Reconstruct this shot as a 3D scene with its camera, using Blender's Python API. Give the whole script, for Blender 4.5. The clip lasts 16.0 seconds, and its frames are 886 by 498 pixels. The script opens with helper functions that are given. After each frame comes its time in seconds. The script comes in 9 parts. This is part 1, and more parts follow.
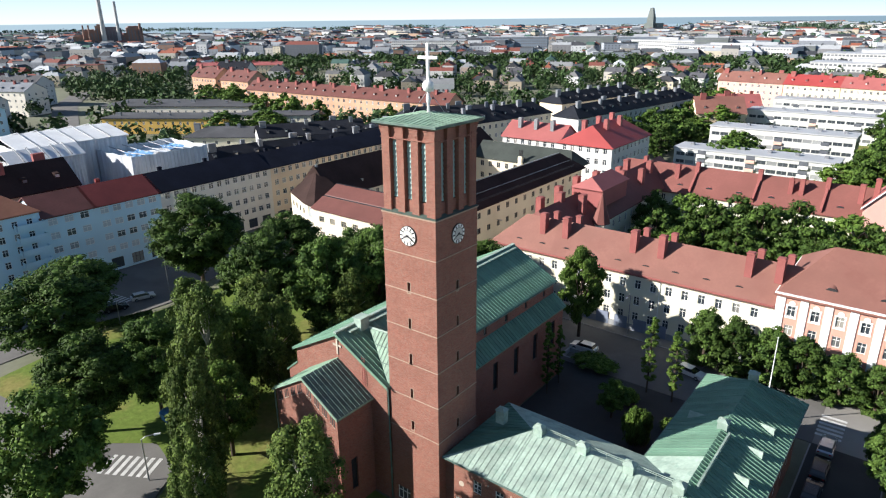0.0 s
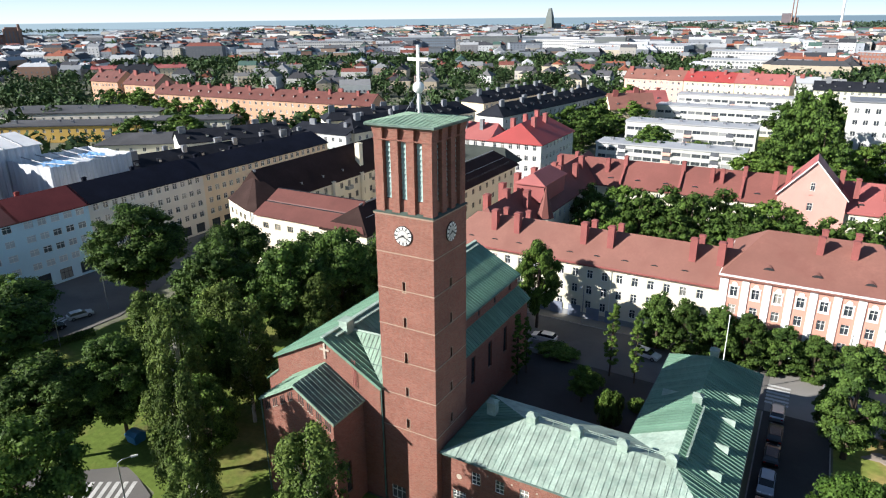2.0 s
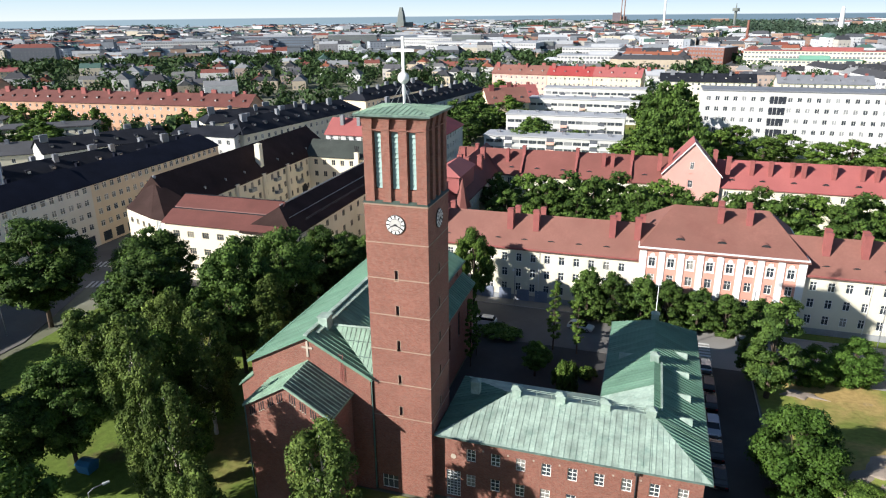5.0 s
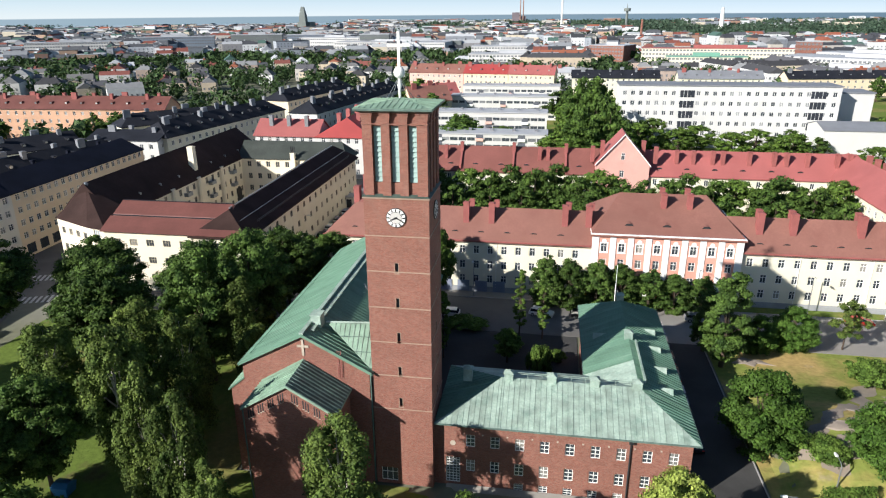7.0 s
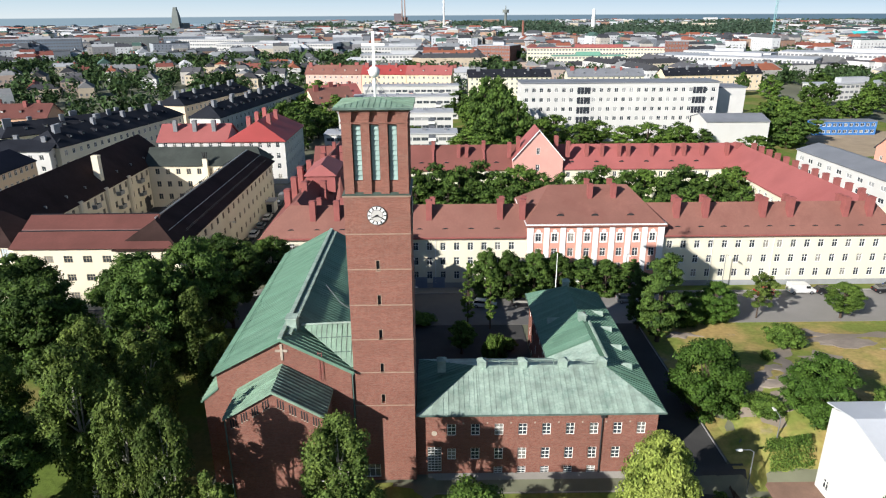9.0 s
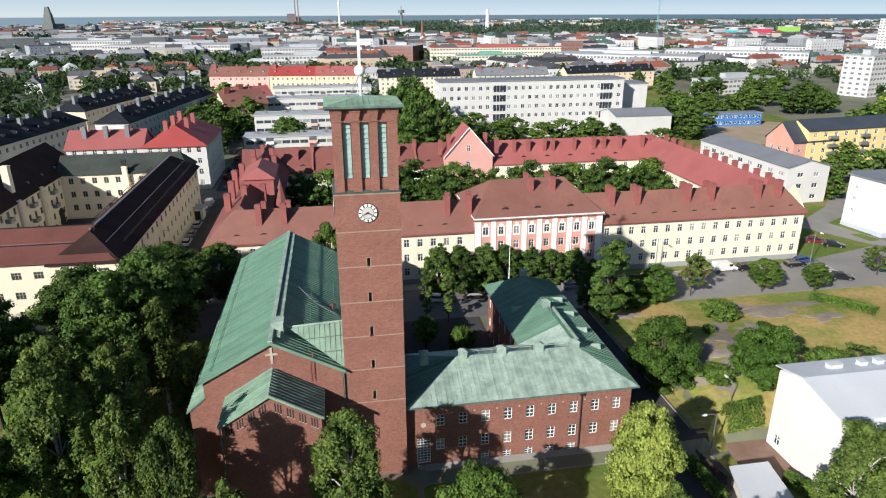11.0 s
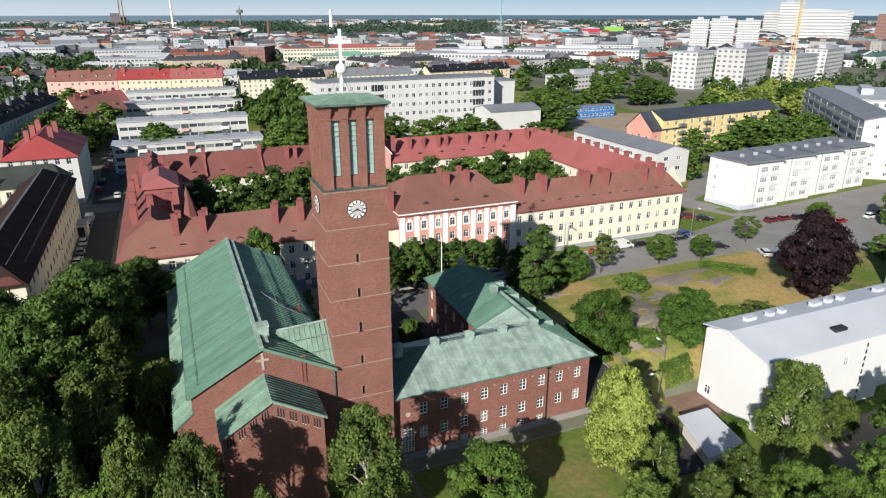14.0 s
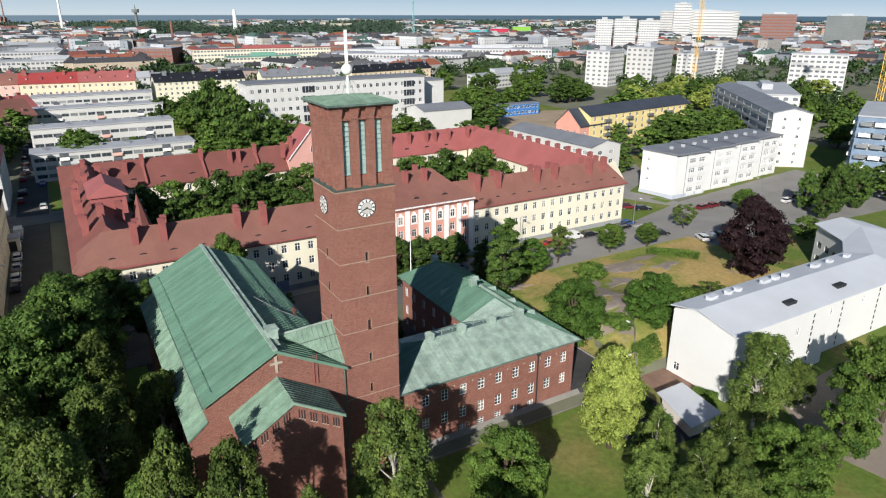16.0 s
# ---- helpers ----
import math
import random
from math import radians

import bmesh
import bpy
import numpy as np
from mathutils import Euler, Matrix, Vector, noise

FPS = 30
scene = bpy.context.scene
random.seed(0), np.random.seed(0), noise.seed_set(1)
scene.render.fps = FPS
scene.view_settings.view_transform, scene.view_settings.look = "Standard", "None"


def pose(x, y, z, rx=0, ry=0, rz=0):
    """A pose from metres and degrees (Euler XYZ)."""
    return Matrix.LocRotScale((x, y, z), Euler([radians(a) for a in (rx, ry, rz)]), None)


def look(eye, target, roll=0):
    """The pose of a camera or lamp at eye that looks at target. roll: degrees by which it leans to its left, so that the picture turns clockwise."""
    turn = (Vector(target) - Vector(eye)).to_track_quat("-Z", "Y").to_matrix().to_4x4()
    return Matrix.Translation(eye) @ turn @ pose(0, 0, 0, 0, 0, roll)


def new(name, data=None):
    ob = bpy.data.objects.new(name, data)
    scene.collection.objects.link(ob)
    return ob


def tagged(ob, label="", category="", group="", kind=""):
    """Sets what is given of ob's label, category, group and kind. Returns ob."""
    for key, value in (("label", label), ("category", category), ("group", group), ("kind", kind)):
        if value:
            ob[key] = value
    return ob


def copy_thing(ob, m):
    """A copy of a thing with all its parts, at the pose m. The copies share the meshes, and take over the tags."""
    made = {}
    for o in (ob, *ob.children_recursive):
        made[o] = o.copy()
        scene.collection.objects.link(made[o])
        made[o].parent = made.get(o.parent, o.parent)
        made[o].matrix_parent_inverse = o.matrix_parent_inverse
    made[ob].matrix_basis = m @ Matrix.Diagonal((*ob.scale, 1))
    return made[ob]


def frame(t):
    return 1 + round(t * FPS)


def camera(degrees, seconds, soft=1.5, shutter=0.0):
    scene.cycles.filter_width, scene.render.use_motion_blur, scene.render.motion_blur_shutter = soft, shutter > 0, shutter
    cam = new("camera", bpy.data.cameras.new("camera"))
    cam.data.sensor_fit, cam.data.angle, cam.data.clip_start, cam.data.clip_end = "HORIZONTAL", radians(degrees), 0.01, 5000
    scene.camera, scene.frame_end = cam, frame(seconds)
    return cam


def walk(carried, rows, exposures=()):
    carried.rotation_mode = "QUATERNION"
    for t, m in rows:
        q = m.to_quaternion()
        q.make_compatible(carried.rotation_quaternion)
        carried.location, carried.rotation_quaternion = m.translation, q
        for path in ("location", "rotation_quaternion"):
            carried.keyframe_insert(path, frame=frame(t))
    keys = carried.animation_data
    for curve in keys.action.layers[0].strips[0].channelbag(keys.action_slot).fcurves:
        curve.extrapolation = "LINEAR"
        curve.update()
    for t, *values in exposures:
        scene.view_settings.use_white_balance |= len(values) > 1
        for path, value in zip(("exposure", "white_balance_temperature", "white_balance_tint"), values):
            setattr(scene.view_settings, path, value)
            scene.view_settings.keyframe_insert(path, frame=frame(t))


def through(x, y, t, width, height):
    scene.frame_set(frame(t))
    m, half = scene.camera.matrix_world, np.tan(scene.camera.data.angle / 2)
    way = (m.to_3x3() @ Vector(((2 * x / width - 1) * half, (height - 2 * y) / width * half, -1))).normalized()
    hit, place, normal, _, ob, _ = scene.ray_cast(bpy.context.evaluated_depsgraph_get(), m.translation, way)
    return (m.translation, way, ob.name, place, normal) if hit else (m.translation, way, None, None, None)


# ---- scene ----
cam = camera(68.2, 16.0, 1.15)
METRES, EYE, TILT, LEAN, TURN = 70.0, 51.5, 0.0, 0.0, 38.1
ROWS = [
    (0.0, 0.0, 0.0, 0.0, -0.21, -19.68, 0.58),
    (0.5, -0.0282, -0.0021, 0.0014, -1.95, -19.71, 0.56),
    (1.0, -0.0563, -0.0046, 0.0023, -3.82, -19.7, 0.56),
    (1.5, -0.0844, -0.0063, 0.0032, -5.91, -19.71, 0.56),
    (2.0, -0.1127, -0.0071, 0.0037, -8.34, -19.74, 0.57),
    (2.5, -0.1414, -0.0073, 0.0036, -10.81, -19.75, 0.55),
    (3.0, -0.17, -0.0064, 0.0028, -13.04, -19.79, 0.56),
    (3.5, -0.1992, -0.0048, 0.0015, -14.99, -19.82, 0.54),
    (4.0, -0.228, -0.0022, -0.0003, -16.85, -19.85, 0.56),
    (6.5, -0.3804, 0.0286, -0.0074, -26.93, -20.0, 0.44),
    (7.0, -0.4101, 0.0376, -0.0081, -28.94, -20.01, 0.44),
    (7.5, -0.4401, 0.0483, -0.0086, -31.06, -20.01, 0.4),
    (8.0, -0.4694, 0.0596, -0.0087, -33.45, -20.01, 0.38),
    (8.5, -0.4983, 0.0721, -0.0086, -36.06, -20.01, 0.34),
    (9.0, -0.527, 0.0856, -0.0084, -38.78, -19.99, 0.32),
    (11.5, -0.6587, 0.1695, -0.0092, -49.66, -20.01, 0.17),
    (12.0, -0.6833, 0.1896, -0.0098, -51.91, -20.01, 0.1),
    (12.5, -0.7075, 0.211, -0.0102, -54.09, -20.01, 0.07),
    (13.0, -0.7312, 0.2339, -0.0105, -56.22, -20.0, 0.05),
    (13.5, -0.7542, 0.2576, -0.0104, -58.38, -20.0, 0.02),
    (14.0, -0.7766, 0.282, -0.0101, -60.68, -20.01, 0.0),
    (14.5, -0.7985, 0.3082, -0.0099, -62.97, -20.01, -0.04),
    (15.0, -0.8199, 0.3356, -0.0094, -65.12, -20.01, -0.09),
    (15.5, -0.8404, 0.364, -0.009, -66.78, -20.02, -0.1),
    (16.0, -0.8597, 0.393, -0.0086, -68.42, -20.0, -0.1),
]
walk(cam, [(t, pose(0, 0, EYE, TILT, LEAN, TURN) @ pose(METRES * x, METRES * y, METRES * z, 90 + pitch, roll, yaw)) for t, x, y, z, yaw, pitch, roll in ROWS],
     exposures=[(0.0, 1.03), (4.0, 0.92), (8.0, 0.69), (12.0, 0.47), (16.0, 0.37)])

# ---- light ----
SUN_AZ, SUN_EL = 44.4, 26.3          # the way that sunlight travels, from +x, and the sun's height
world = bpy.data.worlds.new("daylight")
scene.world = world
world.use_nodes = True
_wn = world.node_tree.nodes
_sky = _wn.new("ShaderNodeTexSky")
_sky.sky_type = "NISHITA"
_sky.sun_disc = False
_sky.sun_elevation = radians(SUN_EL)
_sky.sun_rotation = radians(225.6)
_sky.altitude = 60
_sky.air_density, _sky.dust_density, _sky.ozone_density = 1.0, 0.3, 3.0
world.node_tree.links.new(_sky.outputs[0], _wn["Background"].inputs[0])
_wn["Background"].inputs[1].default_value = 0.062
_sd = bpy.data.lights.new("sun", "SUN")
_sd.energy, _sd.angle, _sd.color = 5.0, radians(0.53), (1.0, 0.962, 0.91)
sun = new("sun", _sd)
_dir = Vector((math.cos(radians(SUN_AZ)) * math.cos(radians(SUN_EL)), math.sin(radians(SUN_AZ)) * math.cos(radians(SUN_EL)), -math.sin(radians(SUN_EL))))
sun.matrix_world = look((-200, -200, 200), Vector((-200, -200, 200)) + _dir)

# sky above the horizon, far behind all else
def sky_backdrop():
    """Sky over a far rim of sea and woods: whiter towards the sunny west, bluer towards the east."""
    m = bpy.data.materials.new("horizon_sky")
    m.use_nodes = True
    nt = m.node_tree
    nt.nodes.remove(nt.nodes["Principled BSDF"])
    em = nt.nodes.new("ShaderNodeEmission")
    geo = nt.nodes.new("ShaderNodeNewGeometry")
    sep = nt.nodes.new("ShaderNodeSeparateXYZ")
    nt.links.new(geo.outputs["Position"], sep.inputs[0])

    def span(socket, lo, hi):
        n = nt.nodes.new("ShaderNodeMapRange")
        nt.links.new(socket, n.inputs[0])
        n.inputs[1].default_value, n.inputs[2].default_value = lo, hi
        return n.outputs[0]

    def blend(fac, a, b):
        n = nt.nodes.new("ShaderNodeMix")
        n.data_type = "RGBA"
        nt.links.new(fac, n.inputs[0])
        for k, v in ((6, a), (7, b)):
            if isinstance(v, tuple):
                n.inputs[k].default_value = (*v, 1)
            else:
                nt.links.new(v, n.inputs[k])
        return n.outputs[2]

    east = span(sep.outputs[0], -4600, 3400)
    low = blend(east, (0.50, 0.545, 0.56), (0.46, 0.55, 0.62))
    high = blend(east, (0.385, 0.485, 0.54), (0.31, 0.435, 0.565))
    rim = blend(east, (0.24, 0.32, 0.38), (0.075, 0.13, 0.185))
    sky = blend(span(sep.outputs[2], 26, 150), low, high)
    nt.links.new(blend(span(sep.outputs[2], 19, 25), rim, sky), em.inputs[0])
    nt.links.new(em.outputs[0], nt.nodes["Material Output"].inputs[0])
    me = bpy.data.meshes.new("backdrop")
    n = 96
    v = [(-25 + 4870 * math.cos(2 * math.pi * k / n), 10 + 4870 * math.sin(2 * math.pi * k / n), z) for z in (-40, 480) for k in range(n)]
    me.from_pydata(v, [], [(k, (k + 1) % n, n + (k + 1) % n, n + k) for k in range(n)])
    me.materials.append(m)
    tagged(new("backdrop", me), "pale blue sky above a far blue rim of sea and woods", "sky", kind="structure")


sky_backdrop()

# ---- materials ----
def nodes_of(name):
    m = bpy.data.materials.new(name)
    m.use_nodes = True
    nt = m.node_tree
    return m, nt, nt.nodes["Principled BSDF"], nt.links


def rgb(c):
    return (c[0], c[1], c[2], 1.0)


def mixcol(nt, fac, a, b, mode="MIX"):
    n = nt.nodes.new("ShaderNodeMix")
    n.data_type, n.blend_type = "RGBA", mode
    for socket, value in ((n.inputs[0], fac), (n.inputs[6], a), (n.inputs[7], b)):
        if isinstance(value, (int, float, tuple)):
            socket.default_value = value
        else:
            nt.links.new(value, socket)
    return n.outputs[2]


def ramp(nt, fac, lo, hi, a=0.0, b=1.0):
    n = nt.nodes.new("ShaderNodeMapRange")
    nt.links.new(fac, n.inputs[0])
    for k, v in ((1, lo), (2, hi), (3, a), (4, b)):
        n.inputs[k].default_value = v
    return n.outputs[0]


def noise_tex(nt, vec, scale, detail=4.0, rough=0.55):
    n = nt.nodes.new("ShaderNodeTexNoise")
    nt.links.new(vec, n.inputs["Vector"])
    n.inputs["Scale"].default_value, n.inputs["Detail"].default_value, n.inputs["Roughness"].default_value = scale, detail, rough
    return n.outputs["Fac"]


def stretched(nt, vec, sx, sy, sz):
    n = nt.nodes.new("ShaderNodeMapping")
    nt.links.new(vec, n.inputs[0])
    n.inputs["Scale"].default_value = (sx, sy, sz)
    return n.outputs[0]


def surface(name, col, var=0.25, big=0.25, fine=6.0, rough=0.8, bump=0.15, metal=0.0, island=0.0, per_object=0.0, stain=None, stain_amount=0.5,
            stretch=(1, 1, 1), spec=0.3, stain_scale=0.12):
    """A plain real surface: two scales of tone, a stain colour in patches, fine relief."""
    m, nt, bsdf, links = nodes_of(name)
    tc = nt.nodes.new("ShaderNodeNewGeometry").outputs["Position"] if island == 0 and per_object == 0 else nt.nodes.new("ShaderNodeTexCoord").outputs["Object"]
    vec = stretched(nt, tc, *stretch)
    n1, n2 = noise_tex(nt, vec, big), noise_tex(nt, vec, fine, 3.0)
    lo, hi = tuple(c * (1 - var) for c in col), tuple(min(1.0, c * (1 + var)) for c in col)
    c = mixcol(nt, ramp(nt, n1, 0.3, 0.7), rgb(lo), rgb(hi))
    c = mixcol(nt, ramp(nt, n2, 0.3, 0.7, 0.0, 0.5), c, rgb(tuple(k * (1 - var) for k in col)))
    if stain:
        n3 = noise_tex(nt, stretched(nt, vec, 1, 1, 0.5), stain_scale, 6.0, 0.65)
        c = mixcol(nt, ramp(nt, n3, 0.52, 0.72, 0.0, stain_amount), c, rgb(stain))
    if island:
        g = nt.nodes.new("ShaderNodeNewGeometry").outputs["Random Per Island"]
        c = mixcol(nt, 1.0, c, ramp_grey(nt, g, 1 - island, 1 + island), "MULTIPLY")
    if per_object:
        g = nt.nodes.new("ShaderNodeObjectInfo").outputs["Random"]
        c = mixcol(nt, 1.0, c, ramp_grey(nt, g, 1 - per_object, 1 + per_object), "MULTIPLY")
    links.new(c, bsdf.inputs["Base Color"])
    bsdf.inputs["Roughness"].default_value, bsdf.inputs["Metallic"].default_value = rough, metal
    bsdf.inputs["Specular IOR Level"].default_value = spec
    if bump:
        b = nt.nodes.new("ShaderNodeBump")
        b.inputs["Strength"].default_value, b.inputs["Distance"].default_value = bump, 0.05
        links.new(n2, b.inputs["Height"])
        links.new(b.outputs[0], bsdf.inputs["Normal"])
    return m


def ramp_grey(nt, fac, lo, hi):
    v = ramp(nt, fac, 0.0, 1.0, lo, hi)
    n = nt.nodes.new("ShaderNodeCombineColor")
    for k in range(3):
        nt.links.new(v, n.inputs[k])
    return n.outputs[0]


def palette(name, cols, rough=0.8, by="island", var=0.12, scale=0.4):
    """A colour out of a short list for each loose piece, with some tone in it."""
    m, nt, bsdf, links = nodes_of(name)
    r = nt.nodes.new("ShaderNodeNewGeometry").outputs["Random Per Island"] if by == "island" else nt.nodes.new("ShaderNodeObjectInfo").outputs["Random"]
    cr = nt.nodes.new("ShaderNodeValToRGB")
    cr.color_ramp.interpolation = "CONSTANT"
    el = cr.color_ramp.elements
    while len(el) < len(cols):
        el.new(0.5)
    for k, c in enumerate(cols):
        el[k].position, el[k].color = k / len(cols), rgb(c)
    links.new(r, cr.inputs[0])
    tc = nt.nodes.new("ShaderNodeNewGeometry").outputs["Position"]
    n = noise_tex(nt, tc, scale, 4)
    c = mixcol(nt, 1.0, cr.outputs[0], ramp_grey(nt, n, 1 - var * 2, 1 + var), "MULTIPLY")
    links.new(c, bsdf.inputs["Base Color"])
    bsdf.inputs["Roughness"].default_value = rough
    bsdf.inputs["Specular IOR Level"].default_value = 0.25
    return m


def brickwork(name, a, b, mortar, width=0.5, rowh=0.11, var=0.3):
    """Brick courses that run round all upright walls; tone varies brick by brick and in large patches."""
    m, nt, bsdf, links = nodes_of(name)
    pos = nt.nodes.new("ShaderNodeNewGeometry").outputs["Position"]
    sep = nt.nodes.new("ShaderNodeSeparateXYZ")
    links.new(pos, sep.inputs[0])
    add = nt.nodes.new("ShaderNodeMath")
    add.operation = "ADD"
    links.new(sep.outputs[0], add.inputs[0]), links.new(sep.outputs[1], add.inputs[1])
    comb = nt.nodes.new("ShaderNodeCombineXYZ")
    links.new(add.outputs[0], comb.inputs[0]), links.new(sep.outputs[2], comb.inputs[1])
    br = nt.nodes.new("ShaderNodeTexBrick")
    links.new(comb.outputs[0], br.inputs["Vector"])
    br.inputs["Scale"].default_value = 1.0
    br.inputs["Brick Width"].default_value, br.inputs["Row Height"].default_value = width, rowh
    br.inputs["Mortar Size"].default_value, br.inputs["Mortar Smooth"].default_value = 0.012, 0.3
    br.inputs["Color1"].default_value, br.inputs["Color2"].default_value, br.inputs["Mortar"].default_value = rgb(a), rgb(b), rgb(mortar)
    patch = noise_tex(nt, stretched(nt, pos, 1, 1, 1.3), 0.3, 6.0)
    speck = noise_tex(nt, stretched(nt, pos, 1, 1, 2.0), 3.0, 3.0)
    c = mixcol(nt, 1.0, br.outputs[0], ramp_grey(nt, patch, 1 - var, 1 + var), "MULTIPLY")
    c = mixcol(nt, 1.0, c, ramp_grey(nt, speck, 0.78, 1.22), "MULTIPLY")
    links.new(c, bsdf.inputs["Base Color"])
    bsdf.inputs["Roughness"].default_value = 0.85
    bsdf.inputs["Specular IOR Level"].default_value = 0.2
    bp = nt.nodes.new("ShaderNodeBump")
    bp.inputs["Strength"].default_value, bp.inputs["Distance"].default_value = 0.4, 0.02
    links.new(br.outputs["Fac"], bp.inputs["Height"])
    bp.invert = True
    links.new(bp.outputs[0], bsdf.inputs["Normal"])
    return m


def foliage(name, col, tip, through=0.25, rough=0.6):
    m, nt, bsdf, links = nodes_of(name)
    r = nt.nodes.new("ShaderNodeNewGeometry").outputs["Random Per Island"]
    pos = nt.nodes.new("ShaderNodeNewGeometry").outputs["Position"]
    o = nt.nodes.new("ShaderNodeObjectInfo").outputs["Random"]
    n = noise_tex(nt, pos, 0.45, 3)
    c = mixcol(nt, ramp(nt, n, 0.3, 0.7), rgb(col), rgb(tip))
    c = mixcol(nt, 1.0, c, ramp_grey(nt, r, 0.5, 1.4), "MULTIPLY")
    c = mixcol(nt, 1.0, c, ramp_grey(nt, o, 0.8, 1.2), "MULTIPLY")
    links.new(c, bsdf.inputs["Base Color"])
    bsdf.inputs["Roughness"].default_value = rough
    bsdf.inputs["Specular IOR Level"].default_value = 0.1
    tr = nt.nodes.new("ShaderNodeBsdfTranslucent")
    links.new(c, tr.inputs[0])
    mx = nt.nodes.new("ShaderNodeMixShader")
    mx.inputs[0].default_value = through
    links.new(bsdf.outputs[0], mx.inputs[1]), links.new(tr.outputs[0], mx.inputs[2])
    links.new(mx.outputs[0], nt.nodes["Material Output"].inputs[0])
    return m


def glass(name, col=(0.045, 0.055, 0.065), rough=0.08, lo=0.75, hi=0.95, pale=(0.28, 0.27, 0.24), by="object"):
    m, nt, bsdf, links = nodes_of(name)
    r = nt.nodes.new("ShaderNodeObjectInfo").outputs["Random"] if by == "object" else nt.nodes.new("ShaderNodeNewGeometry").outputs["Random Per Island"]
    c = mixcol(nt, ramp(nt, r, lo, hi), rgb(col), rgb(pale))
    links.new(c, bsdf.inputs["Base Color"])
    bsdf.inputs["Roughness"].default_value = rough
    bsdf.inputs["Specular IOR Level"].default_value = 0.6
    return m


def lawn(name, green, dry, rock, dryness):
    m, nt, bsdf, links = nodes_of(name)
    pos = nt.nodes.new("ShaderNodeNewGeometry").outputs["Position"]
    a, b, d = noise_tex(nt, pos, 0.07, 6.0, 0.6), noise_tex(nt, pos, 1.3, 4.0), noise_tex(nt, pos, 0.11, 5.0, 0.65)
    c = mixcol(nt, ramp(nt, a, 0.5 - dryness, 0.62 - dryness * 0.6), rgb(green), rgb(dry))
    c = mixcol(nt, ramp(nt, d, 0.62, 0.70), c, rgb(rock))
    c = mixcol(nt, 1.0, c, ramp_grey(nt, b, 0.55, 1.45), "MULTIPLY")
    links.new(c, bsdf.inputs["Base Color"])
    bsdf.inputs["Roughness"].default_value = 0.9
    bsdf.inputs["Specular IOR Level"].default_value = 0.1
    bp = nt.nodes.new("ShaderNodeBump")
    bp.inputs["Strength"].default_value, bp.inputs["Distance"].default_value = 0.6, 0.15
    links.new(b, bp.inputs["Height"])
    links.new(bp.outputs[0], bsdf.inputs["Normal"])
    return m


BRICK = brickwork("red_brick", (0.275, 0.108, 0.078), (0.195, 0.072, 0.054), (0.25, 0.165, 0.13), 0.29, 0.10, 0.2)
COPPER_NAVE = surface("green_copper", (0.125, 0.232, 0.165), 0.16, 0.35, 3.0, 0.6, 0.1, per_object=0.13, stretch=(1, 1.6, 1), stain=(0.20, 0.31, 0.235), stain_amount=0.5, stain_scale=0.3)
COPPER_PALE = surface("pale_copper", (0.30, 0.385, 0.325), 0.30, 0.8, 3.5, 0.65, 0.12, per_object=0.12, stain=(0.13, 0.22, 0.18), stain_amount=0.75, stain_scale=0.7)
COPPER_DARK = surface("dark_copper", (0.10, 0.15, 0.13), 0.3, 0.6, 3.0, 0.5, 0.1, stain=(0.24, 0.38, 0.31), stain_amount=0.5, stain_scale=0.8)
COPPER_TRIM = surface("copper_trim", (0.06, 0.085, 0.07), 0.3, 0.8, 4.0, 0.6, 0.1)
COPPER_SLAT = surface("teal_slats", (0.29, 0.42, 0.39), 0.2, 0.8, 4.0, 0.6, 0.05)
COPPER_MID = surface("mid_green_copper", (0.20, 0.305, 0.225), 0.26, 0.8, 3.5, 0.65, 0.12, per_object=0.12, stain=(0.30, 0.38, 0.30), stain_amount=0.5, stain_scale=0.5)
BAND = surface("weathered_stone", (0.34, 0.24, 0.18), 0.2, 1.0, 9.0, 0.85)
STONE = surface("pale_stone", (0.42, 0.36, 0.29), 0.2, 1.0, 9.0, 0.85)
WHITE = surface("white_paint", (0.80, 0.79, 0.76), 0.05, 0.5, 9.0, 0.55, 0.03)
CREAM = surface("cream_render", (0.71, 0.665, 0.525), 0.07, 0.15, 5.0, 0.9, 0.06, stain=(0.57, 0.53, 0.42), stain_amount=0.4)
YELLOW = surface("yellow_render", (0.74, 0.60, 0.43), 0.08, 0.15, 5.0, 0.9, 0.06, stain=(0.66, 0.53, 0.37), stain_amount=0.4)
PINK = surface("salmon_render", (0.64, 0.315, 0.245), 0.08, 0.15, 5.0, 0.9, 0.06, stain=(0.55, 0.24, 0.18))
LIGHTPINK = surface("pale_pink_render", (0.74, 0.44, 0.37), 0.08, 0.15, 5.0, 0.9, 0.06, stain=(0.6, 0.36, 0.3))
GREYWALL = surface("grey_render", (0.72, 0.67, 0.59), 0.08, 0.15, 5.0, 0.9, 0.06, stain=(0.62, 0.57, 0.5))
BLUEWALL = surface("pale_blue_render", (0.52, 0.71, 0.80), 0.07, 0.15, 5.0, 0.9, 0.06, stain=(0.40, 0.56, 0.66))
BRIGHTWALL = surface("bright_white_render", (0.68, 0.68, 0.66), 0.05, 0.12, 5.0, 0.85, 0.04, stain=(0.60, 0.60, 0.58), stain_amount=0.5)
WHITEWALL = surface("white_render", (0.57, 0.565, 0.545), 0.07, 0.12, 5.0, 0.85, 0.05, stain=(0.47, 0.46, 0.44), stain_amount=0.4)
PLINTH = surface("grey_plinth", (0.30, 0.31, 0.32), 0.15, 0.5, 5.0, 0.85)
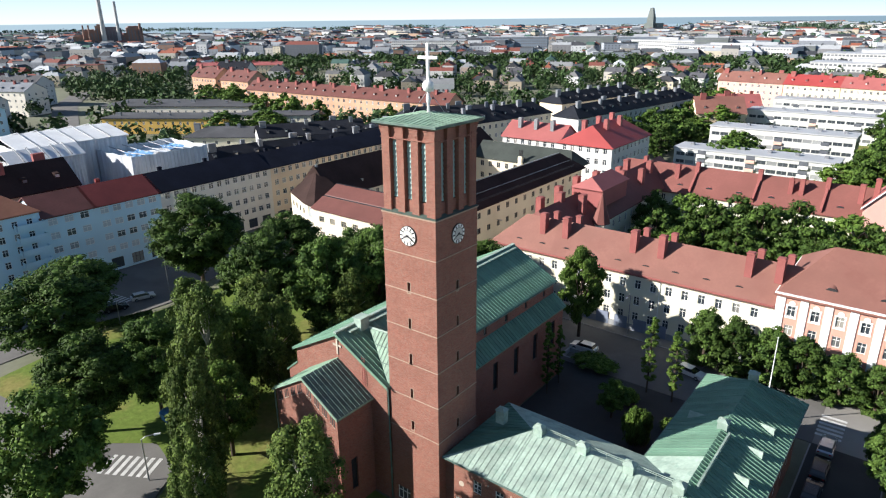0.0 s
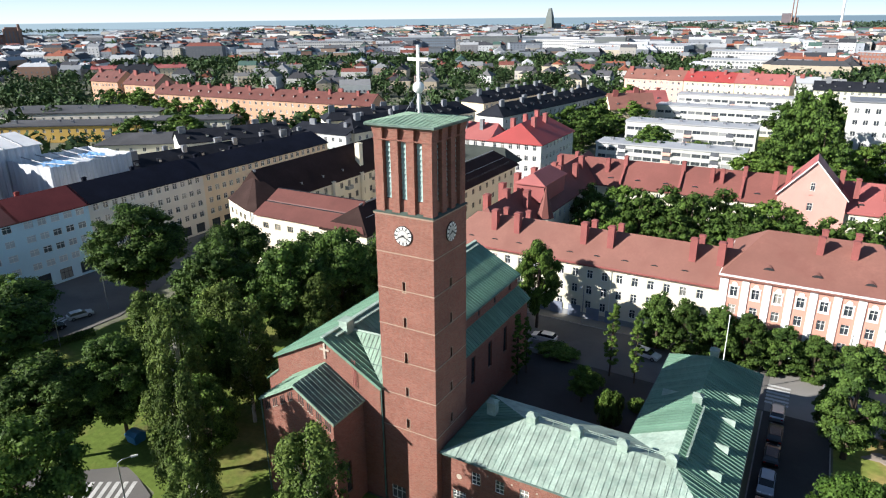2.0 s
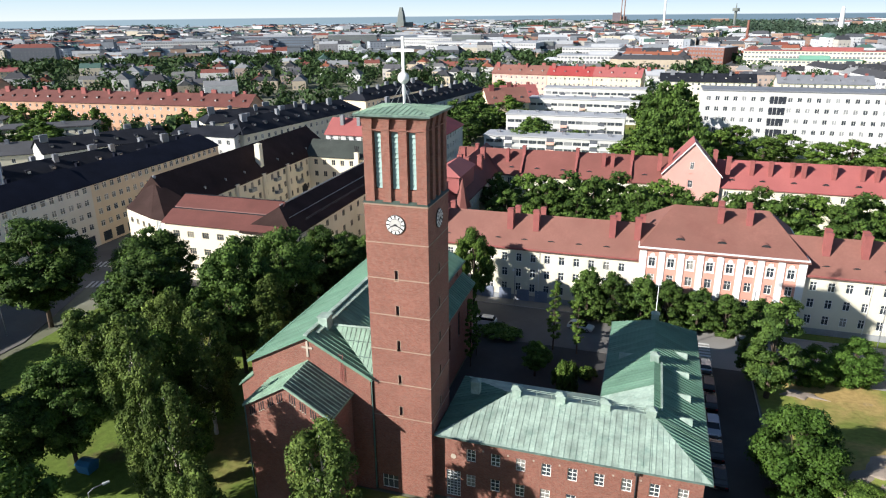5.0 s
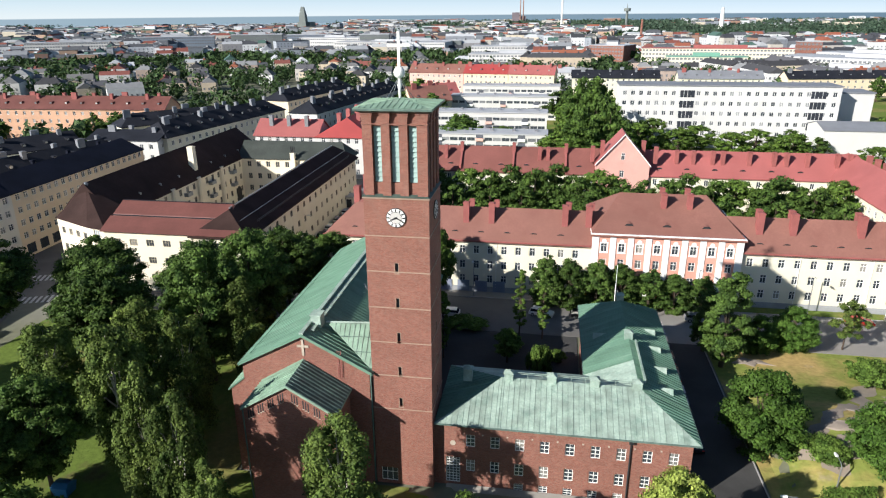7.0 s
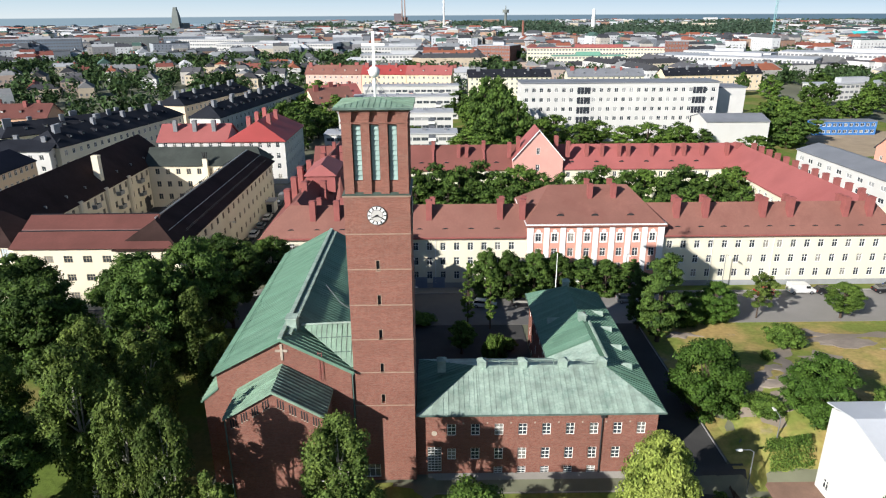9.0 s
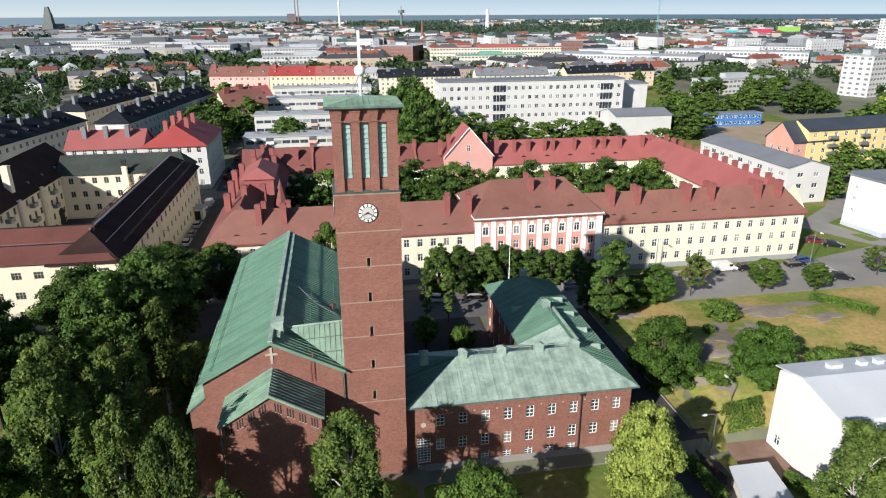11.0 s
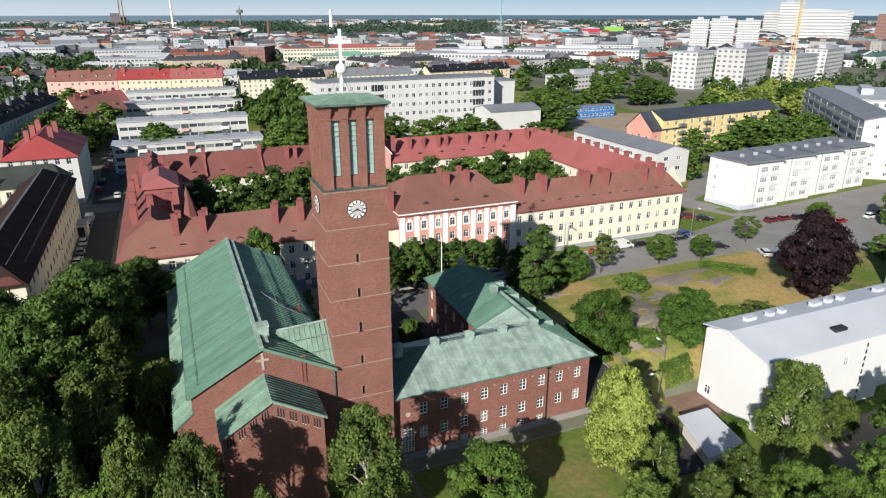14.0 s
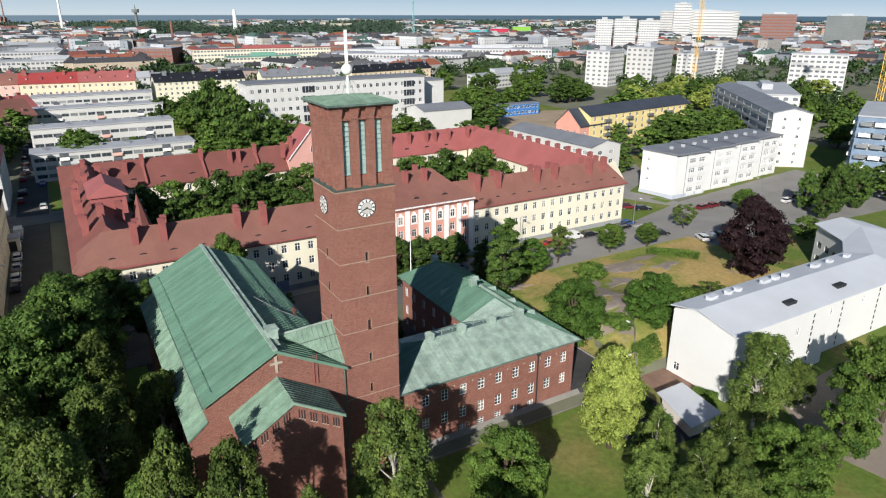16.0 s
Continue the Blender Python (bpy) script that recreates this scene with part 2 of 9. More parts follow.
TILE_RED = surface("brown_red_roof", (0.225, 0.102, 0.080), 0.16, 0.12, 2.5, 0.75, 0.3, stain=(0.175, 0.070, 0.056), stain_amount=0.6, stain_scale=0.2)
TILE_DARK = surface("dark_tile_roof", (0.195, 0.072, 0.060), 0.18, 0.15, 2.5, 0.75, 0.3, stain=(0.15, 0.06, 0.05), stain_amount=0.6, stain_scale=0.2)
ROSE = surface("rose_render", (0.64, 0.35, 0.30), 0.08, 0.15, 5.0, 0.9, 0.06, stain=(0.5, 0.23, 0.19))
PEACH = surface("peach_render", (0.56, 0.34, 0.225), 0.08, 0.15, 5.0, 0.9, 0.06, stain=(0.47, 0.28, 0.19))
OFFICE = surface("office_render", (0.74, 0.665, 0.52), 0.07, 0.15, 5.0, 0.9, 0.06, stain=(0.6, 0.52, 0.37))
SHEET_RED = surface("red_sheet_roof", (0.33, 0.105, 0.098), 0.12, 0.15, 3.0, 0.6, 0.1, stain=(0.27, 0.08, 0.073), stain_scale=0.2)
BRIGHT_RED = surface("bright_red_roof", (0.32, 0.055, 0.052), 0.12, 0.15, 3.0, 0.55, 0.1)
ROOF_DARK = surface("dark_sheet_roof", (0.018, 0.020, 0.027), 0.3, 0.2, 2.5, 0.75, 0.1, stain=(0.034, 0.035, 0.041), spec=0.14)
ROOF_NAVY = surface("blue_black_sheet_roof", (0.010, 0.012, 0.022), 0.3, 0.2, 2.5, 0.8, 0.08, stain=(0.016, 0.018, 0.028), spec=0.1)
ROOF_BROWN = surface("dark_brown_roof", (0.042, 0.024, 0.021), 0.3, 0.2, 2.5, 0.85, 0.15, stain=(0.065, 0.038, 0.034), spec=0.12)
ROOF_MAROON = surface("maroon_sheet_roof", (0.145, 0.055, 0.045), 0.2, 0.2, 2.5, 0.6, 0.1)
ROOF_GREY = surface("light_grey_roof", (0.40, 0.41, 0.43), 0.1, 0.15, 3.0, 0.5, 0.06, stain=(0.38, 0.39, 0.40), stain_scale=0.2)
ROOF_MID = surface("mid_grey_roof", (0.20, 0.21, 0.23), 0.15, 0.15, 3.0, 0.55, 0.06, stain=(0.15, 0.155, 0.17))
CHIMNEY_RED = surface("red_chimney", (0.29, 0.095, 0.085), 0.15, 0.5, 5.0, 0.8)
ROOF_PALE = surface("pale_sheet_roof", (0.55, 0.57, 0.60), 0.08, 0.15, 3.0, 0.5, 0.05, stain=(0.48, 0.50, 0.53), stain_scale=0.2)
METAL = surface("grey_metal", (0.30, 0.31, 0.32), 0.15, 1.0, 8.0, 0.45, 0.03, 0.6)
BLACK = surface("black_iron", (0.03, 0.03, 0.032), 0.2, 1.0, 8.0, 0.6)
GLASS = glass("window_glass")
GLASS_BLIND = glass("blind_window", (0.07, 0.09, 0.10), 0.15, 0.15, 0.6, (0.50, 0.56, 0.60))
GLASS_SOFT = glass("curtained_window", (0.13, 0.14, 0.15), 0.15, 0.3, 0.8, (0.46, 0.46, 0.44))
GLASS_PALE = glass("pale_curtained_window", (0.24, 0.25, 0.26), 0.15, 0.5, 0.9, (0.55, 0.55, 0.54))
GLASS_BAND = glass("grey_window", (0.05, 0.06, 0.07), 0.12, 0.55, 0.95, (0.34, 0.35, 0.35))
GLASS_FAR = glass("far_window", (0.06, 0.07, 0.08), 0.12, 0.4, 0.9, (0.38, 0.38, 0.36), by="island")
ROOF_TAR = surface("tarred_roof", (0.070, 0.071, 0.077), 0.3, 0.06, 1.5, 0.85, 0.1, stain=(0.11, 0.11, 0.116), stain_scale=0.1)
OCHRE = surface("strong_yellow_render", (0.62, 0.40, 0.11), 0.08, 0.15, 5.0, 0.9, 0.06)
ORANGE_TILE = surface("orange_tile_roof", (0.36, 0.15, 0.09), 0.2, 0.2, 2.5, 0.8, 0.2)
ROOF_WINE = surface("wine_sheet_roof", (0.17, 0.035, 0.030), 0.2, 0.2, 2.5, 0.6, 0.1)
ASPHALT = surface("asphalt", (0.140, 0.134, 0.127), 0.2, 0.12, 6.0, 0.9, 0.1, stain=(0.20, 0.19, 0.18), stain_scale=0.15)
# asphalt again, its colour darkened for yards and streets in shade
ASPHALT_SHADE = surface("shaded_asphalt", (0.055, 0.054, 0.053), 0.25, 0.12, 6.0, 0.9, 0.1, stain=(0.08, 0.077, 0.074), stain_scale=0.15)
# asphalt again, its colour lightened for streets and lots in the sun
ASPHALT_SUN = surface("sunlit_asphalt", (0.25, 0.238, 0.22), 0.15, 0.12, 6.0, 0.9, 0.1, stain=(0.20, 0.19, 0.18), stain_scale=0.1)
PAVING = surface("pavement_slab", (0.24, 0.225, 0.20), 0.15, 0.3, 6.0, 0.9, 0.1)
GRAVEL = surface("gravel", (0.27, 0.225, 0.18), 0.2, 0.2, 7.0, 0.95, 0.2, stain=(0.2, 0.17, 0.13))
KERB = surface("granite_kerb", (0.33, 0.32, 0.31), 0.15, 0.8, 9.0, 0.85)
PAINT = surface("road_paint", (0.55, 0.55, 0.53), 0.25, 0.8, 7.0, 0.7)
GRASS = lawn("park_grass", (0.118, 0.168, 0.035), (0.21, 0.19, 0.065), (0.12, 0.12, 0.045), 0.02)
DRYGRASS = lawn("dry_grass", (0.185, 0.220, 0.052), (0.40, 0.285, 0.115), (0.30, 0.24, 0.17), 0.05)
EARTH = surface("city_ground", (0.16, 0.165, 0.11), 0.3, 0.02, 0.6, 0.95, 0.0, stain=(0.19, 0.185, 0.165), stain_amount=0.85, stain_scale=0.02)
LEAF_DARK = foliage("dark_leaves", (0.024, 0.050, 0.012), (0.088, 0.145, 0.030), 0.06)
LEAF_MID = foliage("green_leaves", (0.042, 0.084, 0.017), (0.125, 0.195, 0.036), 0.08)
LEAF_BIRCH = foliage("birch_leaves", (0.040, 0.071, 0.016), (0.122, 0.166, 0.037), 0.08)
LEAF_BRIGHT = foliage("bright_leaves", (0.17, 0.23, 0.045), (0.32, 0.37, 0.085), 0.15)
LEAF_PARK = foliage("park_leaves", (0.030, 0.068, 0.012), (0.082, 0.150, 0.026), 0.06)
LEAF_PURPLE = foliage("purple_leaves", (0.020, 0.011, 0.013), (0.036, 0.018, 0.020), 0.1)
BARK = surface("bark", (0.075, 0.055, 0.04), 0.3, 1.0, 8.0, 0.95, 0.4)
BARK_BIRCH = surface("birch_bark", (0.50, 0.47, 0.42), 0.3, 2.0, 5.0, 0.85, 0.2, stain=(0.06, 0.055, 0.05), stain_amount=0.9, stain_scale=2.0)

# ---- building tools ----
class Build:
    """Gathers corners and faces of one mesh, with a material slot for each face."""

    def __init__(self):
        self.v, self.f, self.m = [], [], []

    def face(self, pts, m=0):
        n = len(self.v)
        self.v += [tuple(p) for p in pts]
        self.f.append(tuple(range(n, n + len(pts))))
        self.m.append(m)

    def box(self, x0, y0, z0, x1, y1, z1, m=0, top=None):
        n = len(self.v)
        self.v += [(x0, y0, z0), (x1, y0, z0), (x1, y1, z0), (x0, y1, z0), (x0, y0, z1), (x1, y0, z1), (x1, y1, z1), (x0, y1, z1)]
        for k, q in enumerate(((3, 2, 1, 0), (4, 5, 6, 7), (0, 1, 5, 4), (1, 2, 6, 5), (2, 3, 7, 6), (3, 0, 4, 7))):
            self.f.append(tuple(n + i for i in q))
            self.m.append(top if k == 1 and top is not None else m)

    def prism(self, pts, z0, z1, m=0, top=None):
        n, c = len(self.v), len(pts)
        self.v += [(x, y, z0) for x, y in pts] + [(x, y, z1) for x, y in pts]
        for k in range(c):
            j = (k + 1) % c
            self.f.append((n + k, n + j, n + c + j, n + c + k))
            self.m.append(m)
        self.f.append(tuple(n + c + k for k in range(c)))
        self.m.append(m if top is None else top)
        self.f.append(tuple(n + c - 1 - k for k in range(c)))
        self.m.append(m)

    def solid(self, low, high, m=0):
        """A body between two loops of as many corners, closed at both."""
        n, c = len(self.v), len(low)
        self.v += [tuple(p) for p in low] + [tuple(p) for p in high]
        for k in range(c):
            j = (k + 1) % c
            self.f.append((n + k, n + j, n + c + j, n + c + k))
            self.m.append(m)
        self.f.append(tuple(n + c + k for k in range(c)))
        self.f.append(tuple(n + c - 1 - k for k in range(c)))
        self.m += [m, m]

    def tube(self, pts, radii, sides=7, m=0):
        rings = []
        for k, p in enumerate(pts):
            a, b = Vector(pts[max(k - 1, 0)]), Vector(pts[min(k + 1, len(pts) - 1)])
            d = (b - a).normalized()
            u = d.cross(Vector((0.31, 0.95, 0.05))).normalized()
            w = d.cross(u)
            n = len(self.v)
            for s in range(sides):
                t = 2 * math.pi * s / sides
                self.v.append(tuple(Vector(p) + radii[k] * (math.cos(t) * u + math.sin(t) * w)))
            rings.append(n)
        for a, b in zip(rings, rings[1:]):
            for s in range(sides):
                e = (s + 1) % sides
                self.f.append((a + s, a + e, b + e, b + s))
                self.m.append(m)
        self.f.append(tuple(rings[-1] + s for s in range(sides)))
        self.f.append(tuple(rings[0] + sides - 1 - s for s in range(sides)))
        self.m += [m, m]

    def ball(self, c, r, seg=16, rings=10, m=0, squash=1.0):
        n = len(self.v)
        self.v.append((c[0], c[1], c[2] + r * squash))
        for i in range(1, rings):
            a = math.pi * i / rings
            for s in range(seg):
                b = 2 * math.pi * s / seg
                self.v.append((c[0] + r * math.sin(a) * math.cos(b), c[1] + r * math.sin(a) * math.sin(b), c[2] + r * squash * math.cos(a)))
        self.v.append((c[0], c[1], c[2] - r * squash))
        for s in range(seg):
            e = (s + 1) % seg
            self.f.append((n, n + 1 + s, n + 1 + e))
            self.f.append((len(self.v) - 1, n + 1 + (rings - 2) * seg + e, n + 1 + (rings - 2) * seg + s))
            for i in range(rings - 2):
                self.f.append((n + 1 + i * seg + s, n + 1 + (i + 1) * seg + s, n + 1 + (i + 1) * seg + e, n + 1 + i * seg + e))
        self.m += [m] * (len(self.f) - len(self.m))

    def mesh(self, name, mats):
        me = bpy.data.meshes.new(name)
        me.from_pydata(self.v, [], self.f)
        for x in mats if isinstance(mats, (list, tuple)) else [mats]:
            me.materials.append(x)
        if any(self.m):
            me.polygons.foreach_set("material_index", self.m)
        me.update()
        return me


def thing(name, loc, label, category, group="", kind=""):
    ob = new(name)
    ob.location = loc
    ob.empty_display_size = 0.5
    return tagged(ob, label, category, group, kind)


def hang(ob, parent, m=None):
    """Puts ob, modelled in world coordinates, under a thing or a part."""
    ob.parent = parent
    if parent.type == "EMPTY":
        ob.matrix_parent_inverse = Matrix.Translation(-Vector(parent.location))
    if m is not None:
        ob.matrix_basis = m
    return ob


def part(name, b, mats, parent, label=""):
    ob = new(name, b.mesh(name, mats) if isinstance(b, Build) else b)
    hang(ob, parent)
    return tagged(ob, label) if label else ob


def lone(name, b, mats, label, category, group="", kind=""):
    return tagged(new(name, b.mesh(name, mats)), label, category, group, kind)


_panes = {}
JOINED = {}                                    # far houses whose small windows share one mesh
NEAR = ("church", "parish_house", "bell_tower")


def window_meshes(w, h, style):
    """Frame with glazing bars as one connected grid, and its glass."""
    t = 0.07 if style != "far" else 0.09
    cols, rows = {"t": (2, [0.66]), "grid": (2, [0.34, 0.67]), "wide": (3, [0.62]), "far": (2, []), "one": (1, []), "lead": (4, [k / 9 for k in range(1, 9)])}[style]
    bx = [(-w / 2, -w / 2 + t)] + [(-w / 2 + w * k / cols - t * 0.45, -w / 2 + w * k / cols + t * 0.45) for k in range(1, cols)] + [(w / 2 - t, w / 2)]
    bz = [(0, t)] + [(h * r - t * 0.4, h * r + t * 0.4) for r in rows] + [(h - t, h)]
    xs, zs = [v for ab in bx for v in ab], [v for ab in bz for v in ab]
    both = []
    for glazed in (False, True):
        b, seen = Build(), {}

        def at(i, j, y):
            if (i, j, y) not in seen:
                seen[i, j, y] = len(b.v)
                b.v.append((xs[i], y, zs[j]))
            return seen[i, j, y]

        def quad(q, m=0):
            b.f.append(tuple(at(*c) for c in q))
            b.m.append(m)

        F, K = -0.03, 0.03
        for i in range(len(xs) - 1):
            for j in range(len(zs) - 1):
                if i % 2 == 0 or j % 2 == 0:
                    quad(((i, j, F), (i + 1, j, F), (i + 1, j + 1, F), (i, j + 1, F)))
                else:
                    quad(((i, j, F), (i, j, K), (i, j + 1, K), (i, j + 1, F)))
                    quad(((i + 1, j, K), (i + 1, j, F), (i + 1, j + 1, F), (i + 1, j + 1, K)))
                    quad(((i, j, K), (i, j, F), (i + 1, j, F), (i + 1, j, K)))
                    quad(((i, j + 1, F), (i, j + 1, K), (i + 1, j + 1, K), (i + 1, j + 1, F)))
                    if glazed:
                        quad(((i, j, K), (i + 1, j, K), (i + 1, j + 1, K), (i, j + 1, K)), 1)
        e, g = len(xs) - 1, len(zs) - 1
        for q in (((0, 0, F), (0, g, F), (0, g, K), (0, 0, K)), ((e, 0, K), (e, g, K), (e, g, F), (e, 0, F)), ((0, 0, K), (e, 0, K), (e, 0, F), (0, 0, F)), ((0, g, F), (e, g, F), (e, g, K), (0, g, K))):
            quad(q)
        both.append(b)
    pane = Build()
    pane.box(-w / 2 + t * 0.5, 0.032, t * 0.5, w / 2 - t * 0.5, 0.05, h - t * 0.5)
    return both[0], both[1], pane


def window_at(parent, m, w, h, style, frame_mat, glass_mat=None, name="window"):
    """A framed window; on the nearest buildings the glass is a part under it. m stands at the sill's middle, local -y outwards."""
    gm = glass_mat or GLASS
    if parent.name in JOINED:
        b, t = JOINED[parent.name], 0.08
        P = lambda u, k, v: tuple(m @ Vector((u, k, v)))
        for x0, z0, x1, z1 in ((-w / 2, 0, w / 2, t), (-w / 2, h - t, w / 2, h), (-w / 2, t, -w / 2 + t, h - t), (w / 2 - t, t, w / 2, h - t), (-t / 2, t, t / 2, h - t)):
            b.face((P(x0, -0.03, z0), P(x1, -0.03, z0), P(x1, -0.03, z1), P(x0, -0.03, z1)))
        b.face((P(-w / 2, 0.02, 0), P(w / 2, 0.02, 0), P(w / 2, 0.02, h), P(-w / 2, 0.02, h)), 1)
        return None
    near = parent.name in NEAR
    key = (round(w, 2), round(h, 2), style, frame_mat.name, gm.name, near)
    if key not in _panes:
        f, both, pane = window_meshes(w, h, style)
        _panes[key] = (f.mesh("window", frame_mat), pane.mesh("pane", gm)) if near else (both.mesh("window", [frame_mat, gm]), None)
    me, pm = _panes[key]
    ob = hang(new(name, me), parent, m)
    if pm:
        p = new("pane", pm)
        p.parent = ob
    return ob


def facing(p, d):
    """A pose at p whose local x runs along the flat direction d and whose local -y looks to the right of it."""
    return pose(p[0], p[1], p[2], 0, 0, math.degrees(math.atan2(d[1], d[0])))


def wall_face(b, p0, p1, z0, z1, holes, deep=0.18, m=0):
    """One wall from p0 to p1 (its outside to the right) with recessed openings (u0, v0, u1, v1)."""
    d = Vector((p1[0] - p0[0], p1[1] - p0[1]))
    length = d.length
    d /= length
    nx, ny = -d.y, d.x                        # inwards
    us = sorted({0.0, length, *[h[0] for h in holes], *[h[2] for h in holes]})
    P = lambda u, v, k=0.0: (p0[0] + d.x * u + nx * k, p0[1] + d.y * u + ny * k, v)
    for a, e in zip(us, us[1:]):
        mid = (a + e) / 2
        cuts = sorted((h[1], h[3]) for h in holes if h[0] - 1e-6 < mid < h[2] + 1e-6)
        z = z0
        for lo, hi in cuts:
            if lo > z + 1e-4:
                b.face((P(a, z), P(e, z), P(e, lo), P(a, lo)), m)
            z = hi
        if z1 > z + 1e-4:
            b.face((P(a, z), P(e, z), P(e, z1), P(a, z1)), m)
    for u0, v0, u1, v1 in holes:
        b.face((P(u0, v0), P(u0, v0, deep), P(u0, v1, deep), P(u0, v1)), m)
        b.face((P(u1, v0, deep), P(u1, v0), P(u1, v1), P(u1, v1, deep)), m)
        b.face((P(u0, v0), P(u1, v0), P(u1, v0, deep), P(u0, v0, deep)), m)
        b.face((P(u0, v1, deep), P(u1, v1, deep), P(u1, v1), P(u0, v1)), m)
        b.face((P(u0, v0, deep), P(u1, v0, deep), P(u1, v1, deep), P(u0, v1, deep)), m)


def facade(parent, b, p0, p1, z0, z1, cols, rows, w, h, style, frame_mat, deep=0.18, skip=(), m=0, name="window", glass_mat=None):
    """A wall with a grid of windows: cols are places along the wall, rows the sills' heights."""
    d = Vector((p1[0] - p0[0], p1[1] - p0[1])).normalized()
    holes = []
    for i, u in enumerate(cols):
        for j, v in enumerate(rows):
            if (i, j) in skip:
                continue
            hh = h[j] if isinstance(h, (list, tuple)) else h
            holes.append((u - w / 2, v, u + w / 2, v + hh))
            window_at(parent, facing((p0[0] + d.x * u - d.y * deep * 0.6, p0[1] + d.y * u + d.x * deep * 0.6, v), d), w, hh, style, frame_mat, glass_mat, name=name)
    wall_face(b, p0, p1, z0, z1, holes, deep, m)


def spaced(length, n, margin):
    return [margin + (length - 2 * margin) * (k + 0.5) / n for k in range(n)] if n else []


def turned(pts, cx, cy, deg):
    c, s = math.cos(radians(deg)), math.sin(radians(deg))
    return [(cx + x * c - y * s, cy + x * s + y * c) for x, y in pts]


def pitched(b, corners, ze, zr, hip0, hip1, over=0.5, thick=0.25, m=0):
    """A roof over a four-cornered plan; the ridge runs from the middle of side 3-0 to the middle of side 1-2. hip: how far its ends draw in (0: gable)."""
    c = [Vector((x, y)) for x, y in corners]
    ax, ay = (c[1] - c[0]).normalized(), (c[3] - c[0]).normalized()
    e = [c[0] - (ax + ay) * over, c[1] + (ax - ay) * over, c[2] + (ax + ay) * over, c[3] - (ax - ay) * over]
    half = (c[3] - c[0]).length / 2
    drop = (zr - ze) * over / half
    r0, r1 = (e[0] + e[3]) / 2 + ax * hip0, (e[1] + e[2]) / 2 - ax * hip1
    lo = ze - drop
    E = [(p.x, p.y, lo) for p in e]
    R = [(r0.x, r0.y, zr), (r1.x, r1.y, zr)]
    U = [(p.x, p.y, lo - thick) for p in e]
    b.face((E[0], E[1], R[1], R[0]), m), b.face((E[2], E[3], R[0], R[1]), m)
    if hip0 > 0:
        b.face((E[3], E[0], R[0]), m)
    if hip1 > 0:
        b.face((E[1], E[2], R[1]), m)
    RU = [(r0.x, r0.y, zr - thick), (r1.x, r1.y, zr - thick)]
    sides = [(0, 1), (2, 3)] + ([(3, 0)] if hip0 > 0 else []) + ([(1, 2)] if hip1 > 0 else [])
    for i, j in sides:
        b.face((U[i], U[j], E[j], E[i]), m)
    if hip0 > 0 and hip1 > 0:
        b.face((U[3], U[2], U[1], U[0]), m)
    else:
        b.face((U[1], U[0], RU[0], RU[1]), m), b.face((U[3], U[2], RU[1], RU[0]), m)
        for h, i, j, k in ((hip0, 3, 0, 0), (hip1, 1, 2, 1)):
            if h > 0:
                b.face((U[j], U[i], RU[k]), m)
            else:
                b.face((E[i], U[i], RU[k], R[k]), m), b.face((U[j], E[j], R[k], RU[k]), m)


def gable_wall(b, p0, p1, z, zr, m=0):
    """The triangle of wall under a gable."""
    b.face(((p0[0], p0[1], z), (p1[0], p1[1], z), ((p0[0] + p1[0]) / 2, (p0[1] + p1[1]) / 2, zr)), m)


def chimney(parent, x, y, z0, z1, w, d, mat, cap=None, deg=0.0, name="chimney"):
    b = Build()
    hw, hd = w / 2, d / 2
    b.prism(turned([(-hw, -hd), (hw, -hd), (hw, hd), (-hw, hd)], x, y, deg), z0, z1 - 0.25)
    b.prism(turned([(-hw - 0.08, -hd - 0.08), (hw + 0.08, -hd - 0.08), (hw + 0.08, hd + 0.08), (-hw - 0.08, hd + 0.08)], x, y, deg), z1 - 0.25, z1 - 0.1)
    b.prism(turned([(-hw * 0.8, -hd * 0.8), (hw * 0.8, -hd * 0.8), (hw * 0.8, hd * 0.8), (-hw * 0.8, hd * 0.8)], x, y, deg), z1 - 0.1, z1, 1)
    return part(name, b, [mat, cap or mat], parent)


